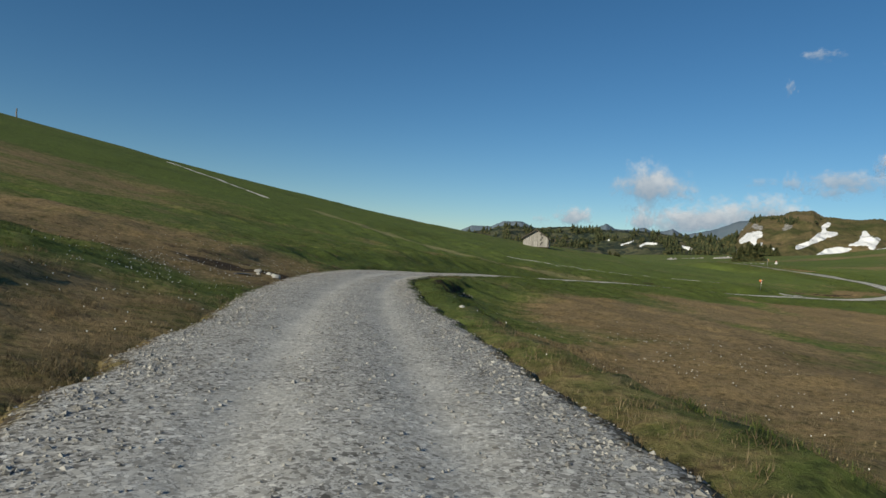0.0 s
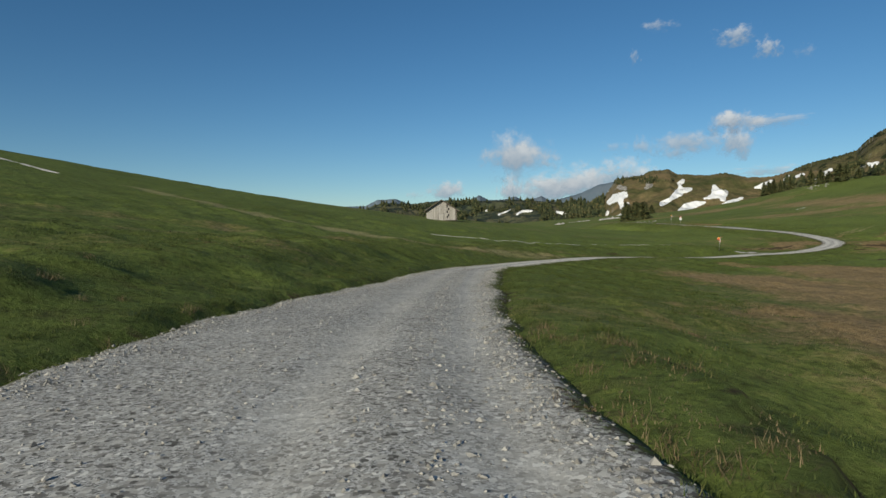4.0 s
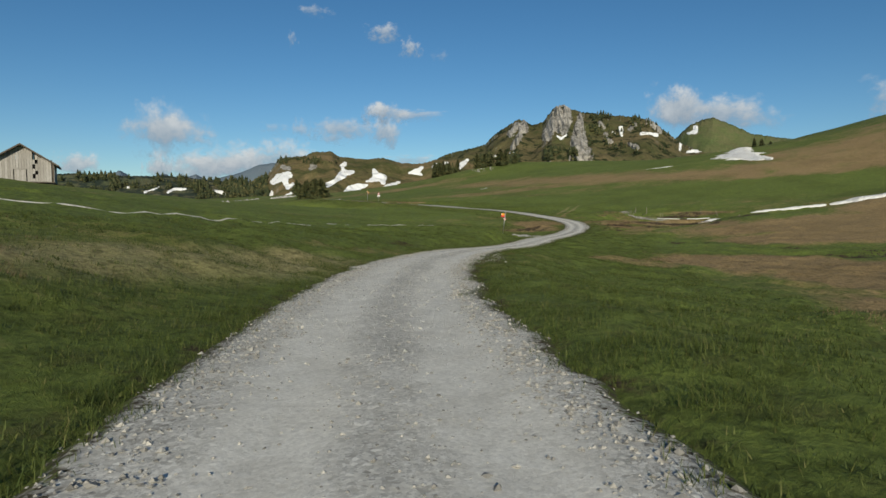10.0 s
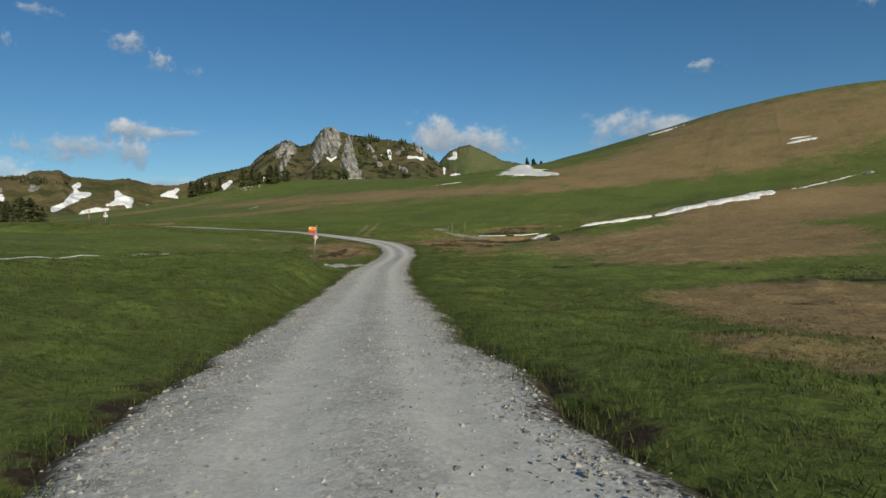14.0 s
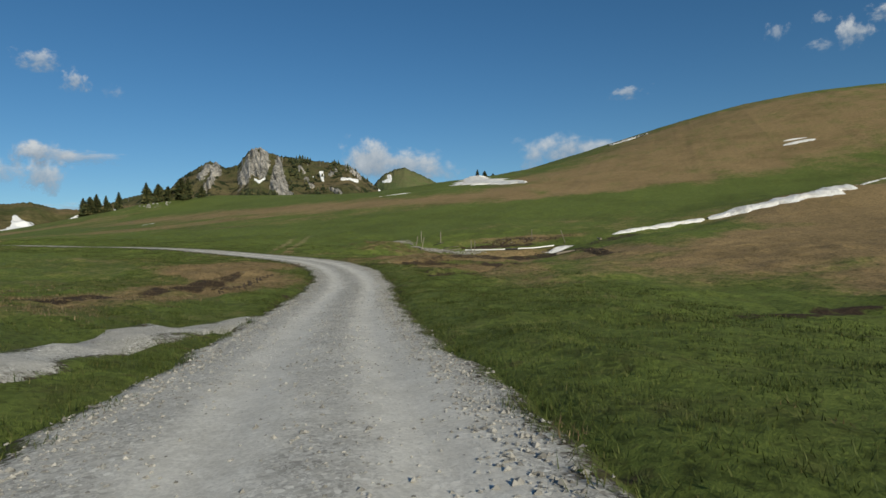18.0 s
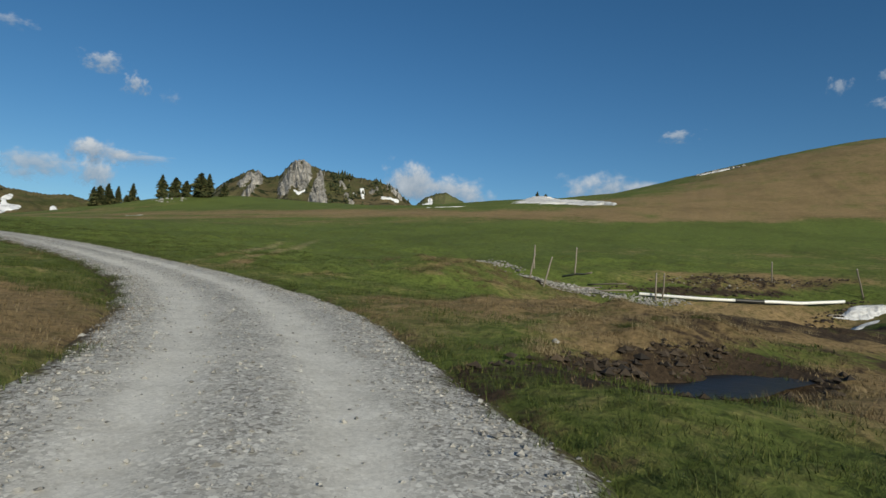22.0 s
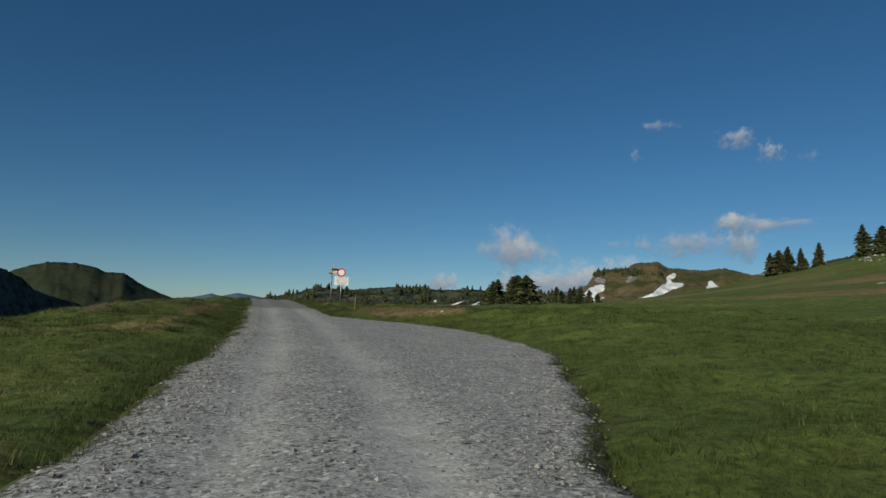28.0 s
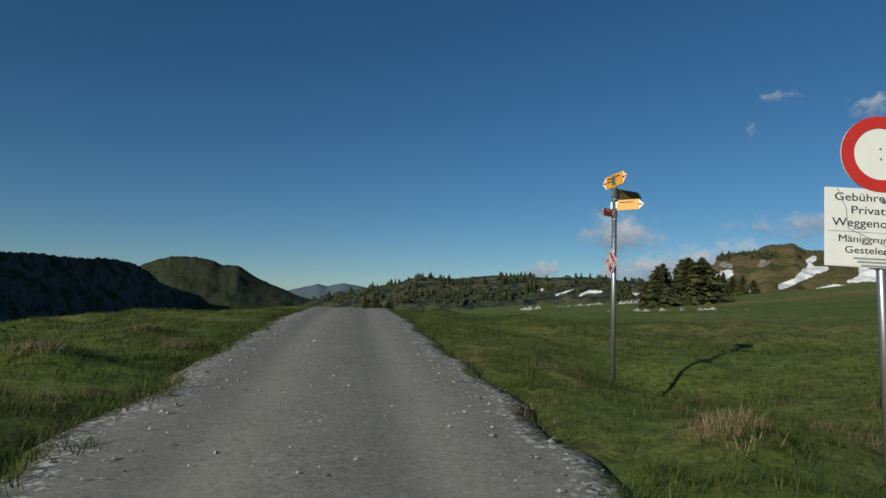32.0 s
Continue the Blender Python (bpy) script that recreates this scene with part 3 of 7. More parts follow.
# Tussocky hummocks: x, y, size, rise.
HUMMOCKS = [
    (121.75, 226.9, 0.5, 0.26), (122.3, 222.3, 0.5, 0.16), (123.3, 223.6, 0.6, 0.15), (114.0, 220.6, 0.9, 0.24), (112.6, 225.0, 1.0, 0.22), (117.3, 202.2, 0.8, 0.22), (117.0, 206.0, 0.7, 0.20), (116.7, 207.6, 0.8, 0.24), (116.3, 212.2, 0.9, 0.22), (115.9, 217.6, 0.9, 0.22), (115.0, 226.7, 0.9, 0.25), (117.4, 199.6, 0.7, 0.20),
    (113.6, 207.3, 0.9, 0.25), (113.0, 209.4, 0.8, 0.22), (114.3, 229.6, 0.8, 0.24), (113.8, 233.4, 0.9, 0.25), (115.2, 231.9, 0.6, 0.2), (112.0, 214.0, 1.0, 0.25), (111.6, 221.0, 1.0, 0.28),
    (112.8, 139.9, 0.7, 0.25), (114.6, 139.4, 0.8, 0.28), (109.2, 141.0, 0.6, 0.18), (116.6, 138.6, 0.8, 0.25), (113.9, 141.3, 0.8, 0.22), (118.5, 141.0, 0.9, 0.28), (121.4, 143.4, 0.9, 0.25),
    (129.2, 152.4, 0.9, 0.3), (127.4, 150.6, 0.8, 0.25), (126.4, 147.5, 0.8, 0.25), (131.6, 153.8, 0.9, 0.28), (124.6, 149.8, 0.7, 0.22), (122.8, 146.4, 0.8, 0.22),
]


def bspline(t):
    return np.stack([(1 - t) ** 3, 3 * t**3 - 6 * t**2 + 4, -3 * t**3 + 3 * t**2 + 3 * t + 1, t**3], -1) / 6


def raw_height(x, y):
    """The land with no road in it."""
    x, y = np.asarray(x, float), np.asarray(y, float)
    gx = np.clip((x - NET_X) / NET, 1, RELIEF.shape[1] - 2.001)
    gy = np.clip((y - NET_Y) / NET, 1, RELIEF.shape[0] - 2.001)
    ix, iy = gx.astype(int), gy.astype(int)
    bx, by = bspline(gx - ix), bspline(gy - iy)
    z = np.zeros(x.shape)
    for j in range(4):
        for i in range(4):
            z += by[..., j] * bx[..., i] * RELIEF[iy - 1 + j, ix - 1 + i]
    out = np.hypot(x - 95, y - 160)
    z -= 75 * smooth(420, 900, out)
    for sx, sy, a, b, turn, rise in SWELLS:
        c, s = math.cos(radians(turn)), math.sin(radians(turn))
        u, v = (c * (x - sx) + s * (y - sy)) / a, (-s * (x - sx) + c * (y - sy)) / b
        z += rise * np.exp(-(u * u + v * v))
    z += (fbm(x * 0.09, y * 0.09, 3) - 0.5) * 0.9 * smooth(2, 30, np.hypot(x, y) * 0 + 20)
    z += (fbm(x * 0.5, y * 0.5, 5, 3) - 0.5) * 0.22
    return z


# The road's centre line: x, y, z.
ROAD_SOUTH = [
    (4.9, -28, -1.35), (2.6, -14, -1.36), (0.15, 0, -1.38), (-2.1, 14.4, -1.48), (-2.85, 26.5, -1.58), (-2.1, 35.5, -1.71),
    (-0.45, 43.2, -1.92), (1.45, 50.8, -2.18), (4.8, 62.2, -2.48), (8.2, 69.6, -2.78), (12.3, 76.9, -3.08), (17.0, 83.5, -3.28),
    (22.4, 89.7, -3.48), (28.3, 95.2, -3.62), (38.3, 102.9, -4.08), (46.4, 108.2, -4.52),
]
ROAD_NORTH = [
    (54.3, 113.1, -4.88), (62.2, 117.9, -5.06), (70.5, 122.9, -5.1), (79.2, 127.8, -5.26), (88.0, 132.3, -5.2), (92.2, 134.4, -5.06),
    (99.8, 139.1, -4.7), (106.3, 144.2, -4.26), (111.7, 150.2, -3.8), (116.1, 157.6, -3.26), (118.9, 165.7, -2.56), (119.9, 170.0, -2.2),
    (121.2, 179.0, -1.6), (121.5, 187.8, -1.18), (121.2, 196.8, -0.68), (120.5, 206.4, -0.16), (119.5, 216.2, 0.33), (118.9, 221.1, 0.63),
    (116.9, 238.0, 1.55), (115.2, 255.0, 1.95), (113.9, 268.0, 1.2), (112.5, 282.0, -0.4),
]


def spline(points, step):
    """Catmull-Rom through the points, sampled about every step metres."""
    p = np.array(points, float)
    p = np.vstack([2 * p[0] - p[1], p, 2 * p[-1] - p[-2]])
    out = []
    for k in range(1, len(p) - 2):
        n = max(2, int(np.linalg.norm(p[k + 1] - p[k]) / step))
        t = np.arange(n)[:, None] / n
        out.append(0.5 * (2 * p[k] + (p[k + 1] - p[k - 1]) * t + (2 * p[k - 1] - 5 * p[k] + 4 * p[k + 1] - p[k + 2]) * t**2 + (3 * p[k] - p[k - 1] - 3 * p[k + 1] + p[k + 2]) * t**3))
    return np.vstack(out + [p[-2:-1]])


ROAD = spline(ROAD_SOUTH + ROAD_NORTH, 0.4)
_along = np.gradient(ROAD[:, :2], axis=0)
_along /= np.linalg.norm(_along, axis=1)[:, None]
ROAD_RIGHT = np.stack([_along[:, 1], -_along[:, 0]], 1)
_s = np.concatenate([[0], np.cumsum(np.linalg.norm(np.diff(ROAD[:, :2], axis=0), axis=1))])
ROAD_S = _s


def half_width(s, side):
    """The gravel's reach to the left (-1) or right (1) at s metres along; it widens to a lay-by near the crest."""
    at = [0, 40, 55, 70, 82, 94, 100, 106, 115, 140, 171, 190, 207, 215, 228, 240, 260, 330]
    left = np.interp(s, at, [2.0, 2.2, 2.9, 3.9, 2.6, 1.75, 2.15, 1.9, 1.85, 2.05, 2.2, 2.1, 1.9, 1.75, 1.65, 1.85, 1.9, 1.5])
    right = np.interp(s, at, [2.1, 2.0, 1.4, 1.25, 1.6, 1.8, 1.35, 1.65, 1.6, 1.5, 1.35, 1.65, 1.55, 1.75, 2.15, 2.0, 2.0, 1.7])
    y = np.interp(s, ROAD_S, ROAD[:, 1])
    right = np.where(s > 230, right + np.interp(y, [188, 194, 198, 204, 206.5, 209.5, 213], [0, 2.4, 3.8, 4.0, 3.5, 2.2, 0]), right)
    w = np.where(np.asarray(side) < 0, left, right)
    return w + 0.34 * (fbm(s * 0.35, s * 0 + 9 * side, 21, 3) - 0.5) + 0.26 * (vnoise(s * 1.7, s * 0 + side, 22) - 0.5)


def nearest_road(x, y):
    """Signed offset from the centre line (right is positive), the place along it, and the index."""
    x, y = np.asarray(x, float).ravel(), np.asarray(y, float).ravel()
    d, k = np.full(x.shape, 1e9), np.zeros(x.shape, int)
    coarse = ROAD[::2]
    near = np.where((x > -40) & (x < 160) & (y > -60) & (y < 310))[0]
    for c in np.array_split(near, max(1, len(near) // 4000)):
        q = (x[c, None] - coarse[None, :, 0]) ** 2 + (y[c, None] - coarse[None, :, 1]) ** 2
        k[c] = q.argmin(1) * 2
        d[c] = np.sqrt(q.min(1))
    side = (x - ROAD[k, 0]) * ROAD_RIGHT[k, 0] + (y - ROAD[k, 1]) * ROAD_RIGHT[k, 1]
    return np.where(side < 0, -d, d), ROAD_S[k], k


def height(x, y):
    """The finished ground: the land, graded to the road along its verges."""
    x, y = np.asarray(x, float), np.asarray(y, float)
    shape = x.shape
    z = raw_height(x, y).ravel()
    d, s, k = nearest_road(x, y)
    w = half_width(s, np.sign(d))
    gap = np.abs(d) - w
    level = ROAD[k, 2] - 0.03 - 0.17 * smooth(0.65, 0.1, gap)
    steep = smooth(150, 160, s) * smooth(184, 174, s) * (d < 0)      # the low bank under the guidepost
    rise = np.clip((gap - 0.4) / (4.6 - 3.0 * steep), 0, 1)
    z = level + (z - level) * rise * rise * (3 - 2 * rise)
    cut = smooth(58, 66, s) * smooth(106, 92, s) * (d < 0) + 0.6 * smooth(196, 202, s) * smooth(222, 214, s) * (d < 0)
    reach = 0.6 + 0.9 * (fbm(s * 0.16, s * 0, 83, 4) - 0.35)
    z = z + 0.20 * cut * smooth(reach - 0.3, reach + 0.3, gap) * (0.4 + 1.2 * vnoise(s * 0.4, s * 0, 84)) * smooth(9, 3, gap)
    drop = smooth(24, 36, s) * smooth(72, 62, s) * (d > 0) * (0.6 + 0.4 * smooth(0.35, 0.65, vnoise(s * 0.16, s * 0, 87)))
    brink = 1.6 + 1.8 * (fbm(s * 0.2, s * 0 + 5, 86, 4) - 0.5)
    z = z - 0.55 * drop * smooth(brink - 0.25, brink + 0.25, gap) * smooth(12, 4, gap)
    fx, fy = x.ravel(), y.ravel()
    near = np.where((gap > 0.3) & (gap < 45))[0]
    nx, ny = fx[near], fy[near]
    lumps = 0.15 * smooth(0.50, 0.74, fbm(nx * 0.62, ny * 0.62, 7, 2)) + 0.05 * smooth(0.45, 0.75, vnoise(nx * 1.5, ny * 1.5, 8))
    for hx, hy, size, rise in HUMMOCKS:
        lumps += 0.75 * rise * np.exp(-((nx - hx) ** 2 + (ny - hy) ** 2) / size**2)
    z[near] += lumps * smooth(0.3, 2.2, gap[near]) * smooth(45, 25, gap[near])
    return z.reshape(shape)


def ground_at(x, y):
    return float(height(np.array([x]), np.array([y]))[0])


def axis(lo, hi, flo, fhi, fine, grow=1.16, limit=180.0):
    v = list(np.arange(flo, fhi + 1e-6, fine))
    step = fine
    while v[-1] < hi:
        step = min(step * grow, limit)
        v.append(v[-1] + step)
    step = fine
    head = []
    a = flo
    while a > lo:
        step = min(step * grow, limit)
        a -= step
        head.append(a)
    return np.array(head[::-1] + v)


# Straw-brown ground: x, y, along, across, turn, strength (negative: lush green).
DRY = [
    (-15, 25, 12, 8, 40, 0.72), (-8, 21, 4, 5, 20, 0.8), (-6, 6, 7, 6, 0, 0.7), (-22, 62, 30, 1.6, 38, 0.35), (125.6, 220, 2.2, 6.5, -8, 1.0), (125, 213, 3, 1.4, -45, 0.8), (65, 96, 12, 8.0, 0, 1.25), (64, 85, 15, 9, 15, 1.2), (12, 34, 16, 8, 75, 0.9), (9, 14, 9, 7, 60, 0.8), (42, 58, 24, 20, 40, 0.8), (36, 74, 8, 12, -50, 0.8),
    (50, 99, 4, 2.5, 55, 0.8), (108, 101, 20, 9, -30, 1.15), (122, 108, 22, 9, -35, 1.0), (108, 122, 14, 5, 15, 0.5), (119, 125, 10, 4, 10, 0.6), (101, 128.5, 8, 2.5, 20, 0.4),
    (30, 103, 7, 0.9, 25, 0.5), (88, 139, 11, 3.6, 25, 0.75), (118, 143.5, 8, 3, -28, 0.5), (124, 140, 8, 4, -40, 0.85), (113, 141.2, 4, 1.6, -20, 0.7), (117, 139.5, 6, 2.0, -25, 0.9), (120, 136, 6, 2.4, -50, 0.9), (97, 146, 7, 4, 40, 0.9), (104, 148, 5, 2.5, 40, 0.8), (111, 135.5, 5.5, 2.6, -25, 0.75), (130, 139, 10, 3.2, -58, 1.0), (128.5, 146.5, 5, 3, -60, 0.8), (136.5, 142.5, 6, 2.0, -60, 0.7), (139.5, 136.5, 7, 2.4, -64, 0.8), (106, 131, 6, 2.5, -30, 0.35), (160, 88, 30, 16, -35, 1.2),
    (211, 222, 76, 16, 86, 0.75), (224, 150, 40, 11, -60, 0.85), (265, 110, 60, 36, -60, 0.72), (310, 90, 60, 60, 0, 0.66), (225, 118, 50, 5, -58, 1.0), (262, 150, 30, 5, -50, 1.0), (120, 154, 1, 0.7, 0, 0.4), (121.2, 158.9, 0.7, 0.5, 20, 0.9), (122.4, 157.5, 0.6, 0.4, 0, 0.9), (124.4, 160.9, 1.2, 0.5, -10, 0.9), (130, 152, 3.6, 1.6, 25, 1.0), (127.5, 152.5, 5, 2.4, 20, 0.55), (128, 211, 4, 1.0, -40, 0.4),
    (170, 225, 30, 8, -35, 0.5), (200, 330, 60, 10, -20, 0.6), (-40, 60, 24, 18, 60, 0.5),
]
LUSH = [
    (165, 165, 60, 16, -50, 1.0), (195, 112, 30, 9, -45, 0.6), (40, 125, 34, 20, 30, 0.8), (84, 112, 16, 6, 25, 0.8), (79, 105, 11, 3.2, -48, 1.3), (86, 94, 3.2, 8, 8, 1.2), (38, 91, 12, 4, 38, 0.9), (10, 70, 22, 7, 62, 0.5), (60, 108, 26, 5, 30, 0.6), (-30, 110, 40, 40, 0, 0.6),
    (92, 119, 9, 3, 22, 0.6), (135, 175, 14, 40, 0, 0.9), (85, 205, 26, 40, 0, 0.5), (262, 262, 60, 60, 0, 0.3), (150, 300, 60, 40, 0, 0.5),
]
# Dark bare earth; the blots at x 0.7 and 0.5 also paint ditch shadow.
BARE = [
    (-8.4, 23.9, 2.6, 1.1, 25, 0.85), (-9.5, 26.5, 3.0, 1.0, 40, 0.5), (124, 126.3, 9, 0.8, 17, 0.8), (138.4, 136.5, 6.5, 1.6, -64, 0.50), (135.2, 138.6, 5.0, 0.8, -66, 0.75), (104, 132.9, 7, 0.9, 2, 0.8), (115.5, 132.6, 3, 0.9, 20, 0.8), (67, 97.6, 3.0, 0.7, -40, 0.5), (110.6, 138.9, 4.6, 1.5, -22, 0.9),
    (117, 136, 7, 1.2, -45, 0.45), (125, 134, 11, 2.0, -35, 0.7), (14, 27, 9, 0.9, 70, 0.45), (90, 141.5, 8, 0.8, 25, 0.9), (36.7, 107.4, 3, 1.2, 30, 0.5), (138, 126, 5, 1.6, -35, 0.6),
    (31, 93.9, 4.0, 0.7, 42, 0.42), (84, 97.5, 1.8, 3.4, 20, 0.62), (82, 93.4, 1.5, 2.2, 0, 0.7), (88.5, 101.5, 1.2, 2, 30, 0.55), (0.7, 31.5, 0.5, 3.5, -20, 0.75), (0.5, 28.0, 0.5, 1.6, 10, 0.6),
    (104.2, 132.6, 1.6, 1.1, -30, 0.6), (112.5, 131.9, 4.0, 0.9, 10, 0.62), (117.5, 134.0, 2.6, 0.8, -35, 0.85), (102.2, 134.7, 1.2, 0.5, 20, 1.0), (106.5, 131.4, 2.0, 0.7, -10, 1.0), (81, 137.6, 3.2, 0.6, 12, 1.0), (88, 115.5, 6, 0.7, -38, 0.8), (110.6, 138.4, 4.2, 1.3, -20, 1.0), (106, 135.6, 3, 1.0, -20, 0.6), (114.5, 139.5, 3, 1.2, -30, 0.5), (131, 145, 1.2, 3.5, 10, 0.5),
]
# A pale band of old grass along the foot of the hill, and wheel marks pressed into the grass.
STRAW_BAND = [(-22, 104), (-14, 99), (-10, 95), (-3.5, 91.5), (1.5, 90.8), (8, 89), (12.5, 89.3), (18, 92), (24, 96)]
TYRE_MARKS = [(130.6, 164.7, 10.5, 0.36, 27, 0.85), (132.5, 163.8, 11.6, 0.36, 26.6, 0.85)]


def blots(rows, x, y):
    out = np.zeros(x.shape)
    for bx, by, a, b, turn, k in rows:
        c, s = math.cos(radians(turn)), math.sin(radians(turn))
        u, v = (c * (x - bx) + s * (y - by)) / a, (-s * (x - bx) + c * (y - by)) / b
        r = np.sqrt(u * u + v * v)
        out = np.maximum(out, k * smooth(1.35, 0.65, r))
    return out


def along_band(chain, x, y, half):
    """1 on a line of x and y, falling to 0 at half its width with an uneven edge."""
    gap = np.full(x.shape, 1e9)
    for (ax, ay), (bx, by) in zip(chain[:-1], chain[1:]):
        t = np.clip(((x - ax) * (bx - ax) + (y - ay) * (by - ay)) / ((bx - ax) ** 2 + (by - ay) ** 2), 0, 1)
        gap = np.minimum(gap, np.hypot(x - ax - t * (bx - ax), y - ay - t * (by - ay)))
    return smooth(half, 0.25 * half, gap + 0.7 * half * (fbm(x * 0.22, y * 0.22, 39, 3) - 0.5))


def dryness(x, y):
    wx, wy = x + (fbm(x * 0.06, y * 0.06, 31) - 0.5) * 8, y + (fbm(x * 0.06, y * 0.06, 37) - 0.5) * 8
    # Straw is shifted west, so each hummock's sunward side is coloured paler.
    straw = sum((0.6 * np.exp(-((x - hx + 0.25) ** 2 + (y - hy) ** 2) / (0.5 * size) ** 2) for hx, hy, size, _ in HUMMOCKS), np.zeros(x.shape))
    return 0.15 + straw + blots(TYRE_MARKS, x, y) + blots(DRY, wx, wy) - 0.7 * blots(LUSH, wx, wy)


def verge_wear_and_shade(x, y):
    """Trodden, crumbling earth just off the gravel, and shade painted dark along the ditch bank."""
    d, s, _ = nearest_road(x, y)
    gap = np.abs(d) - half_width(s, np.sign(d))
    wear_and_shade = 0.62 * smooth(1.5, 0.1, gap) * (0.35 + fbm(s * 0.15, d * 0 + 4, 77))
    cut = smooth(58, 66, s) * smooth(106, 92, s) * (d < 0) + 0.6 * smooth(196, 202, s) * smooth(222, 214, s) * (d < 0)
    reach = 0.6 + 0.9 * (fbm(s * 0.16, s * 0, 83, 4) - 0.35)
    wear_and_shade = np.maximum(wear_and_shade, 0.55 * cut * smooth(88, 80, s) * smooth(0.5, 0.15, np.abs(gap - reach)) * smooth(0.3, 0.6, vnoise(s * 0.22, s * 0, 85)))
    # Shade of the right-hand bank's face, painted as a dark band.
    drop = smooth(24, 36, s) * smooth(72, 62, s) * (d > 0) * smooth(0.35, 0.65, vnoise(s * 0.16, s * 0, 87))
    brink = 1.6 + 1.8 * (fbm(s * 0.2, s * 0 + 5, 86, 4) - 0.5)
    wear_and_shade = np.maximum(wear_and_shade, 0.7 * drop * smooth(0.6, 0.2, np.abs(gap - brink - 0.1)))
    return wear_and_shade.reshape(x.shape)


def build_ground():
    xs, ys = axis(-3600, 4200, -20, 146, 0.5), axis(-3600, 4200, -6, 244, 0.5)
    gx, gy = np.meshgrid(xs, ys, indexing="ij")
    gz = height(gx, gy)
    me = mesh_of("ground", np.stack([gx, gy, gz], -1).reshape(-1, 3), grid_faces(len(xs), len(ys)), TURF)
    turf_marks(me, gx, gy)
    tagged(new("ground", me), "rolling alpine pasture of green and straw-brown turf", "ground", kind="structure")


def turf_marks(me, x, y):
    for name, values in (("dry", dryness(x, y)), ("pale", 0.85 * along_band(STRAW_BAND, x, y, 2.2) + 0.8 * blots(TYRE_MARKS, x, y)), ("bare", blots(BARE, x, y) + verge_wear_and_shade(x, y))):
        at = me.attributes.new(name, "FLOAT", "POINT")
        at.data.foreach_set("value", values.ravel().astype(np.float32))


def mark(me, name, values):
    at = me.attributes.new(name, "FLOAT", "POINT")
    at.data.foreach_set("value", np.asarray(values).ravel().astype(np.float32))


SHOULDER = 0.6


def bed_height(i, off, over):
    """The road's surface at a sample of its line, off metres aside and over metres past the gravel's edge."""
    rut = np.exp(-((np.abs(off) - 0.78) / 0.34) ** 2)
    return ROAD[i, 2] - 0.045 * rut + 0.03 * (1 - np.minimum(np.abs(off), 2.4) ** 2 / 4.0) - 0.20 * smooth(0.15, SHOULDER, over)


def build_road():
    """A gravel bed with worn wheel tracks, whose shoulders thin out and dip into the turf."""
    across = 37
    u = np.linspace(-1, 1, across)
    wl, wr = half_width(ROAD_S, -1), half_width(ROAD_S, 1)
    off = np.where(u[None] < 0, u[None] * (wl + SHOULDER)[:, None], u[None] * (wr + SHOULDER)[:, None])
    over = np.where(u[None] < 0, -off - wl[:, None], off - wr[:, None])
    x, y = ROAD[:, 0, None] + ROAD_RIGHT[:, 0, None] * off, ROAD[:, 1, None] + ROAD_RIGHT[:, 1, None] * off
    i = np.arange(len(ROAD))[:, None] + 0 * off.astype(int)
    z = bed_height(i, off, over) + 0.02 * (fbm(x * 1.7, y * 1.7, 41, 3) - 0.5)
    me = mesh_of("road", np.stack([x, y, z], -1).reshape(-1, 3), grid_faces(len(ROAD), across), GRAVEL)
    dusty = (0.45 + 0.55 * smooth(85, 112, ROAD_S) - 0.5 * smooth(240, 258, ROAD_S))[:, None]
    mark(me, "track", dusty * (0.95 * np.exp(-((np.abs(off) - 0.80) / 0.42) ** 2) + (0.5 * smooth(95, 112, ROAD_S) * smooth(205, 185, ROAD_S) + 0.2 * smooth(185, 205, ROAD_S) * smooth(258, 240, ROAD_S))[:, None]))
    mark(me, "shoulder", over)
    mark(me, "worn", smooth(219.5, 221.0, y + 0.8 * (fbm(x, y, 43, 3) - 0.5)))
    turf_marks(me, x, y)
    tagged(new("road", me), "pale grey gravel track with worn wheel ruts", "road", kind="structure")


def side_bed(name, points, width, label, lift=0.05, ragged=0.5):
    """A small bed of gravel that lies on the turf along a line of x and y."""
    line = spline([(x, y, 0) for x, y in points], 0.5)
    along = np.gradient(line[:, :2], axis=0)
    along /= np.linalg.norm(along, axis=1)[:, None]
    right = np.stack([along[:, 1], -along[:, 0]], 1)
    s = np.arange(len(line)) * 0.5
    taper = smooth(0, 2.5, s) * smooth(s[-1], s[-1] - 2.5, s)
    u = np.linspace(-1, 1, 11)
    w = width / 2 * (0.25 + 0.75 * taper) * (1 + ragged * (fbm(s * 0.6, s * 0 + 3, 51, 3) - 0.5))
    off = u[None] * w[:, None]
    x, y = line[:, 0, None] + right[:, 0, None] * off, line[:, 1, None] + right[:, 1, None] * off
    z = height(x, y) + lift * (1 - np.abs(u[None]) ** 4 * 1.8) + 0.03 * (fbm(x * 2, y * 2, 47, 3) - 0.5)
    me = mesh_of(name, np.stack([x, y, z], -1).reshape(-1, 3), grid_faces(len(line), 11), GRAVEL)
    mark(me, "track", np.full(x.size, 0.75))
    mark(me, "shoulder", np.abs(off) - w[:, None] * 0.75 + 2.4 * (fbm(x * 0.8, y * 0.8, 49, 4) - 0.44))
    mark(me, "worn", 0.5 * smooth(0.35, 0.6, fbm(x * 0.9, y * 0.9, 52, 3)))
    turf_marks(me, x, y)
    return tagged(new(name, me), label, "gravel", kind="structure")


build_ground()
build_road()
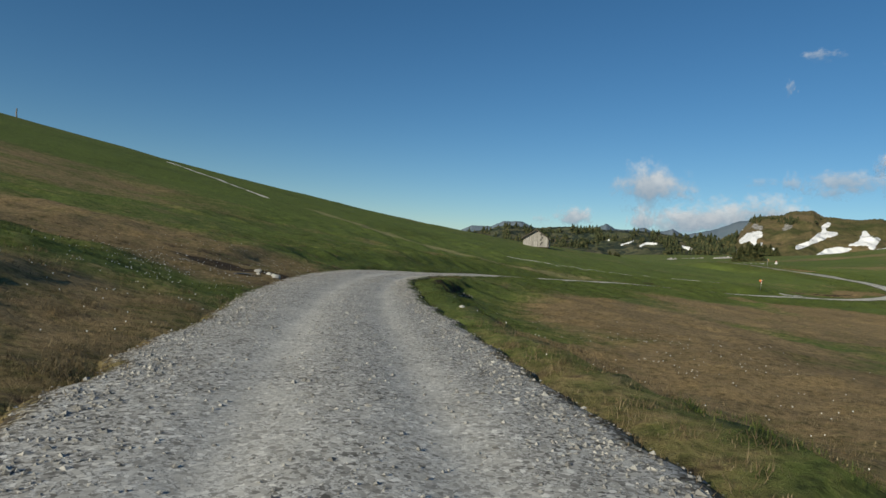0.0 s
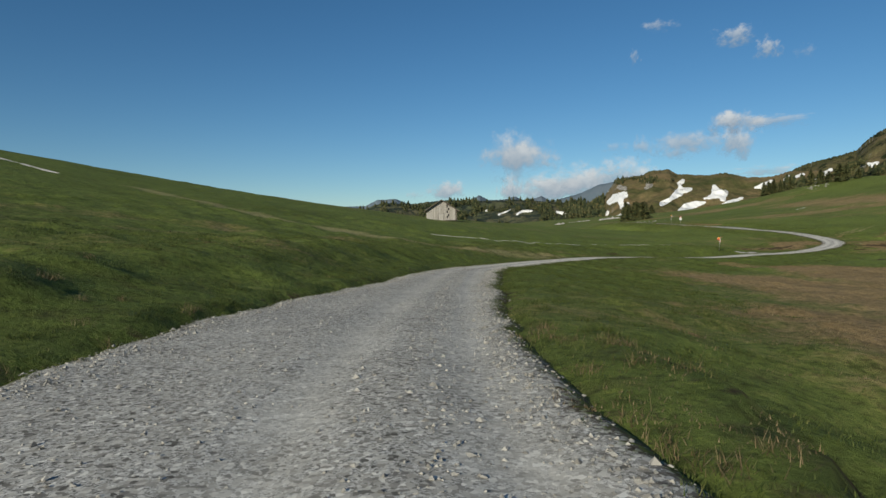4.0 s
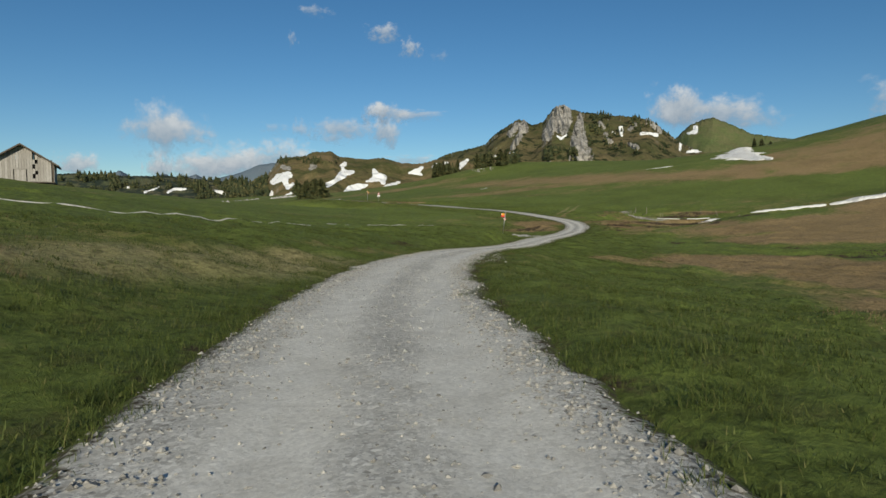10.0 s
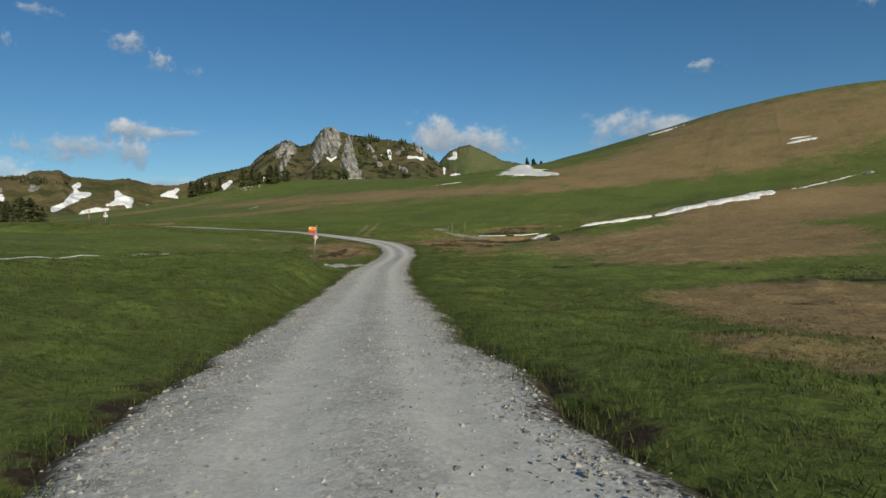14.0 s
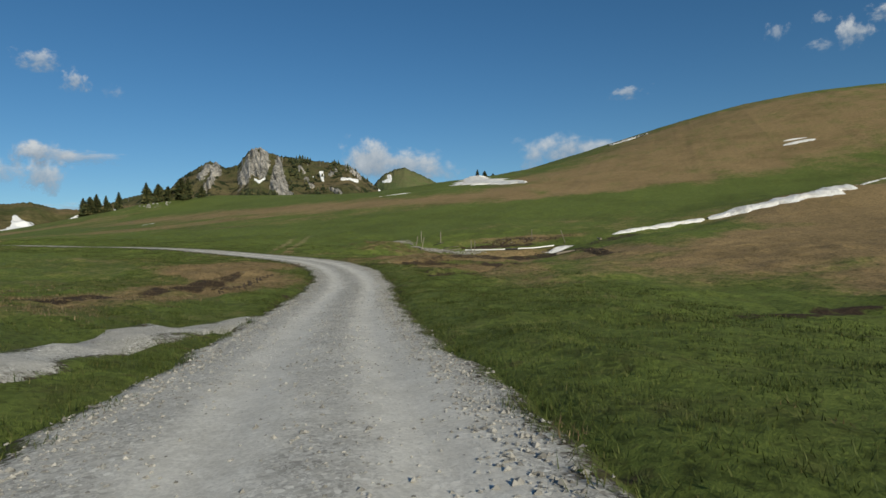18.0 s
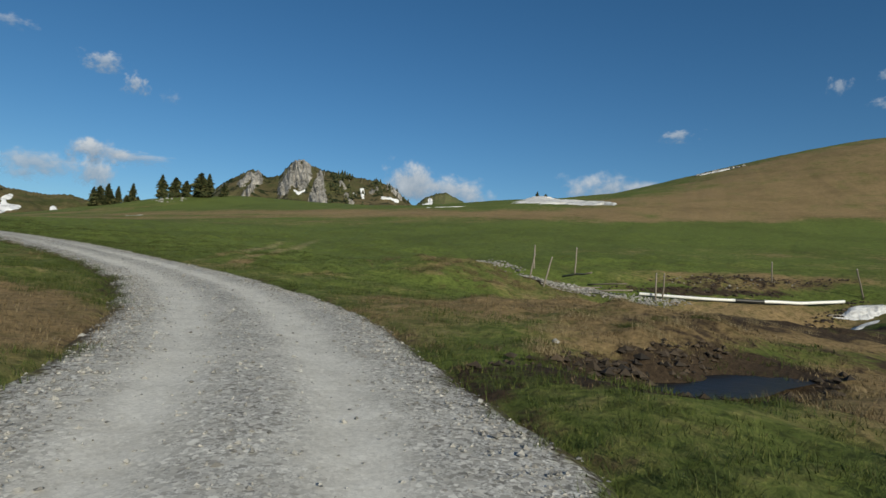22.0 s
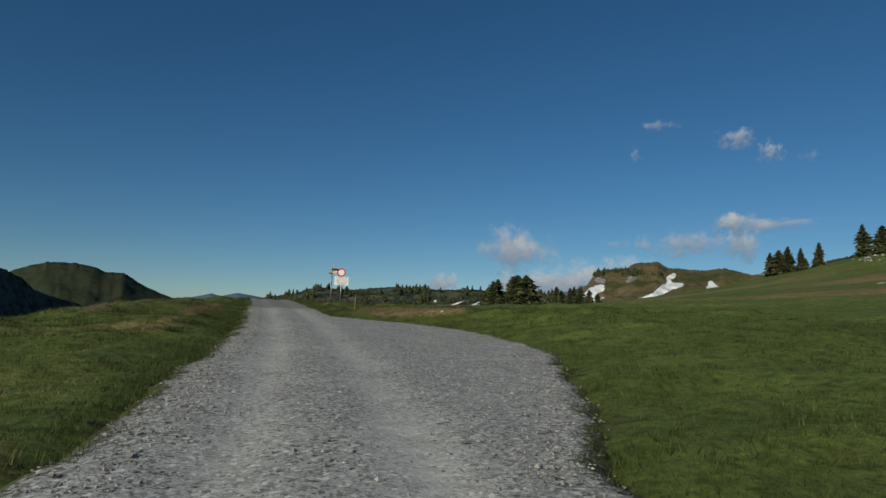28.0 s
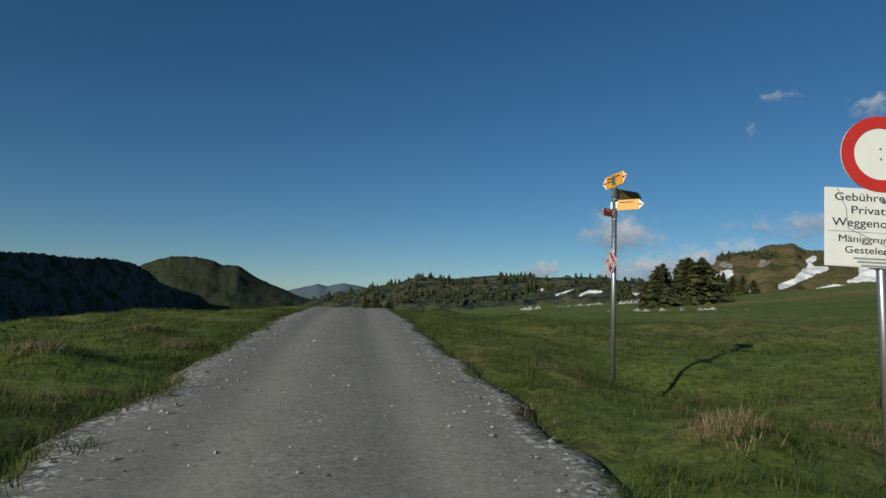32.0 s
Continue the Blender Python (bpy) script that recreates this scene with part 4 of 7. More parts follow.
side_bed("gravel_branch", [(85, 131.4), (81, 130.9), (77, 130.3), (73.8, 129.2), (71.2, 128.0), (68.6, 126.9)], 1.5, "pale muddy gravel branch leaving the track through the turf", 0.07, 0.7)

# ---------------------------------------------------------------- mountains round the pasture
HUB = (60.0, 120.0)


MIDWAY = Vector((28.2, 95.3, -2.2))       # a place on the track from which bearings are given


def inside(strokes, az, el, seed, ragged=0.1):
    """How deep bearings lie inside a patch, in degrees. A patch is a few strokes, each a chain of (bearing, elevation, half width)."""
    best = np.full(az.shape, -9.0)
    for chain in strokes:
        for (a0, e0, r0), (a1, e1, r1) in zip(chain, chain[1:]):
            da, de = a1 - a0, e1 - e0
            t = np.clip(((az - a0) * da + (el - e0) * de) / (da * da + de * de + 1e-9), 0, 1)
            d = r0 + (r1 - r0) * t - np.hypot(az - a0 - da * t, el - e0 - de * t)
            best = np.where(d > best, d, best)
    return best + (fbm(az * 5.0 - el * 2.0, el * 6.0 + az, seed, 4) - 0.5) * ragged


def ridge(name, reach, crest, foot, foot_z, mat, label, rough=0.10, steps=220, rows=30, curve=1.25, back=0.35, crags=(), bulge=14.0, face=None):
    """A mountain that rings part of the pasture: its crest by bearing and height, its slope falling to a foot nearer in."""
    az = np.linspace(crest[0][0], crest[-1][0], steps)
    top = np.interp(az, [a for a, _ in crest], [z for _, z in crest])
    v = np.concatenate([np.linspace(0, 1, rows), 1 + np.linspace(0.08, 1, 8)])
    a = np.radians(az)[:, None] + 0 * v[None]
    span = reach - foot
    r = foot + span * np.where(v <= 1, v, 1 + (v - 1) * back / (1 - foot / reach + 1e-6) * 0.5)[None] + 0 * a
    if face is not None:        # a straight front whose outward side looks away from this bearing
        middle = radians(crest[0][0] + crest[-1][0]) / 2
        r = r * math.cos(middle - radians(face)) / np.cos(a - radians(face))
    x, y = HUB[0] + r * np.sin(a), HUB[1] + r * np.cos(a)
    rise = np.where(v <= 1, v**curve, np.maximum(0.0, 1 - (v - 1) * 1.0))[None]
    size = span * rough
    n = fbm(x / size * 0.35, y / size * 0.35, 61, 5) - 0.5
    detail = fbm(x / size * 1.6, y / size * 1.6, 67, 4) - 0.5
    hold = (4 * np.clip(v, 0, 1) * (1 - np.clip(v, 0, 1)))[None] + 0.06
    z = foot_z + (top[:, None] - foot_z) * rise + (n * 1.3 + detail * 0.45) * size * hold * 0.8
    z += (vnoise(az * 9, az * 0, 71) - 0.5)[:, None] * 0.02 * np.maximum(top - foot_z, 1)[:, None] * (rise > 0.9)
    rock = np.zeros(x.shape)
    if crags:                   # limestone ribs that stand proud of the slope
        ba = np.degrees(np.arctan2(x - MIDWAY.x, y - MIDWAY.y))
        be = np.degrees(np.arctan2(z - MIDWAY.z, np.hypot(x - MIDWAY.x, y - MIDWAY.y)))
        deep = np.max([inside(strokes, ba, be, 130 + n, 0.30) for n, strokes in enumerate(crags)], axis=0)
        rock = smooth(-0.10, 0.12, deep) * (v <= 1.03)[None]
        rib = np.abs(fbm(ba * 2.4 + be * 0.6, be * 0.5, 141, 5) - 0.5) * 3.2
        push = rock * (bulge * (0.5 + np.clip(deep, 0, 0.5)) - bulge * 0.9 * np.clip(rib, 0, 1.2))
        x, y = x - np.sin(a) * push, y - np.cos(a) * push
    verts, faces = np.stack([x, y, z], -1).reshape(-1, 3), grid_faces(steps, len(v))
    which = np.full(len(faces), -1)
    if crags:
        each = np.array([inside(strokes, ba, be, 130 + n, 0.30).ravel() for n, strokes in enumerate(crags)])
        mean = each[:, faces].mean(2)
        which = np.where((mean.max(0) > 0.02) & (rock.ravel()[faces].min(1) > 0.3), mean.argmax(0), -1)

    def piece(title, chosen):
        used, order = np.unique(faces[chosen], return_inverse=True)
        me = mesh_of(title, verts[used], order.reshape(-1, 4), mat)
        mark(me, "rock", rock.ravel()[used])
        return new(title, me)

    ob = tagged(piece(name, which < 0), label, "mountain")
    for n in range(len(crags)):
        if (which == n).sum() > 20:
            crag = piece("limestone_crag", which == n)
            crag.parent, crag["label"] = ob, "bare pale limestone crag"
    return ob


# Limestone crags on the massif, the knoll and the wooded spur, as strokes of bearing, elevation and half width.
CRAGS = [
    [[(53.17, 9.4, 0.30), (52.78, 8.19, 0.46), (52.2, 6.81, 0.42)], [(53.89, 9.4, 0.33), (53.97, 8.18, 0.50), (53.74, 7.2, 0.33)], [(53.4, 9.0, 0.3), (53.3, 7.6, 0.5)]],
    [[(55.15, 8.75, 0.14), (55.09, 6.9, 0.62), (55.21, 5.07, 0.95)], [(55.95, 5.42, 0.35), (56.2, 4.89, 0.28)]],
    [[(50.14, 8.3, 0.25), (49.96, 7.49, 0.42)], [(49.51, 7.89, 0.30), (48.77, 7.08, 0.25)], [(49.64, 6.87, 0.28), (49.0, 5.8, 0.22)]],
    [[(61.3, 7.93, 0.27), (61.81, 7.3, 0.27), (62.12, 6.93, 0.14)]],
    [[(57.4, 6.9, 0.16), (57.9, 6.2, 0.2)], [(56.9, 7.9, 0.14), (57.3, 7.5, 0.12)], [(59.6, 6.0, 0.16), (60.3, 5.6, 0.2)]],
    [[(64.23, 5.84, 0.18), (65.0, 5.51, 0.27), (65.62, 5.48, 0.14)]],
    [[(60.04, 7.61, 0.18), (59.51, 7.26, 0.14)]],
]
KNOLL_CRAGS = [
    [[(27.64, 4.02, 0.23), (28.18, 3.9, 0.18)]],
    [[(30.38, 4.25, 0.32), (30.12, 3.92, 0.18)]],
]
KNOLL = ridge("knoll", 1100, [(21.5, 8), (23.3, 30), (25.3, 59), (25.9, 75), (26.5, 92), (29.0, 99), (29.7, 106), (31.4, 107), (32.0, 98), (34.8, 93), (36.2, 96), (38.1, 86), (40.0, 85), (41.6, 94), (44.1, 92), (46.1, 77), (50, 60)], 560, -8, HILL, "rounded brown knoll streaked with melting snow", 0.07, steps=420, rows=60, crags=KNOLL_CRAGS, bulge=6.0)
MOUNT = ridge("rocky_massif", 1250, [(38, 62), (39.1, 82), (40.8, 99), (42.6, 118), (45.2, 130), (46.3, 137), (47.1, 156), (48.4, 174), (49.5, 189), (50.8, 177), (51.7, 181), (52.7, 209), (53.7, 215), (54.6, 205), (56.1, 197), (59.1, 188), (61.4, 180), (62.9, 154), (64.4, 127), (67.6, 96), (72, 60)], 640, 0, MASSIF, "limestone massif with wooded green flanks", 0.08, steps=760, rows=110, crags=CRAGS, bulge=26.0)
GREEN = ridge("green_peak", 1900, [(60, 150), (62.2, 177), (63.3, 203), (64.6, 245), (65.7, 260), (66.5, 264), (67.5, 250), (69.6, 212), (72.1, 195), (74.6, 179), (80, 150)], 1350, 40, GREENPEAK, "smooth green peak behind the massif", 0.05)
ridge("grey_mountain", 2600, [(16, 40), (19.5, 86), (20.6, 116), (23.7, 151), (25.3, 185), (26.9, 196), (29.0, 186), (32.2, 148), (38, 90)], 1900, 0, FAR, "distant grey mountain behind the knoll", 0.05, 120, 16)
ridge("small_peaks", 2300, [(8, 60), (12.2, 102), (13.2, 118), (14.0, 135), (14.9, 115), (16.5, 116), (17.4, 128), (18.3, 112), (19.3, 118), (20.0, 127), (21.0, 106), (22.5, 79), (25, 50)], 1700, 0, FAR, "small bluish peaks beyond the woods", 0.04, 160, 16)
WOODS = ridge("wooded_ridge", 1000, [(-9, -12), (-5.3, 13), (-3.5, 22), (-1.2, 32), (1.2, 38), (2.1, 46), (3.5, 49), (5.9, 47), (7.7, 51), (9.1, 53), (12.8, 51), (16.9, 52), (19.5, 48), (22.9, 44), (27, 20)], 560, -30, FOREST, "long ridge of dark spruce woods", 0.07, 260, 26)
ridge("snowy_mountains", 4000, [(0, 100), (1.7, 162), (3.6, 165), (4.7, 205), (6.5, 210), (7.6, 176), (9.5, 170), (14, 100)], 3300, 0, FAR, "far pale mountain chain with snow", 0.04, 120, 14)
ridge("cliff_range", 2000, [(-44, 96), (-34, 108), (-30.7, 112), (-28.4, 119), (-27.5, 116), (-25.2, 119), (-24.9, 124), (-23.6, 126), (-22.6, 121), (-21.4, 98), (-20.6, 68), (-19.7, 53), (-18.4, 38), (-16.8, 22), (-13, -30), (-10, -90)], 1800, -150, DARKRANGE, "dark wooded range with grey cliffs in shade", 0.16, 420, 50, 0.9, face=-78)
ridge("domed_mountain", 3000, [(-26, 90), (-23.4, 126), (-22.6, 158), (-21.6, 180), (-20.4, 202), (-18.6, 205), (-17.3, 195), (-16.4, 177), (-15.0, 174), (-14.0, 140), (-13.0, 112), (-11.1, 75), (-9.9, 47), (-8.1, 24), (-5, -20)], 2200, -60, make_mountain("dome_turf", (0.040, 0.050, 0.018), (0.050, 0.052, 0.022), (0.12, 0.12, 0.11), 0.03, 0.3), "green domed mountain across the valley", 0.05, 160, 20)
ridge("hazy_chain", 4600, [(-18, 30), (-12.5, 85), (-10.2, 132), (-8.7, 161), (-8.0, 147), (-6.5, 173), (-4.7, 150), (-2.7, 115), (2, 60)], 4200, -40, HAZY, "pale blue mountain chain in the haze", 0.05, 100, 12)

# ---------------------------------------------------------------- snow and rock on the mountains
from mathutils.bvhtree import BVHTree


def surface(ob):
    me = ob.data
    return BVHTree.FromPolygons([v.co for v in me.vertices], [tuple(p.vertices) for p in me.polygons])




def largest_piece(faces):
    """The faces of the largest connected piece."""
    root = {}

    def find(c):
        while root.setdefault(c, c) != c:
            root[c] = root[root[c]]
            c = root[c]
        return c

    for q in faces:
        for c in q[1:]:
            root[find(c)] = find(q[0])
    pieces = {}
    for q in faces:
        pieces.setdefault(find(q[0]), []).append(q)
    return max(pieces.values(), key=len, default=[])


def draped(name, tree, strokes, label, lift, seed, eye, step=0.028):
    """A patch of snow that clings to a mountainside over the given bearings, with a ragged thin rim."""
    pts = np.array([q for chain in strokes for q in chain])
    a0, a1 = (pts[:, 0] - pts[:, 2]).min() - 0.1, (pts[:, 0] + pts[:, 2]).max() + 0.1
    e0, e1 = (pts[:, 1] - pts[:, 2]).min() - 0.1, (pts[:, 1] + pts[:, 2]).max() + 0.1
    na, ne = int((a1 - a0) / step) + 2, int((e1 - e0) / step) + 2
    az, el = np.meshgrid(np.linspace(a0, a1, na), np.linspace(e0, e1, ne), indexing="ij")
    k = inside(strokes, az, el, seed, 0.13)
    verts, index = [], {}
    for i in range(na):
        for j in range(ne):
            if k[i, j] < -0.05:
                continue
            a, e = radians(az[i, j]), radians(el[i, j])
            way = Vector((math.sin(a) * math.cos(e), math.cos(a) * math.cos(e), math.sin(e)))
            hit = tree.ray_cast(eye, way)[0]
            if hit is None:
                continue
            rim = max(0.0, min(1.0, 0.5 + k[i, j] * 22))
            index[i, j] = len(verts)
            verts.append(hit - way * (lift * rim - 0.3 * (1 - rim)))
    faces = []
    for i in range(na - 1):
        for j in range(ne - 1):
            q = [(i, j), (i + 1, j), (i + 1, j + 1), (i, j + 1)]
            if all(c in index for c in q) and max(k[c] for c in q) > 0 and max((verts[index[c]] - verts[index[q[0]]]).length for c in q) < 90:
                faces.append([index[c] for c in q])
    faces = largest_piece(faces)
    used = sorted({c for q in faces for c in q})
    at = {c: n for n, c in enumerate(used)}
    me = mesh_of(name, [tuple(verts[c]) for c in used], [[at[c] for c in q] for q in faces], FAR_SNOW)
    return tagged(new(name, me), label, "snow")


def joined_surface(obs):
    verts, faces = [], []
    for ob in obs:
        n = len(verts)
        verts += [v.co.copy() for v in ob.data.vertices]
        faces += [tuple(n + k for k in p.vertices) for p in ob.data.polygons]
    return BVHTree.FromPolygons(verts, faces)


SLOPES = joined_surface((KNOLL, *KNOLL.children, MOUNT, *MOUNT.children, GREEN, WOODS))
EARLY = Vector((7.95, 69.70, -1.41))      # another place on the track, further back
SNOW_KNOLL = [
    [[(26.74, 2.62, 0.23), (27.29, 3.03, 0.37), (28.13, 3.3, 0.32)], [(27.76, 2.85, 0.27), (27.98, 2.17, 0.18), (28.46, 2.44, 0.14)]],
    [[(26.52, 1.54, 0.18), (26.6, 1.68, 0.14)]],
    [[(27.2, 1.22, 0.07), (27.72, 1.35, 0.11), (28.24, 1.67, 0.09)]],
    [[(33.04, 4.19, 0.18), (33.26, 4.38, 0.18)], [(33.12, 3.91, 0.14), (33.19, 3.53, 0.32), (34.02, 3.63, 0.14)], [(33.02, 3.39, 0.37), (32.35, 2.82, 0.18), (31.62, 2.44, 0.23)]],
    [[(35.99, 3.78, 0.18), (36.24, 3.15, 0.41), (36.79, 3.1, 0.37), (36.82, 2.71, 0.23)], [(36.15, 3.01, 0.23), (35.24, 2.77, 0.07)]],
    [[(33.19, 1.77, 0.14), (33.72, 2.0, 0.37), (34.43, 2.24, 0.32), (35.32, 2.43, 0.09)]],
    [[(35.25, 1.41, 0.09), (35.98, 1.69, 0.23), (36.67, 1.98, 0.23), (37.41, 2.32, 0.23), (38.35, 2.71, 0.09)]],
    [[(39.31, 3.55, 0.09), (39.98, 3.69, 0.27), (40.51, 4.04, 0.14)], [(39.97, 3.54, 0.18), (40.49, 3.39, 0.09)]],
    [[(41.57, 4.09, 0.14), (41.87, 4.29, 0.18)]],
    [[(41.7, 3.59, 0.18), (41.95, 3.59, 0.14)]],
    [[(43.86, 3.84, 0.14), (44.32, 4.34, 0.23), (44.78, 4.74, 0.14)], [(43.9, 3.53, 0.14), (44.15, 3.43, 0.09)]],
    [[(42.4, 4.34, 0.09), (42.89, 4.49, 0.11)]],
    [[(32.31, 1.35, 0.06), (33.0, 1.34, 0.07)]],
    [[(29.46, 2.12, 0.11), (29.66, 2.12, 0.11)]],
]
SNOW_MOUNT = [
    [[(47.45, 5.09, 0.09), (47.65, 4.94, 0.18), (48.01, 5.09, 0.14)]],
    [[(48.84, 5.34, 0.09), (49.09, 5.34, 0.09)]],
    [[(53.15, 6.85, 0.05), (53.5, 6.58, 0.10), (53.95, 6.9, 0.06)]],
    [[(58.78, 7.38, 0.18), (58.87, 6.71, 0.11)]],
    [[(58.09, 7.03, 0.07), (58.29, 6.82, 0.07)]],
    [[(60.55, 6.82, 0.11), (61.23, 6.8, 0.09), (61.85, 6.63, 0.14)]],
    [[(63.82, 5.8, 0.07), (63.81, 5.28, 0.07)]],
    [[(64.87, 7.05, 0.18), (64.87, 6.74, 0.18), (64.24, 6.61, 0.07)]],
    [[(64.4, 5.05, 0.06), (64.9, 5.15, 0.12), (65.5, 5.05, 0.06)]],
]
SNOW_RIDGE = [
    [[(18.54, 1.52, 0.07), (19.0, 1.79, 0.11), (19.92, 1.84, 0.09)]],
    [[(16.83, 1.52, 0.07), (17.56, 1.83, 0.07), (17.91, 1.96, 0.05)]],
    [[(15.55, 1.9, 0.07), (15.93, 2.02, 0.07)]],
    [[(22.08, 1.71, 0.07), (22.82, 1.56, 0.14), (23.15, 1.34, 0.09)]],
    [[(26.34, 3.31, 0.07), (26.97, 3.48, 0.05)]],
]
for n, strokes in enumerate(SNOW_KNOLL):
    draped("snow_patch", SLOPES, strokes, "melting white snow patch on the knoll's slope", 1.6, 80 + n, MIDWAY)
for n, strokes in enumerate(SNOW_MOUNT):
    draped("snow_patch", SLOPES, strokes, "old snow patch lying in a fold of the massif", 3.0, 100 + n, MIDWAY)
for n, strokes in enumerate(SNOW_RIDGE):
    draped("snow_patch", SLOPES, strokes, "thin streak of old snow on the wooded ridge", 1.6, 110 + n, EARLY)

# ---------------------------------------------------------------- snow on the pasture


def snow_bank(points, label, thick=0.45, seed=1):
    """A bank of old snow along a line of x, y and width: thick in the middle, melted thin and ragged at the rim."""
    line = spline(points, 0.35)
    along = np.gradient(line[:, :2], axis=0)
    along /= np.linalg.norm(along, axis=1)[:, None] + 1e-9
    right = np.stack([along[:, 1], -along[:, 0]], 1)
    s = np.arange(len(line)) * 0.35
    taper = np.minimum(1, np.minimum(s + 0.3, s[-1] - s + 0.3) / 1.6)
    u = np.linspace(-1, 1, 21)
    w = np.maximum(line[:, 2], 0.1) / 2 * taper ** 0.5
    lw = w * (1 + 1.3 * (fbm(s * 0.35, s * 0 + seed, 151, 4) - 0.5) + 0.6 * (vnoise(s * 1.1, s * 0 + seed, 152) - 0.5))
    rw = w * (1 + 1.3 * (fbm(s * 0.35, s * 0 + seed + 7, 157, 4) - 0.5) + 0.6 * (vnoise(s * 1.1, s * 0 + seed, 158) - 0.5))
    off = np.where(u[None] < 0, u[None] * lw[:, None], u[None] * rw[:, None])
    x, y = line[:, 0, None] + right[:, 0, None] * off, line[:, 1, None] + right[:, 1, None] * off
    body = (1 - np.abs(u[None]) ** 3.0)
    z = height(x, y) - 0.12 + (0.12 + thick * (0.55 + 0.9 * fbm(x * 0.35, y * 0.35, 161, 4))) * body * np.minimum(1, w[:, None] / 1.2) ** 0.5 + 0.62 * thick * (fbm(x * 1.25, y * 1.25, 163, 3) - 0.5) * body
    me = mesh_of("snow_bank", np.stack([x, y, z], -1).reshape(-1, 3), grid_faces(len(line), 21), SNOW)
    return tagged(new("snow_bank", me), label, "snow")


snow_bank([(141, 126.6, 0.8), (145, 123.2, 1.3), (149, 119.5, 1.5), (151.3, 116.2, 1.5)], "long narrow bank of dirty old snow in a gully", 0.35, 3)
snow_bank([(151.6, 115.6, 1.6), (153.8, 111.6, 2.6), (156, 107.6, 3.2), (158.5, 103.5, 3.8), (163, 99.5, 4.2), (167.6, 96.6, 3.0)], "broad bank of dirty old snow across the slope", 0.45, 5)
snow_bank([(180, 92.5, 0.5), (194, 86.8, 1.0), (208.4, 77.1, 0.7)], "thin streak of old snow on the brown slope", 0.3, 6)
snow_bank([(240, 158, 1.5), (246, 164, 6.0), (256, 173, 11.0), (268, 181, 14.0), (282, 187, 12.0), (296, 191, 5.0)], "large white snowfield below the brown hill", 0.5, 9)
snow_bank([(258, 184, 2.0), (259.5, 187, 1.4), (261, 189, 0.5)], "narrow tongue of the snowfield", 0.3, 10)
snow_bank([(232.5, 201.5, 0.4), (235, 199, 0.9), (238, 196.6, 0.9), (241, 194.6, 0.4)], "long snow streak on the straw-coloured slope", 0.3, 11)
snow_bank([(352, 143, 1.0), (353, 137, 3.0), (354, 131, 1.2)], "snow streak along the hill's crest", 0.4, 12)
snow_bank([(184, 245, 0.5), (189, 247, 0.9), (194, 248.5, 0.4)], "small leftover streak of snow on the pasture", 0.2, 13)
snow_bank([(264, 89, 2.0), (266.5, 85, 3.0), (268, 80, 1.6)], "broken snow patch on the brown hillside", 0.3, 15)
snow_bank([(270, 88, 0.8), (271.5, 84, 1.6), (272, 81, 0.6)], "broken snow patch on the brown hillside", 0.3, 16)


def white_pipe():
    """A length of white plastic pipe that lies along the stream bank."""
    line = spline([(132.5, 142.0, 0), (132.8, 140.0, 0), (133.5, 137.6, 0), (134.6, 135.0, 0), (136.1, 132.6, 0)], 0.35)
    z = height(line[:, 0], line[:, 1]) + 0.10
    z = 0.08 + np.convolve(np.pad(z, 4, mode="edge"), np.ones(9) / 9, "valid")
    ob = thing("drain_pipe", pose(float(line[0, 0]), float(line[0, 1]), float(z[0])), "white plastic pipe lying along the stream bank", "pipe")
    n = len(line)
    for name, a, c, r, mat in (("pipe", 0, n // 2, 0.075, PIPE), ("pipe", n // 2, n, 0.08, PIPE), ("coupling", n // 2 - 2, n // 2 + 2, 0.095, BLACK)):
        bm = bmesh.new()
        rings = []
        for k in range(a, min(c + 1, n)):
            t = line[min(k + 1, n - 1), :2] - line[max(k - 1, 0), :2]
            t = t / np.hypot(*t)
            rings.append([bm.verts.new((line[k, 0] - line[0, 0] + t[1] * r * math.cos(q * 0.628), line[k, 1] - line[0, 1] - t[0] * r * math.cos(q * 0.628), z[k] - z[0] + r * math.sin(q * 0.628))) for q in range(10)])
        for p0, p1 in zip(rings, rings[1:]):
            for q in range(10):
                bm.faces.new((p0[q], p0[(q + 1) % 10], p1[(q + 1) % 10], p1[q])).smooth = True
        part(name, bm, mat, ob, "dark pipe coupling" if name == "coupling" else "")


white_pipe()
snow_bank([(134.2, 133.4, 0.5), (134.9, 132.2, 1.3), (135.6, 130.8, 1.1), (136.4, 129.6, 0.4)], "lumpy snow remnant beside the stream", 0.2, 19)
snow_bank([(126.2, 136.2, 0.3), (128.2, 135.2, 0.6), (130.4, 134.2, 0.8), (132.6, 132.8, 1.0), (134.2, 131.4, 0.5)], "undercut snow remnant over the stream bed", 0.16, 21)

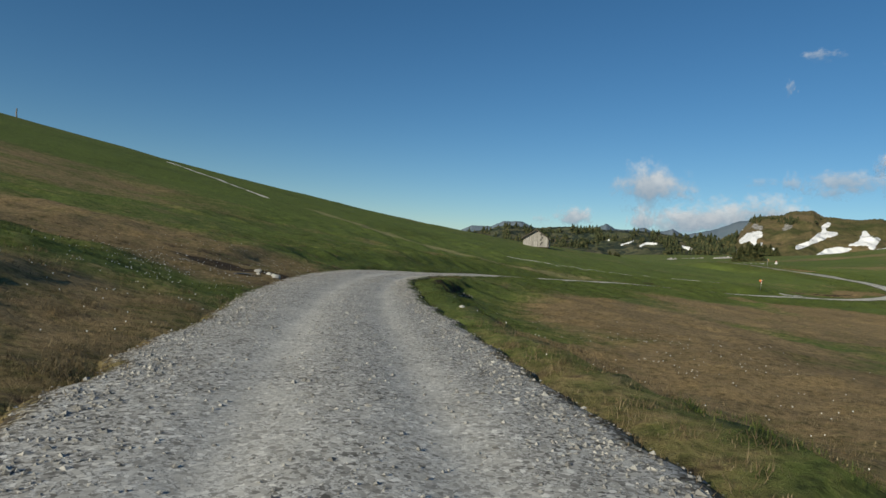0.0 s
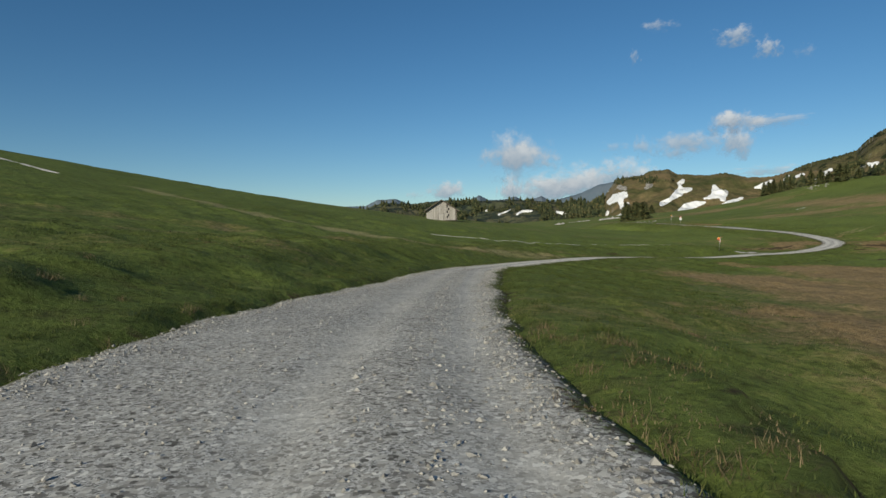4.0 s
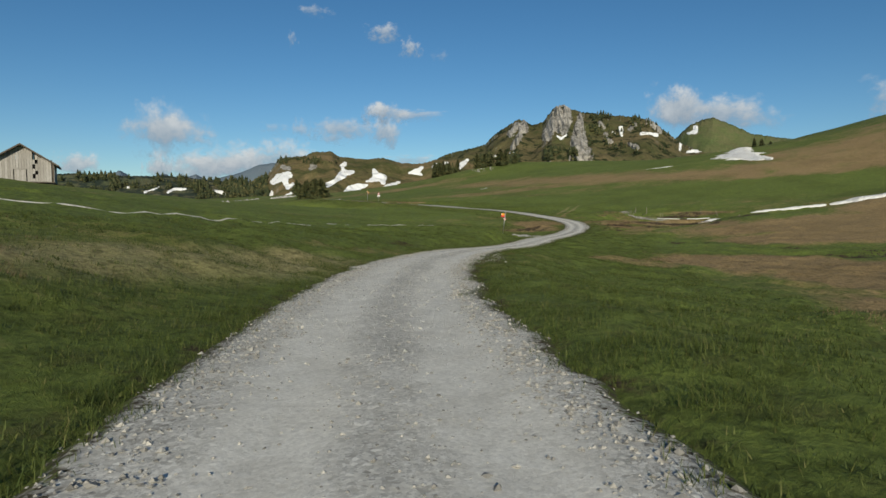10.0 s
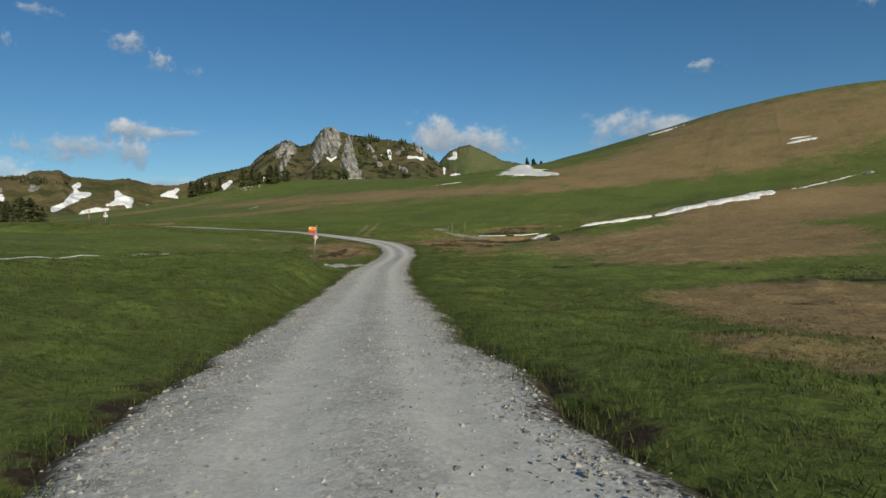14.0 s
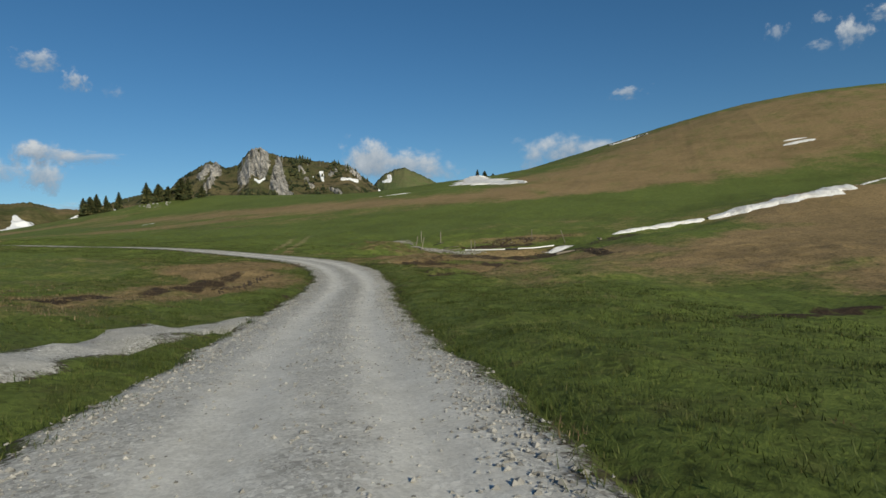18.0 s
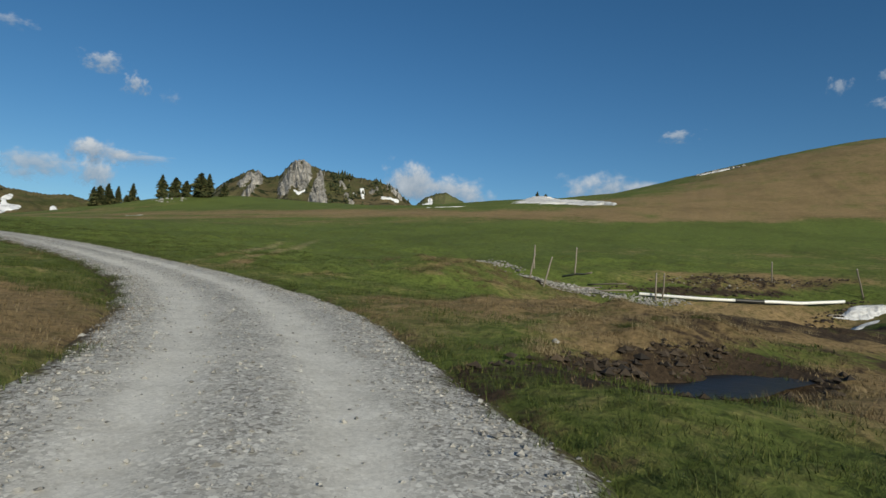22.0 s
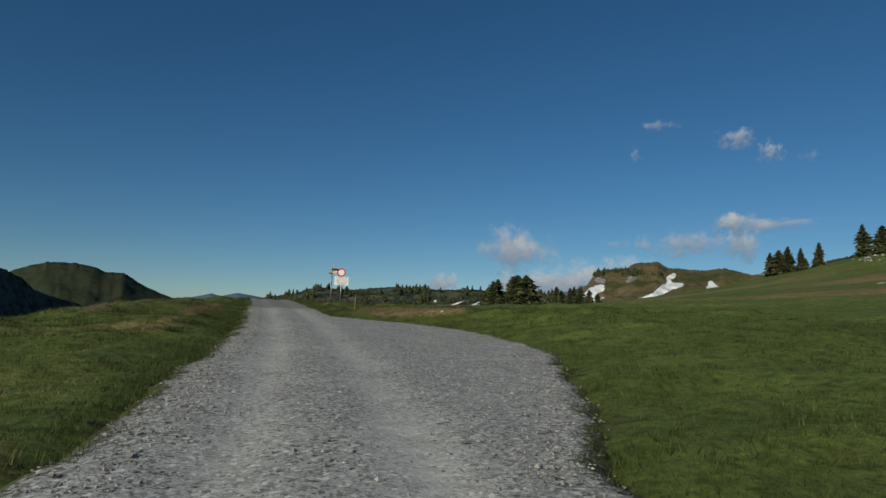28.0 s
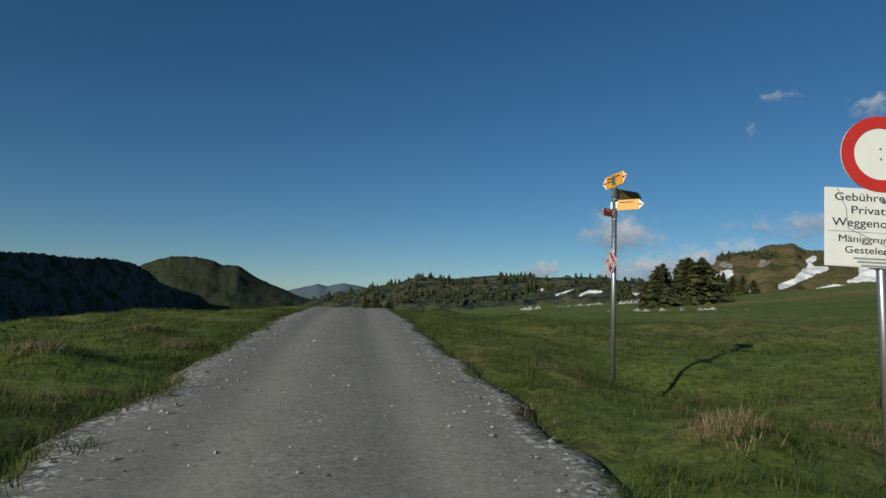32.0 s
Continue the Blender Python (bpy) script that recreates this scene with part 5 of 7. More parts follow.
# ---------------------------------------------------------------- rivulets, pools and the hill path


def flat_strip(name, points, width, mat, label, category, lift=0.03, seed=0):
    line = spline([(x, y, 0) for x, y in points], 0.8)
    along = np.gradient(line[:, :2], axis=0)
    along /= np.linalg.norm(along, axis=1)[:, None]
    right = np.stack([along[:, 1], -along[:, 0]], 1)
    s = np.arange(len(line)) * 0.8
    w = width / 2 * (0.35 + 1.3 * fbm(s * 0.3, s * 0 + seed, 171, 3)) * np.minimum(1, np.minimum(s + 0.4, s[-1] - s + 0.4) / 2)
    u = np.linspace(-1, 1, 5)
    off = u[None] * w[:, None]
    x, y = line[:, 0, None] + right[:, 0, None] * off, line[:, 1, None] + right[:, 1, None] * off
    z = height(x, y) + lift * (1.3 - np.abs(u[None]) ** 2 * 1.6)
    me = mesh_of(name, np.stack([x, y, z], -1).reshape(-1, 3), grid_faces(len(line), 5), mat)
    if mat is GRAVEL:
        mark(me, "track", np.full(x.size, 0.8))
        mark(me, "shoulder", np.abs(off) - w[:, None] * 0.8)
        mark(me, "worn", np.zeros(x.size))
        turf_marks(me, x, y)
    return tagged(new(name, me), label, category, kind="structure")


flat_strip("stony_path", [(11, 105), (17, 107), (23, 108.7), (28, 112), (33, 116.6), (37, 119.6)], 0.13, GRAVEL, "thin pale line of stones across the meadow", "path", 0.03, 1)
flat_strip("stony_path", [(40, 122), (47, 126.5), (53, 128.8), (58.5, 129.4)], 0.13, GRAVEL, "thin pale line of stones across the meadow", "path", 0.03, 4)
flat_strip("hill_path", [(-58, 127), (-48, 121), (-36.5, 109.6), (-30, 104.5)], 1.3, GRAVEL, "worn pale footpath slanting over the grassy hill", "path", 0.05, 2)


def pool(x, y, a, b, turn, level, label):
    bm = bmesh.new()
    c, s = math.cos(radians(turn)), math.sin(radians(turn))
    ring = []
    for k in range(36):
        t = 2 * math.pi * k / 36
        r = 1 + 0.22 * math.sin(3 * t + x) + 0.12 * math.sin(7 * t + y)
        u, v = a * r * math.cos(t), b * r * math.sin(t)
        ring.append(bm.verts.new((x + c * u - s * v, y + s * u + c * v, level)))
    bm.faces.new(ring)
    me = bpy.data.meshes.new("pool")
    bm.to_mesh(me)
    bm.free()
    me.materials.append(WATER)
    tagged(new("pool", me), label, "water", kind="structure")


pool(-7.3, 22.5, 0.55, 0.2, 12, ground_at(-7.3, 22.5) + 0.05, "small puddle of meltwater beside pale stones")
pool(110.7, 138.7, 3.3, 0.85, -22, ground_at(110.6, 138.8) + 0.19, "dark shallow pool of meltwater beside the track")
pool(130, 138, 2.6, 0.6, -65, ground_at(130, 138) + 0.10, "dark trickle of the stream")

# ---------------------------------------------------------------- trees


def spruce_meshes(h, seed, spread=0.23, bushy=1.0, taper=0.62):
    rnd = random.Random(seed)
    trunk = tube(h * 0.018 + 0.03, 0.015, h * 0.97, 7, wobble=h * 0.006, rings=6, seed=seed)
    v, f = [], []
    ga, gg = np.meshgrid(np.arange(18) / 18 * 6.283, np.arange(12), indexing="ij")
    lobes = fbm(np.cos(ga) * 1.3 + 5, np.sin(ga) * 1.3 + gg * 0.55, seed, 3)
    levels = int(h * 4.5) + 10
    for lv in range(levels):
        g = (lv + rnd.uniform(-0.3, 0.3)) / levels
        z = h * (0.05 + 0.93 * g)
        reach = (h * spread * bushy * (1 - g) ** taper * min(1.0, 0.55 + 1.8 * g) + 0.12) * (0.72 + 0.5 * rnd.random())
        for b in range(rnd.randint(12, 17)):
            a = rnd.uniform(0, 2 * math.pi)
            r = reach * rnd.uniform(0.45, 1.15) * (0.2 + 1.65 * float(lobes[int(a * 2.86) % 18, min(11, int(g * 12))]))
            droop = r * rnd.uniform(0.2, 0.85) * (1 - 0.6 * g)
            ca, sa = math.cos(a), math.sin(a)
            wide = r * rnd.uniform(0.12, 0.26) + 0.06
            zz = z + rnd.uniform(-0.15, 0.15)
            n = len(v)
            mid = 0.55
            v += [(0.02 * ca, 0.02 * sa, zz), (mid * r * ca - wide * sa, mid * r * sa + wide * ca, zz - droop * 0.55 - 0.08 * r), (mid * r * ca, mid * r * sa, zz - droop * 0.35 + 0.06 * r),
                  (mid * r * ca + wide * sa, mid * r * sa - wide * ca, zz - droop * 0.55 - 0.08 * r), (r * ca, r * sa, zz - droop + 0.1 * r)]
            f += [(n, n + 1, n + 2), (n, n + 2, n + 3), (n + 1, n + 4, n + 2), (n + 2, n + 4, n + 3)]
            for t in (-1, 1):
                q = rnd.uniform(0.3, 0.7)
                n = len(v)
                tx, ty = ca * 0.7 - t * sa * 0.7, sa * 0.7 + t * ca * 0.7
                bx, by, bz = q * r * ca, q * r * sa, zz - droop * q
                le = r * 0.42
                v += [(bx, by, bz), (bx + tx * le * 0.5 - ty * 0.06 * r, by + ty * le * 0.5 + tx * 0.06 * r, bz - 0.1 * le), (bx + tx * le, by + ty * le, bz - 0.34 * le), (bx + tx * le * 0.5 + ty * 0.06 * r, by + ty * le * 0.5 - tx * 0.06 * r, bz - 0.2 * le)]
                f.append((n, n + 1, n + 2, n + 3))
    return trunk, mesh_of("crown", v, f, NEEDLES, False)


def spruce(name, h, seed, spread, label, taper=0.62):
    ob = thing(name, Matrix.Identity(4), label, "tree", "spruces on the pasture")
    trunk, crown = spruce_meshes(h, seed, spread, 1.0, taper)
    part("trunk", trunk, BARK, ob)
    c = new("crown", crown)
    c.parent = ob
    return ob


KINDS = [
    spruce("spruce_tree", 10.0, 11, 0.25, "slender dark green spruce on the pasture's brow"),
    spruce("spruce_tree", 8.0, 12, 0.40, "broad bushy spruce growing to the ground", 0.60),
    spruce("spruce_tree", 12.0, 13, 0.36, "tall dense spruce of a small stand", 0.55),
]
SPRUCES = [  # kind, x, y, height
    (2, 167.0, 346.5, 9.0), (2, 169.2, 349.5, 9.6), (1, 165.6, 349.0, 6.0), (1, 173.4, 348.0, 9.4), (1, 175.0, 350.5, 10.6), (1, 177.2, 348.4, 10.4), (1, 176.4, 353.0, 10.6), (2, 174.4, 352.0, 10.4), (1, 178.8, 350.6, 9.6), (1, 179.8, 353.0, 7.6),
    (0, 269.2, 365.6, 9.5), (2, 264.8, 356.3, 8.5), (0, 270.8, 359.3, 10.0), (2, 273.0, 362.0, 9.0), (0, 271.0, 354.0, 8.0), (1, 266.5, 361.0, 7.0), (0, 276.0, 352.0, 9.0),
    (0, 270.8, 330.4, 9.5), (1, 275.5, 328.7, 8.0), (1, 277.5, 325.2, 6.5), (1, 279.1, 319.6, 9.5), (0, 281.0, 317.2, 9.0), (1, 286.2, 314.3, 5.0),
    (0, 344.8, 204.0, 6.5), (1, 345.7, 200.7, 5.0), (1, 348.5, 197.5, 3.0),
    (1, 106.8, 381.0, 6.5), (2, 104.0, 384.0, 7.5), (1, 110.0, 386.0, 6.0), (1, 101.0, 388.0, 5.0),
    (2, 240.0, 486.0, 12.0), (1, 244.0, 489.0, 10.0), (2, 248.0, 487.0, 11.0), (0, 251.5, 490.0, 12.0), (1, 255.0, 489.0, 10.0), (2, 259.0, 488.0, 10.0), (1, 263.0, 486.0, 8.0),
    (2, 300.0, 385.0, 9.0), (1, 303.5, 382.0, 8.0), (2, 296.0, 388.0, 8.5),
]
_used = set()
for _k, _x, _y, _h in SPRUCES:
    _base = (10.0, 8.0, 12.0)[_k]
    _m = pose(_x, _y, ground_at(_x, _y) - 0.15, 0, 0, (_x * 37 + _y * 11) % 360)
    if _k in _used:
        _t = copy_thing(KINDS[_k], _m)
    else:
        _t = KINDS[_k]
        _t.matrix_world = _m
        _used.add(_k)
    _f = _h / _base
    _t.scale = (_f * (0.92 + 0.2 * ((_x * 7) % 1)), _f * (0.92 + 0.2 * ((_y * 3) % 1)), _f)


def woods(name, places, label, lo, hi, seed):
    """A distant wood: many small ragged conifers, each with its own outline."""
    rnd = random.Random(seed)
    v, f = [], []
    for x, y, z in places:
        h = rnd.uniform(lo, hi)
        r0 = h * rnd.uniform(0.30, 0.55)
        turn = rnd.uniform(0, 6.28)
        for lv in range(5):
            zb, zt, r = z + h * (0.04 + 0.17 * lv), z + h * (0.38 + 0.155 * lv), r0 * (1 - 0.17 * lv)
            n = len(v)
            v.append((x + rnd.uniform(-0.2, 0.2), y + rnd.uniform(-0.2, 0.2), min(zt, z + h)))
            for s in range(7):
                a = turn + s * 0.898 + rnd.uniform(-0.3, 0.3)
                rr = r * rnd.uniform(0.55, 1.25)
                v.append((x + rr * math.cos(a), y + rr * math.sin(a), zb + rnd.uniform(-0.06, 0.06) * h))
            f += [(n, n + 1 + s, n + 1 + (s + 1) % 7) for s in range(7)]
    return tagged(new(name, mesh_of(name, v, f, FAR_NEEDLES, False)), label, "trees", kind="stuff")


def on_slope(tree, count, boxes, seed, clump=0.5):
    """Places on a mountainside inside ranges of bearing and elevation, in uneven clumps."""
    rnd = random.Random(seed)
    out, tries = [], 0
    total = sum(b[4] for b in boxes)
    while len(out) < count and tries < count * 30:
        tries += 1
        pick = rnd.uniform(0, total)
        for b in boxes:
            pick -= b[4]
            if pick <= 0:
                break
        az, el = rnd.uniform(b[0], b[1]), rnd.uniform(b[2], b[3])
        if float(fbm(np.array([az * 1.3]), np.array([el * 2.5]), seed, 3)[0]) < clump:
            continue
        a, e = radians(az), radians(el)
        hit = tree.ray_cast(MIDWAY, Vector((math.sin(a) * math.cos(e), math.cos(a) * math.cos(e), math.sin(e))))[0]
        if hit:
            out.append((hit.x, hit.y, hit.z - 0.3))
    return out


# bearing from, to, elevation from, to, share
woods("massif_woods", on_slope(SLOPES, 330, [(46.0, 49.6, 4.2, 5.3, 3), (52, 55, 4.6, 5.5, 2), (56, 63, 5.0, 8.8, 3), (56, 61.5, 8.0, 9.6, 3)], 201, 0.5), "scattered dark spruces on the massif's flank", 6, 13, 1)
woods("massif_wood_edge", on_slope(SLOPES, 46, [(41.7, 43.4, 2.5, 4.0, 1)], 207, 0.2), "dense group of spruces at the massif's foot", 9, 16, 2)
woods("knoll_woods", on_slope(SLOPES, 95, [(26.9, 31.2, 4.25, 4.8, 4), (31.3, 32.7, 4.4, 5.1, 1)], 203, 0.5), "spruces and scrub along the knoll's crest", 4, 8, 3)
woods("spur_woods", on_slope(SLOPES, 190, [(22.9, 26.2, 0.9, 3.3, 1)], 213, 0.15), "dense dark spruces on a rocky spur", 9, 16, 6)
woods("ridge_woods", on_slope(SLOPES, 1000, [(-6, 10, 0.6, 3.4, 5), (10, 14, 1.0, 3.6, 2), (14, 21, 1.9, 3.6, 1), (20, 26, 0.8, 3.6, 3)], 205, 0.5), "dark spruce woods in clumps on the long ridge", 4, 10, 4)


def strewn(count, cx, cy, a, b, turn, seed, clump=0.45):
    rnd = random.Random(seed)
    out = []
    c, s = math.cos(radians(turn)), math.sin(radians(turn))
    while len(out) < count:
        t, r = rnd.uniform(0, 6.283), math.sqrt(rnd.random())
        u, v = a * r * math.cos(t), b * r * math.sin(t)
        x, y = cx + c * u - s * v, cy + s * u + c * v
        if float(fbm(np.array([x * 0.03]), np.array([y * 0.03]), seed, 3)[0]) > clump:
            out.append((x, y))
    xs, ys = np.array([p[0] for p in out]), np.array([p[1] for p in out])
    return [(x, y, z - 0.3) for x, y, z in zip(xs, ys, height(xs, ys))]



# ---------------------------------------------------------------- clouds


def cloud(az, el, wide, tall, thick):
    """A cloud over the horizon, by its bearing, elevation and size in degrees."""
    far = 4300.0
    a, e = radians(az), radians(el)
    w, h = far * math.tan(radians(wide)) * 0.76, far * math.tan(radians(tall)) * 0.82
    me = mesh_of("cloud", [(-w, 0, -h), (w, 0, -h), (w, 0, h), (-w, 0, h)], [(0, 1, 2, 3)], CLOUD)
    uv = me.uv_layers.new(name="UVMap")
    for loop, c in zip(uv.data, ((0, 0), (1, 0), (1, 1), (0, 1))):
        loop.uv = c
    mark(me, "thick", np.full(4, thick))
    ob = new("cloud", me)
    ob.matrix_world = pose(80 + far * math.sin(a) * math.cos(e), 120 + far * math.cos(a) * math.cos(e), far * math.sin(e), -el, 0, -az)
    ob.visible_shadow = False
    return tagged(ob, "small white evening cloud above the mountains", "cloud", "evening clouds", "structure")


CLOUDS = [      # bearing, elevation, width, height, thickness
    (17.6, 7.1, 5.8, 3.9, 1), (20.6, 6.1, 2.7, 1.4, 0.45), (26.7, 7.5, 3.0, 1.2, 0.35), (29, 7.5, 2.1, 1.8, 0.6), (32.7, 7.7, 5.4, 2.3, 0.8), (31.7, 6.8, 3.4, 1.8, 0.6), (36.5, 9.1, 3.6, 1.9, 1),
    (39.4, 8.9, 5.8, 1.2, 0.7), (36.7, 7.5, 3.0, 2.4, 0.9), (17.2, 3.8, 2.1, 2.4, 1), (19.2, 3.4, 3.9, 2.1, 0.8), (21, 4, 6.1, 2.4, 1), (23.8, 4.2, 6.1, 2.8, 1), (27, 4.8, 5.2, 2.6, 1),
    (29.5, 4.6, 4.5, 1.8, 0.8), (39.2, 4.8, 4.8, 0.9, 0.7), (30.3, 17.6, 3.2, 1.4, 0.5), (28.4, 15.3, 1.0, 1.6, 0.5), (36.9, 16.1, 3.6, 1.8, 0.75), (39.2, 14.8, 2.0, 1.8, 0.75),
    (41.9, 14.2, 2.1, 1.2, 0.3), (63.4, 9.2, 4.3, 3.4, 1), (66.5, 8.4, 6.4, 2.8, 0.95), (69.9, 7.7, 3.8, 2.1, 0.5), (87, 13.5, 3.4, 1.2, 0.7), (81.7, 8.9, 7.2, 3.5, 0.9), (78.6, 8.6, 3.9, 2.8, 0.5),
    (98.9, 16.6, 1.8, 1.6, 0.5), (104.1, 15.6, 2.5, 2.1, 0.9), (106.8, 16.6, 3.1, 1.5, 0.9), (102.1, 16.9, 1.7, 1.2, 0.45), (101.9, 14.9, 2.4, 1.1, 0.4), (11.2, 3.9, 3.0, 1.8, 0.95),
    (8, 3.4, 2.1, 1.1, 0.4),
]
for _c in CLOUDS:
    cloud(*_c)

# ---------------------------------------------------------------- the barn


def barn():
    """A weathered hay barn: upright boards with gaps, a low gable roof, a door under a lintel."""
    gz = ground_at(25.6, 170.8)
    ob = thing("hay_barn", pose(25.6, 170.75, gz - 0.05, 0, 0, -13.0), "weathered grey wooden hay barn with gaps between the boards", "barn")
    W, D, eave, top = 7.0, 6.5, 2.45, 4.75
    rnd = random.Random(5)
    for y, side in ((0.0, "front"), (D, "rear")):
        n = 24
        for k in range(n):
            x = -W / 2 + (k + 0.5) * W / n
            if side == "front" and (k in (16, 17) or (k == 23)):
                continue
            gap = rnd.uniform(0.01, 0.035)
            w = W / n - gap
            bottom = rnd.uniform(0.0, 0.12)
            if side == "front" and 9 <= k <= 13:
                bottom = 1.75
            hi = lambda xx: eave + (top - eave) * (1 - abs(xx) / (W / 2)) - 0.08
            pts = [(x - w / 2, bottom), (x + w / 2, bottom), (x + w / 2, hi(x + w / 2)), (x - w / 2, hi(x - w / 2))]
            part("board", prism(pts, 0.035, (0, y + rnd.uniform(-0.012, 0.012), 0)), GREYWOOD, ob)
        if side == "front":
            for k, (z0, z1) in ((16, (0.0, 0.5)), (16, (1.1, 1.75)), (17, (0.0, 1.0)), (17, (1.5, 2.4)), (17, (2.9, 3.5)), (16, (2.3, 2.9))):
                x = -W / 2 + (k + 0.5) * W / n
                part("board", box(W / n - 0.03, 0.035, z1 - z0, (x, y, (z0 + z1) / 2)), GREYWOOD, ob)
    for x in (-W / 2, W / 2):
        for k in range(20):
            y = (k + 0.5) * D / 20
            part("board", box(0.035, D / 20 - rnd.uniform(0.01, 0.04), eave - 0.05, (x, y, eave / 2)), GREYWOOD, ob)
    for x in (-W / 2 + 0.12, W / 2 - 0.12):
        for y in (0.12, D - 0.12):
            part("corner_post", box(0.18, 0.18, eave, (x, y, eave / 2), 0.01), DARKWOOD, ob)
    # Near-black panel behind the boards paints the shade inside.
    part("hay_loft_shadow", box(W - 0.5, 0.05, 3.0, (0, 1.6, 1.5)), DARK, ob, "near-black panel standing in for the barn's unlit inside")
    door = part("door", box(1.25, 0.05, 1.62, (-0.15, 0.02, 0.83)), GREYWOOD, ob)
    for k in range(5):
        part("door_board", box(0.23, 0.03, 1.56, (-0.65 + k * 0.25, -0.02, 0.82)), GREYWOOD, door)
    part("lintel", box(1.7, 0.09, 0.13, (-0.15, -0.03, 1.72), 0.01), GREYWOOD, ob)
    part("sill_beam", box(W, 0.16, 0.16, (0, 0.06, 0.06), 0.02), DARKWOOD, ob)
    slope = math.atan2(top - eave, W / 2)
    run = math.hypot(W / 2, top - eave) + 0.65
    for sgn in (-1, 1):
        cx, cz = sgn * (run / 2) * math.cos(slope), top + 0.05 - (run / 2) * math.sin(slope)
        turn = Matrix.Rotation(sgn * slope, 4, "Y")
        roof = part("roof", box(run, D + 1.5, 0.06, (cx, D / 2 - 0.05, cz), 0, turn), DARKWOOD, ob)
        rows = 11
        for r in range(rows):
            d = (r + 0.5) * run / rows
            x, z = sgn * d * math.cos(slope), top + 0.11 - d * math.sin(slope)
            part("shingle_course", box(run / rows + 0.06, D + 1.55, 0.03, (x, D / 2 - 0.05, z), 0, Matrix.Rotation(sgn * (slope - 0.05), 4, "Y")), SHINGLE, roof)
        part("barge_board", box(run, 0.04, 0.17, (cx, -0.80, cz - 0.04), 0, turn), DARKWOOD, ob)
        for y in (0.4, 2.2, 4.2, 6.1):
            part("rafter", box(run - 0.1, 0.1, 0.13, (cx, y, cz - 0.10), 0, turn), DARKWOOD, ob)
    for x, z in ((0, top - 0.12), (-W / 2 + 0.05, eave - 0.06), (W / 2 - 0.05, eave - 0.06), (-W / 4, (top + eave) / 2 - 0.1), (W / 4, (top + eave) / 2 - 0.1)):
        part("purlin", box(0.16, D + 1.3, 0.16, (x, D / 2 - 0.05, z), 0.01), DARKWOOD, ob)
    return ob


barn()

# ---------------------------------------------------------------- signs
FACE = Matrix.Rotation(radians(90), 4, "X")      # text upright, read from -y


def arrow_outline(length, tall, double=False):
    tip = tall * 0.5
    if double:
        return [(-length / 2, 0), (-length / 2 + tip, -tall / 2), (length / 2 - tip, -tall / 2), (length / 2, 0), (length / 2 - tip, tall / 2), (-length / 2 + tip, tall / 2)]
    return [(0, -tall / 2), (length - tip, -tall / 2), (length, 0), (length - tip, tall / 2), (0, tall / 2)]


def arm(parent, name, z, az, length, tall, mat, back, bars, double=False, tipped=True, label="", tilt=0.0):
    """A finger board that points to the bearing az, with its lines of writing as bars on the side seen."""
    base = Matrix.Translation((0, 0, z)) @ Matrix.Rotation(radians(90 - az), 4, "Z") @ Matrix.Rotation(radians(-tilt), 4, "Y")
    off = 0.0 if double else 0.04
    ob = part(name, prism([(x + off, y) for x, y in arrow_outline(length, tall, double)], 0.012, (0, 0, 0), base), mat, parent, label)
    tip = tall * 0.5
    for sgn in ((-1, 1) if double else (1,)):
        if not tipped:
            continue
        e = (length / 2 if double else length + off)
        for face in (-1, 1):
            for dx, k, m in ((0.0, 1.0, WHITE), (0.03, 0.45, RED)):
                pts = [(sgn * (e - tip * k - dx), -tall / 2 * k), (sgn * (e - dx), 0), (sgn * (e - tip * k - dx), tall / 2 * k)]
                if m is RED:
                    pts = [(sgn * (e - tip - 0.008), -tall * 0.10), (sgn * (e - 0.02), -tall * 0.03), (sgn * (e - 0.02), tall * 0.03), (sgn * (e - tip - 0.008), tall * 0.10)]
                part("tip_mark", prism(pts, 0.003, (0, 0, 0), base @ Matrix.Translation((0, face * (0.008 if m is WHITE else 0.0115), 0))), m, ob)
    for k in range(bars):
        w = length * (0.5, 0.36, 0.44)[k % 3]
        for face in (-1, 1):
            x0 = -length * 0.3 if double else off + length * 0.12
            part("line_of_writing", box(w, 0.003, tall * 0.09, (0, 0, 0), 0, base @ Matrix.Translation((x0 + w / 2, face * 0.0085, tall * (0.25 - 0.25 * k)))), BLACK if mat is YELLOW else WHITE, ob)
    part("bracket", box(0.10, 0.05, tall * 0.7, (0, 0, 0), 0.004, base @ Matrix.Translation((0.0, 0, 0))), STEEL, parent)
    return ob


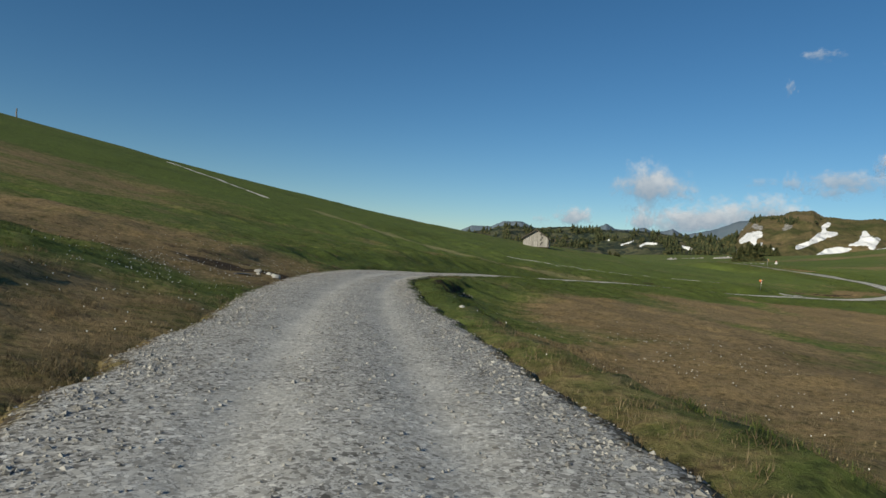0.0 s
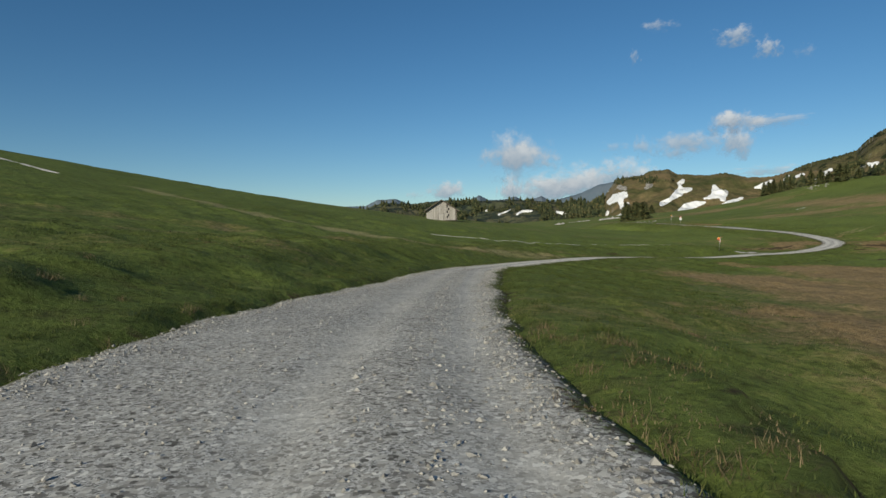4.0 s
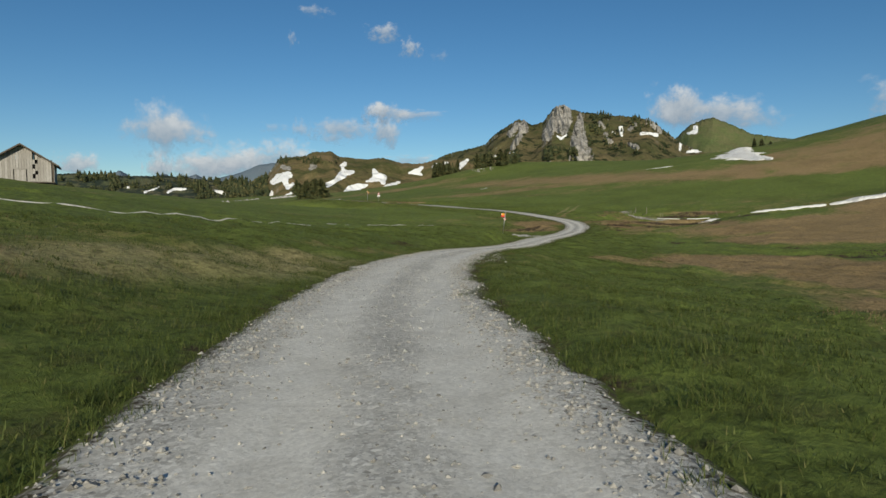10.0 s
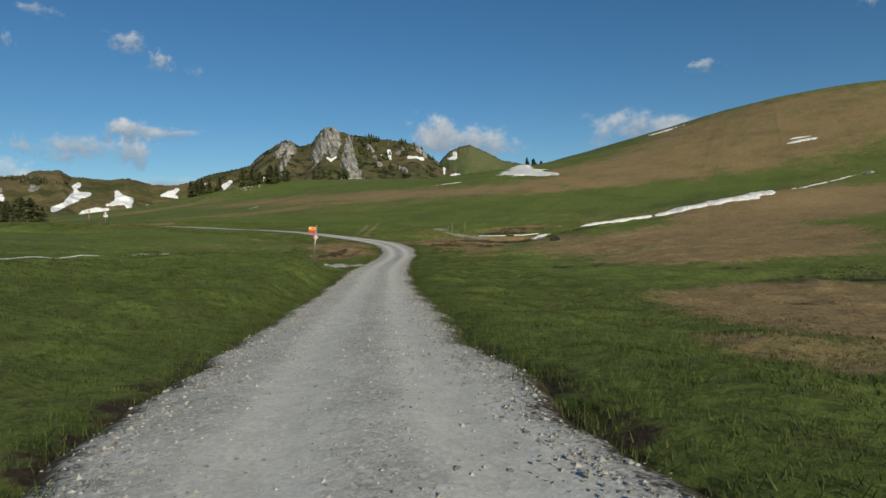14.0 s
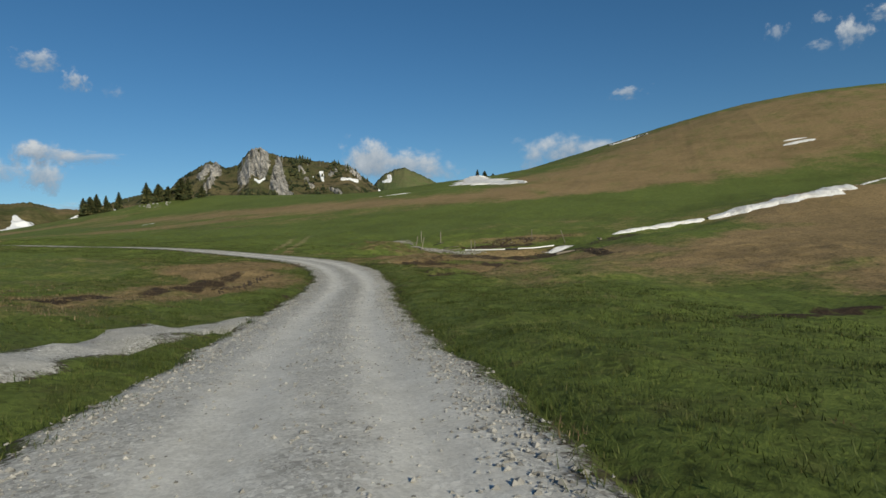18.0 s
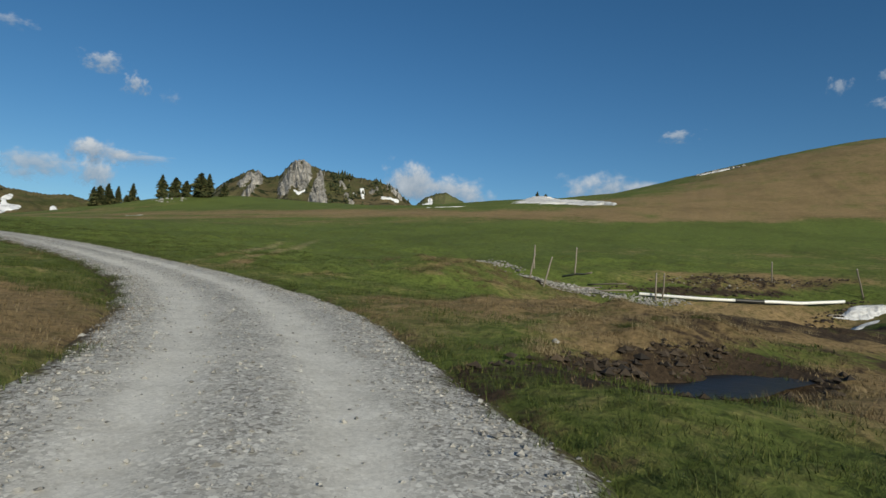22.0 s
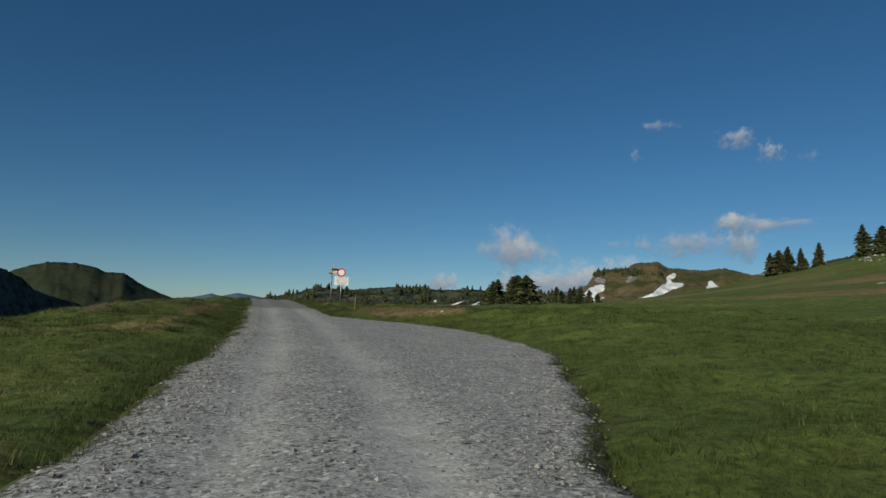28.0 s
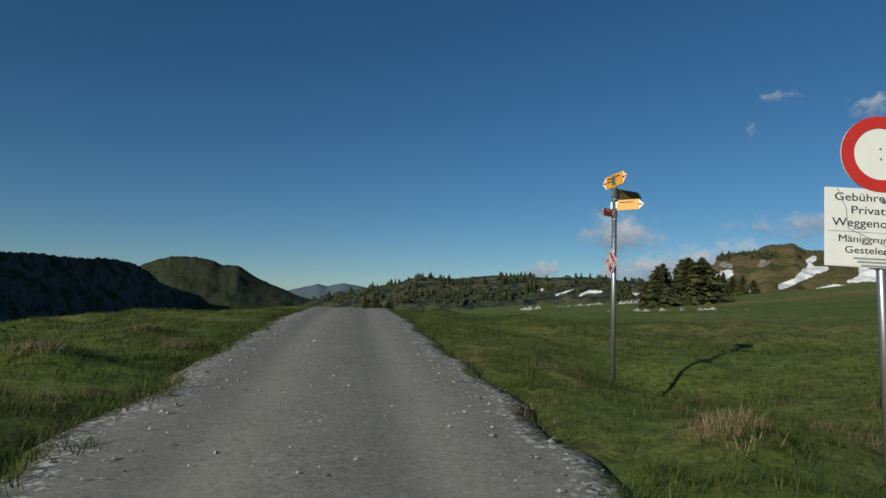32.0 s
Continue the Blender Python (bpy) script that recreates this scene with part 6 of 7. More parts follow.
def route_diamond(parent, z, face_az, size):
    """A cycle-route plate on its point: red with a white border and a plain white emblem of two rings."""
    base = Matrix.Translation((0, 0, z)) @ Matrix.Rotation(radians(180 - face_az), 4, "Z")
    push = Matrix.Translation((0, -0.045, 0))
    sq = [(0, -size), (size, 0), (0, size), (-size, 0)]
    ob = part("route_plate", prism(sq, 0.006, (0, 0, 0), base @ push), WHITE, parent, "white-edged red route plate")
    for k, (f, m) in enumerate(((0.94, MAROON), (0.86, WHITE), (0.78, MAROON))):
        part("border", prism([(x * f, y * f) for x, y in sq], 0.003, (0, 0, 0), base @ Matrix.Translation((0, -0.049 - 0.003 * k, 0))), m, ob)
    front = base @ Matrix.Translation((0, -0.059, 0))
    for x in (-0.36, 0.36):
        ring = disc(size * 0.22, 0.003, (0, 0, 0), 20, size * 0.14)
        ring.transform(front @ Matrix.Translation((x * size, 0, -0.16 * size)))
        part("emblem_ring", ring, WHITE, ob)
    for x, z2, w, t, lean in ((-0.05, 0.12, 0.55, 0.10, 25), (0.12, 0.10, 0.5, 0.09, -40), (-0.12, 0.36, 0.36, 0.16, 70)):
        part("emblem_bar", box(w * size, 0.003, t * size, (0, 0, 0), 0, front @ Matrix.Translation((x * size, 0, z2 * size)) @ Matrix.Rotation(radians(lean), 4, "Y")), WHITE, ob)


def clamp_rings(parent, zs):
    for z in zs:
        part("clamp", tube(0.042, 0.042, 0.025, 14, (0, 0, z)), STEEL, parent)
        part("clamp_bolt", box(0.03, 0.05, 0.018, (0, -0.045, z + 0.012), 0.003), STEEL, parent)


def guidepost_meadow():
    lean = Matrix.Rotation(radians(7.0), 4, Vector((0.93, 0.37, 0)))
    ob = thing("hiking_guidepost", Matrix.Translation((64.3, 124.0, ground_at(64.3, 124.0) - 0.05)) @ lean, "leaning steel guidepost with yellow and red finger boards", "signpost")
    part("pole", tube(0.032, 0.032, 2.42, 16), STEEL, ob)
    part("pole_cap", tube(0.034, 0.02, 0.02, 16, (0, 0, 2.42)), STEEL, ob)
    arm(ob, "finger_board", 2.34, 65, 0.62, 0.2, OCHRE, OCHRE, 0, tipped=False, label="brown finger board")
    arm(ob, "finger_board", 2.20, 302, 0.46, 0.19, YELLOW, YELLOW, 3, label="yellow finger board with a white and red tip")
    arm(ob, "finger_board", 2.0, 302, 0.45, 0.18, RED, RED, 0, tipped=False, label="plain red finger board")
    route_diamond(ob, 1.68, 216, 0.17)
    clamp_rings(ob, (1.50, 1.85))


def guidepost_crest():
    gz = ground_at(121.95, 231.1)
    ob = thing("hiking_guidepost", Matrix.Translation((121.95, 231.1, gz - 0.05)) @ Matrix.Rotation(radians(0.6), 4, "Y"), "tall steel guidepost with yellow finger boards and a cycle plate", "signpost")
    part("pole", tube(0.038, 0.038, 3.08, 16), STEEL, ob)
    arm(ob, "finger_board", 3.19, 164, 0.66, 0.20, YELLOW, YELLOW, 2, True, label="yellow board pointed at both ends", tilt=3)
    # The dark ochre paints the shaded back of this board.
    arm(ob, "finger_board", 2.98, 62, 0.55, 0.16, OCHRE, OCHRE, 0, tipped=False, label="finger board in dark ochre for its shaded back")
    arm(ob, "finger_board", 2.79, 125, 0.42, 0.16, YELLOW, YELLOW, 1, label="short yellow finger board with a white tip")
    arm(ob, "finger_board", 2.66, 232, 0.30, 0.12, MAROON, MAROON, 1, label="small red route board")
    route_diamond(ob, 1.90, 262, 0.21)
    clamp_rings(ob, (2.55, 2.87, 3.05, 2.3, 2.12))
    return ob


def road_sign():
    x, y = 122.55, 226.3
    gz = ground_at(x, y)
    top = 3.28 - gz
    ob = thing("no_entry_sign", pose(x, y, gz - 0.05, 0, 0, -3), "round red and white driving ban sign above a lettered plate", "road sign")
    part("pole", tube(0.032, 0.032, top + 0.2, 16), STEEL, ob)
    part("disc", disc(0.30, 0.012, (0, -0.045, top + 0.05)), WHITE, ob, "white round sign face")
    part("red_ring", disc(0.30, 0.006, (0, -0.054, top + 0.05), 48, 0.205), RED, ob, "red ring")
    for dz in (-0.04, 0.04):
        part("bolt", disc(0.008, 0.006, (0, -0.054, top + 0.05 + dz), 10), STEEL, ob)
    tilt = Matrix.Rotation(radians(2.0), 4, "Y")
    pz = top - 0.535
    plate = part("plate", box(0.95, 0.008, 0.61, (0.03, -0.046, pz), 0.003, tilt), WHITE, ob, "white plate lettered in black, cracked and faded")
    for text, size, dz, wide in (("Gebührenpflichtige", 0.088, 0.205, 0.82), ("Privatstrasse", 0.088, 0.105, 0.57), ("Weggenossenschaft", 0.092, 0.005, 0.86), ("Mäniggrund-Mänigen", 0.076, -0.115, 0.76), ("Gestelen-Seeberg", 0.076, -0.20, 0.67)):
        m = Matrix.Translation((0.04, -0.0525, pz)) @ tilt @ Matrix.Translation((0, 0, dz))
        letters(text, size, m.translation, tilt @ FACE, BLACK, plate, wide=wide)
    for k, w in enumerate((0.52, 0.46, 0.40)):
        part("small_print", box(w, 0.002, 0.014, (0, 0, 0), 0, Matrix.Translation((0.03, -0.0515, pz)) @ tilt @ Matrix.Translation((0, 0, -0.238 - 0.027 * k))), GREYINK, plate)
    part("rule", box(0.90, 0.002, 0.004, (0, 0, 0), 0, Matrix.Translation((0.03, -0.0515, pz)) @ tilt @ Matrix.Translation((0, 0, -0.035))), GREYINK, plate)
    for x0, z0, x1, z1 in ((-0.36, 0.31, -0.30, 0.16), (-0.30, 0.16, -0.29, 0.0), (-0.29, 0.0, 0.05, -0.16), (0.05, -0.16, 0.16, -0.3)):
        ln, an = math.hypot(x1 - x0, z1 - z0), math.atan2(z1 - z0, x1 - x0)
        part("crack", box(ln, 0.002, 0.006, (0, 0, 0), 0, Matrix.Translation((0.02 + (x0 + x1) / 2, -0.0535, pz + (z0 + z1) / 2)) @ Matrix.Rotation(-an, 4, "Y")), GREYINK, plate)
    clamp_rings(ob, (pz + 0.2, pz - 0.2))


def post(x, y, h, r, lean_x, lean_y, label, seed):
    ob = thing("fence_post", pose(x, y, ground_at(x, y) - 0.12, lean_x, lean_y, 0), label, "post", "old fence posts")
    part("stake", tube(r, r * 0.85, h + 0.12, 9, wobble=r * 0.3, rings=5, seed=seed), POSTWOOD, ob)
    part("weathered_top", tube(r * 0.9, r * 0.35, 0.05, 9, (0, 0, h + 0.12), wobble=0.004, seed=seed + 9), GREYWOOD, ob)
    return ob


guidepost_meadow()
guidepost_crest()
road_sign()
post(123.5, 225.65, 1.25, 0.035, 1.5, 3.0, "thin wooden marker stake beside the driving ban sign", 1)
FENCE = [(130.6, 147.2, 1.2, 9, 5), (129.9, 146.3, 1.5, 12, 7), (134.0, 147.9, 1.3, 0, 1), (134.6, 145.7, 1.45, 2, -1), (132.3, 141.2, 1.3, 0, 1), (132.6, 140.9, 1.25, 3, -2), (138.6, 135.6, 1.1, 0, 2), (137.5, 131.5, 1.5, -14, -14)]
for _n, (_x, _y, _h, _lx, _ly) in enumerate(FENCE):
    post(_x, _y, _h, 0.045, _lx, _ly, "weathered grey fence post standing askew by the stream", 20 + _n)
# two far posts on the western crest
for _x, _y in ((-101, 143), (-106, 140)):
    post(_x, _y, 2.2, 0.16, 1, 0, "lone stout post on the skyline of the grassy hill", int(_y))


def pole_lying(x, y, length, r, az, label, seed, rise=4):
    z = ground_at(x, y) + r
    ob = thing("fallen_pole", pose(x, y, z, 0, 0, 90 - az), label, "log", "fallen fence poles")
    part("pole", tube(r, r * 0.7, length, 9, (0, 0, 0), Matrix.Rotation(radians(90 - rise), 4, "Y"), wobble=r * 0.4, rings=5, seed=seed), POSTWOOD, ob)


for _n, (_x, _y, _l, _r, _az) in enumerate([(133.4, 146.1, 2.7, 0.055, 226), (131.6, 143.8, 1.6, 0.05, 165), (132.6, 144.6, 2.2, 0.045, 200), (131.2, 145.0, 1.8, 0.05, 128), (134.0, 133.6, 2.0, 0.06, 130), (127.2, 130.8, 3.4, 0.12, 112), (138.2, 127.6, 2.4, 0.12, 70)]):
    pole_lying(_x, _y, _l, _r, _az, "grey fallen fence pole lying across the stream bed", 40 + _n)

# ---------------------------------------------------------------- stones


def stone_mesh(seed, flat=0.65):
    bm = bmesh.new()
    bmesh.ops.create_icosphere(bm, subdivisions=2, radius=1.0)
    rnd = random.Random(seed)
    cuts = [(Vector((rnd.uniform(-1, 1), rnd.uniform(-1, 1), rnd.uniform(-0.6, 1))).normalized(), rnd.uniform(0.55, 0.85)) for _ in range(7)]
    for v in bm.verts:
        for n, d in cuts:
            over = v.co.dot(n) - d
            if over > 0:
                v.co -= n * over * 0.92
        v.co = Vector((v.co.x * 1.15, v.co.y * 0.9, v.co.z * flat)) * (1 + 0.10 * noise.noise(v.co * 2.3 + Vector((seed, 0, 0))))
    me = bpy.data.meshes.new("stone")
    bm.to_mesh(me)
    bm.free()
    me.materials.append(BOULDER)
    return me


STONES = [stone_mesh(s) for s in range(5)]
_n = 0
for _x, _y, _r in [(0.9, 8.2, 0.07), (-6.2, 23.2, 0.20), (-6.7, 23.9, 0.16), (-5.9, 23.9, 0.13), (-6.4, 23.6, 0.15), (-7.2, 24.2, 0.14), (-5.6, 23.4, 0.10), (-6.9, 23.2, 0.09), (36.2, 97.3, 0.06), (35.7, 97.6, 0.05), (35.2, 97.0, 0.05), (29.6, 92.6, 0.05), (126.9, 211.6, 0.09), (125.8, 211.3, 0.05), (0.6, 16.0, 0.07), (1.0, 17.2, 0.08), (1.4, 21.0, 0.06), (110.6, 141.2, 0.10), (104.4, 137.4, 0.07), (4.3, 60.2, 0.10), (113.2, 155.2, 0.10)]:
    _o = new("stone", STONES[_n % 5])
    _o.matrix_world = pose(_x, _y, ground_at(_x, _y) + 0.02, 0, 0, _n * 77) @ Matrix.Diagonal((_r, _r, _r, 1))
    tagged(_o, "pale limestone lying in the turf beside the track", "stone", "roadside stones")
    _n += 1


def chips(name, xs, ys, zs, sizes, label, seed, mat=None):
    """Many small angular stones in one mesh."""
    rng = np.random.default_rng(seed)
    n = len(xs)
    base = np.array([(1, 0, 0), (0, 1, 0), (-1, 0, 0), (0, -1, 0), (0, 0, 0.8), (0, 0, -0.6)], float)
    tri = np.array([(0, 1, 4), (1, 2, 4), (2, 3, 4), (3, 0, 4), (1, 0, 5), (2, 1, 5), (3, 2, 5), (0, 3, 5)])
    v = base[None] * rng.uniform(0.55, 1.25, (n, 6, 3)) + rng.uniform(-0.22, 0.22, (n, 6, 3))
    a = rng.uniform(0, 2 * np.pi, n)
    c, s = np.cos(a)[:, None], np.sin(a)[:, None]
    x, y, z = v[..., 0] * c - v[..., 1] * s, v[..., 0] * s + v[..., 1] * c, v[..., 2]
    k = np.asarray(sizes)[:, None]
    v = np.stack([x * k + np.asarray(xs)[:, None], y * k + np.asarray(ys)[:, None], z * k * 0.75 + np.asarray(zs)[:, None]], -1)
    f = tri[None] + 6 * np.arange(n)[:, None, None]
    me = mesh_of(name, v.reshape(-1, 3), f.reshape(-1, 3), mat or PEBBLE, False)
    return tagged(new(name, me), label, "gravel", kind="stuff")


def road_chips():
    rng = np.random.default_rng(7)
    n = 150000
    i = rng.integers(40, len(ROAD) - 90, n)
    u = rng.uniform(-1, 1, n)
    w = half_width(ROAD_S[i], np.sign(u))
    off = u * w
    edge = rng.random(n) < 0.45
    off = np.where(edge, np.sign(u) * (w + rng.normal(-0.15, 0.22, n)), off)
    over = np.abs(off) - w
    rut = np.exp(-((np.abs(off) - 0.78) / 0.34) ** 2)
    keep = (rng.random(n) > 0.72 * rut) & (over < 0.42) & ((ROAD[i, 1] < 219.5) | (rng.random(n) < 0.2))
    i, off, over, rut = i[keep], off[keep], over[keep], rut[keep]
    slide = rng.uniform(-0.24, 0.24, len(i))
    x, y = ROAD[i, 0] + ROAD_RIGHT[i, 0] * off + _along[i, 0] * slide, ROAD[i, 1] + ROAD_RIGHT[i, 1] * off + _along[i, 1] * slide
    z = bed_height(i, off, over) + 0.004
    heap = (np.abs(over) < 0.35) & (rng.random(len(x)) < 0.4)
    size = np.where(heap, 1.35, 0.9) * rng.gamma(2.4, 0.0050, len(x)) + 0.005
    chips("road_gravel", x, y, z, np.minimum(size, 0.042), "loose angular limestone chips over the track", 8)


def spill(cx, cy, a, b, turn, n, lo, hi, label, seed, mat=None):
    rng = np.random.default_rng(seed)
    t, r = rng.uniform(0, 2 * np.pi, n), np.sqrt(rng.random(n))
    c, s = math.cos(radians(turn)), math.sin(radians(turn))
    u, v = a * r * np.cos(t), b * r * np.sin(t)
    x, y = cx + c * u - s * v, cy + s * u + c * v
    chips("stone_spill", x, y, height(x, y) + 0.02, rng.uniform(lo, hi, n) * (1.3 - r * 0.6), label, seed, mat)


road_chips()
spill(34.2, 97.5, 1.6, 0.45, 38, 260, 0.010, 0.035, "spilled pale stones at the edge of the track", 61)
spill(31.0, 94.7, 3.2, 0.6, 43, 420, 0.008, 0.032, "rubble of stones and earth along the track's shoulder", 70, RUBBLE)
spill(124.4, 201.0, 2.4, 8.5, 0, 3600, 0.008, 0.030, "loose stones strewn over the lay-by", 62)
spill(133.4, 150.0, 3.2, 1.3, 38, 240, 0.03, 0.15, "grey rubble on the bank below the mound", 63, RUBBLE)
spill(131.0, 144.9, 0.9, 2.6, 5, 240, 0.03, 0.15, "grey rubble in the stream bed by the fence", 64, RUBBLE)
spill(131.6, 141.6, 1.1, 1.8, 20, 120, 0.03, 0.12, "grey rubble in the stream bed below the pipe", 71, RUBBLE)
spill(137.5, 138.0, 1.2, 5.0, 23, 60, 0.03, 0.10, "dark clods and stones on the eroded bank", 72, RUBBLE)
spill(99.2, 136.7, 3.4, 0.45, 32, 200, 0.010, 0.035, "stones shed from the track's shoulder", 65)
spill(1.1, 31.8, 0.5, 3.0, -10, 60, 0.012, 0.05, "stones pushed onto the verge", 67)
spill(148, 296, 14, 4, -15, 24, 0.25, 0.8, "pale limestone blocks scattered on a grassy rise", 68)
spill(185.5, 404, 10, 3.5, 20, 80, 0.5, 1.9, "pale limestone outcrop breaking through the turf of the brow", 69, BOULDER)
spill(151.5, 407, 3.2, 2.0, 10, 26, 0.6, 1.8, "pale limestone hump on the brow of the pasture", 78, BOULDER)
spill(168, 414, 7, 3, -10, 30, 0.3, 1.1, "low limestone blocks along the brow of the pasture", 79, BOULDER)

for _x, _y, _a, _b, _turn, _n in [(104, 132.9, 6, 0.8, 2, 300), (113.5, 132.8, 4, 1.0, 8, 200), (124, 126.3, 8, 0.8, 17, 260), (138.6, 136.5, 6.0, 1.2, -64, 260), (134.8, 139.2, 5.0, 0.9, -66, 180), (110.6, 139.9, 4.0, 0.5, -22, 150), (110.4, 137.7, 3.6, 0.4, -22, 90), (87, 92.5, 2.6, 4.2, 20, 240), (92.5, 140.8, 5, 0.5, 20, 120), (134, 133.4, 4, 0.6, -30, 120)]:
    spill(_x, _y, _a, _b, _turn, _n, 0.03, 0.15, "dark clods of peaty earth on an eroded bank", int(_x * 7), CLOD)
spill(131.2, 145.4, 0.7, 2.6, 8, 420, 0.03, 0.13, "pale limestone rubble washed down beside the fence", 76, BOULDER)
spill(132.0, 141.8, 0.8, 2.4, 12, 320, 0.03, 0.11, "pale limestone rubble along the pipe", 77, BOULDER)
spill(209, 75.5, 2.2, 1.2, -30, 16, 0.3, 0.9, "dark pile of boulders on the brown slope", 75, RUBBLE)
spill(354, 136, 2.0, 9.0, 0, 70, 0.4, 1.5, "dark weathered outcrop along the hill's crest", 73, RUBBLE)
spill(264, 320, 6.0, 8.0, 0, 24, 0.3, 0.9, "pale limestone blocks below the spruces on the brow", 74, BOULDER)

# ---------------------------------------------------------------- grass, flowers, tussocks


def blades(name, n, seed, want_dry, lo, hi, label, mat, reach=11.0):
    """Grass along the verges, thicker near the track, each blade a bent sliver."""
    rng = np.random.default_rng(seed)
    i = rng.integers(30, len(ROAD) - 80, n)
    side = rng.choice([-1, 1], n)
    gap = reach * rng.random(n) ** 1.7 - 0.05
    s = ROAD_S[i]
    off = side * (half_width(s, side) + gap)
    x = ROAD[i, 0] + ROAD_RIGHT[i, 0] * off + _along[i, 0] * rng.uniform(-0.25, 0.25, n)
    y = ROAD[i, 1] + ROAD_RIGHT[i, 1] * off + _along[i, 1] * rng.uniform(-0.25, 0.25, n)
    clear = gap + 0.5 * (fbm(x * 2.6, y * 2.6, 93, 3) - 0.5) > 0.12
    dry = dryness(x, y) + (fbm(x * 0.16, y * 0.16, 9) - 0.5) * 1.1 + (fbm(x * 0.9, y * 0.9, 10, 3) - 0.5)
    tuft = fbm(x * 2.1, y * 2.1, 91, 3)
    keep = clear & ((dry > 0.45) == want_dry) & (tuft > 0.3 + 0.25 * rng.random(n))
    x, y, tuft, gap, i, off = x[keep], y[keep], tuft[keep], gap[keep], i[keep], off[keep]
    m = len(x)
    z = np.maximum(height(x, y), np.where(gap < 0.5, bed_height(i, off, gap), -99)) - 0.008
    tall = 1.0 + 0.9 * smooth(74, 84, ROAD_S[i]) + 0.5 * smooth(284, 292, ROAD_S[i])
    h = tall * rng.uniform(lo, hi, m) * (0.35 + 1.2 * tuft) * (0.7 + 0.6 * vnoise(x * 0.3, y * 0.3, 95))
    a, lean = rng.uniform(0, 2 * np.pi, m), rng.uniform(0.2, 1.3, m) * h
    w = rng.uniform(0.0025, 0.0055, m) * (1 + gap * 0.16)
    ca, sa = np.cos(a), np.sin(a)
    p = np.stack([np.stack([x - sa * w, y + ca * w, z], -1), np.stack([x + sa * w, y - ca * w, z], -1), np.stack([x + ca * lean, y + sa * lean, z + h], -1)], 1)
    tagged(new(name, mesh_of(name, p.reshape(-1, 3), np.arange(3 * m).reshape(-1, 3), mat, False)), label, "grass", kind="stuff")


blades("meadow_grass", 1500000, 301, False, 0.022, 0.055, "short fresh green grass along the verges", GREEN_BLADES)
blades("dry_grass", 1100000, 302, True, 0.02, 0.05, "matted straw-brown grass along the verges", STRAW_BLADES)


def tussocks(name, spots, seed, label, mat, lo=0.07, hi=0.19, wide=0.09):
    """Coarse tufts standing out of the turf: x, y, spread, count."""
    rng = np.random.default_rng(seed)
    parts = []
    for x, y, spread, count in spots:
        a, r = rng.uniform(0, 2 * np.pi, count), spread * np.sqrt(rng.random(count))
        parts.append(np.stack([x + r * np.cos(a), y + r * np.sin(a)], 1))
    at = np.concatenate(parts)
    tuft = np.repeat(at, 70, 0)
    n = len(tuft)
    bx, by = tuft[:, 0] + rng.normal(0, wide, n), tuft[:, 1] + rng.normal(0, wide, n)
    z = height(bx, by) - 0.01
    h, a = rng.uniform(lo, hi, n), rng.uniform(0, 2 * np.pi, n)
    lean, w = h * rng.uniform(0.3, 1.1, n), rng.uniform(0.002, 0.0042, n)
    ca, sa = np.cos(a), np.sin(a)
    p = np.stack([np.stack([bx - sa * w, by + ca * w, z], -1), np.stack([bx + sa * w, by - ca * w, z], -1), np.stack([bx + ca * lean + sa * w * 0.3, by + sa * lean - ca * w * 0.3, z + h * 0.8], -1)], 1)
    f = np.arange(3 * n).reshape(-1, 3)
    tagged(new(name, mesh_of(name, p.reshape(-1, 3), f, mat, False)), label, "grass", kind="stuff")


tussocks("dry_tussocks", [(128, 151, 4, 50), (126, 147, 4, 40), (109, 136, 3, 30), (116.9, 207, 0.7, 16), (116.3, 211.5, 0.8, 18), (115.6, 216, 0.9, 16), (115.4, 219.5, 0.8, 14), (125.2, 219, 2.6, 70), (125.8, 224, 2.0, 30), (125, 213, 2.2, 24), (92, 137, 6, 40), (115.8, 190, 2.5, 20), (60, 98, 10, 60), (24, 66, 6, 30), (-7, 40, 4, 20), (124, 229, 3, 24)], 311, "straw-coloured tussocks standing out of the turf", STRAW_BLADES)
tussocks("straw_mound_tufts", [(131.6, 155.9, 0.8, 5), (125.5, 150.9, 0.8, 6), (128.8, 151.3, 1.4, 16), (126.9, 148.9, 1.2, 10), (129.6, 149.0, 1.2, 14), (131.4, 152.6, 1.5, 16), (129.5, 145.2, 1.0, 10), (128.6, 147.2, 0.8, 10), (133.4, 143.2, 0.8, 8), (117.0, 206.6, 0.4, 4), (116.5, 209.4, 0.5, 5), (116.3, 212.5, 0.5, 6), (115.9, 216, 0.5, 5), (115.5, 219, 0.5, 5), (114.5, 224, 0.7, 5), (115.0, 227.5, 0.6, 5), (112, 222, 0.8, 4)], 313, "tall pale straw tufts standing out of the turf", STRAW_BLADES, 0.12, 0.34, 0.16)
tussocks("green_tussocks", [(122.2, 230.6, 1.2, 26), (122.0, 225.5, 1.5, 20), (116.0, 226, 2, 20), (102, 133.5, 2.5, 30), (86, 125, 3, 24), (3, 58, 3, 20), (116.0, 172, 2, 14)], 312, "coarse dark green tufts of grass", GREEN_BLADES)


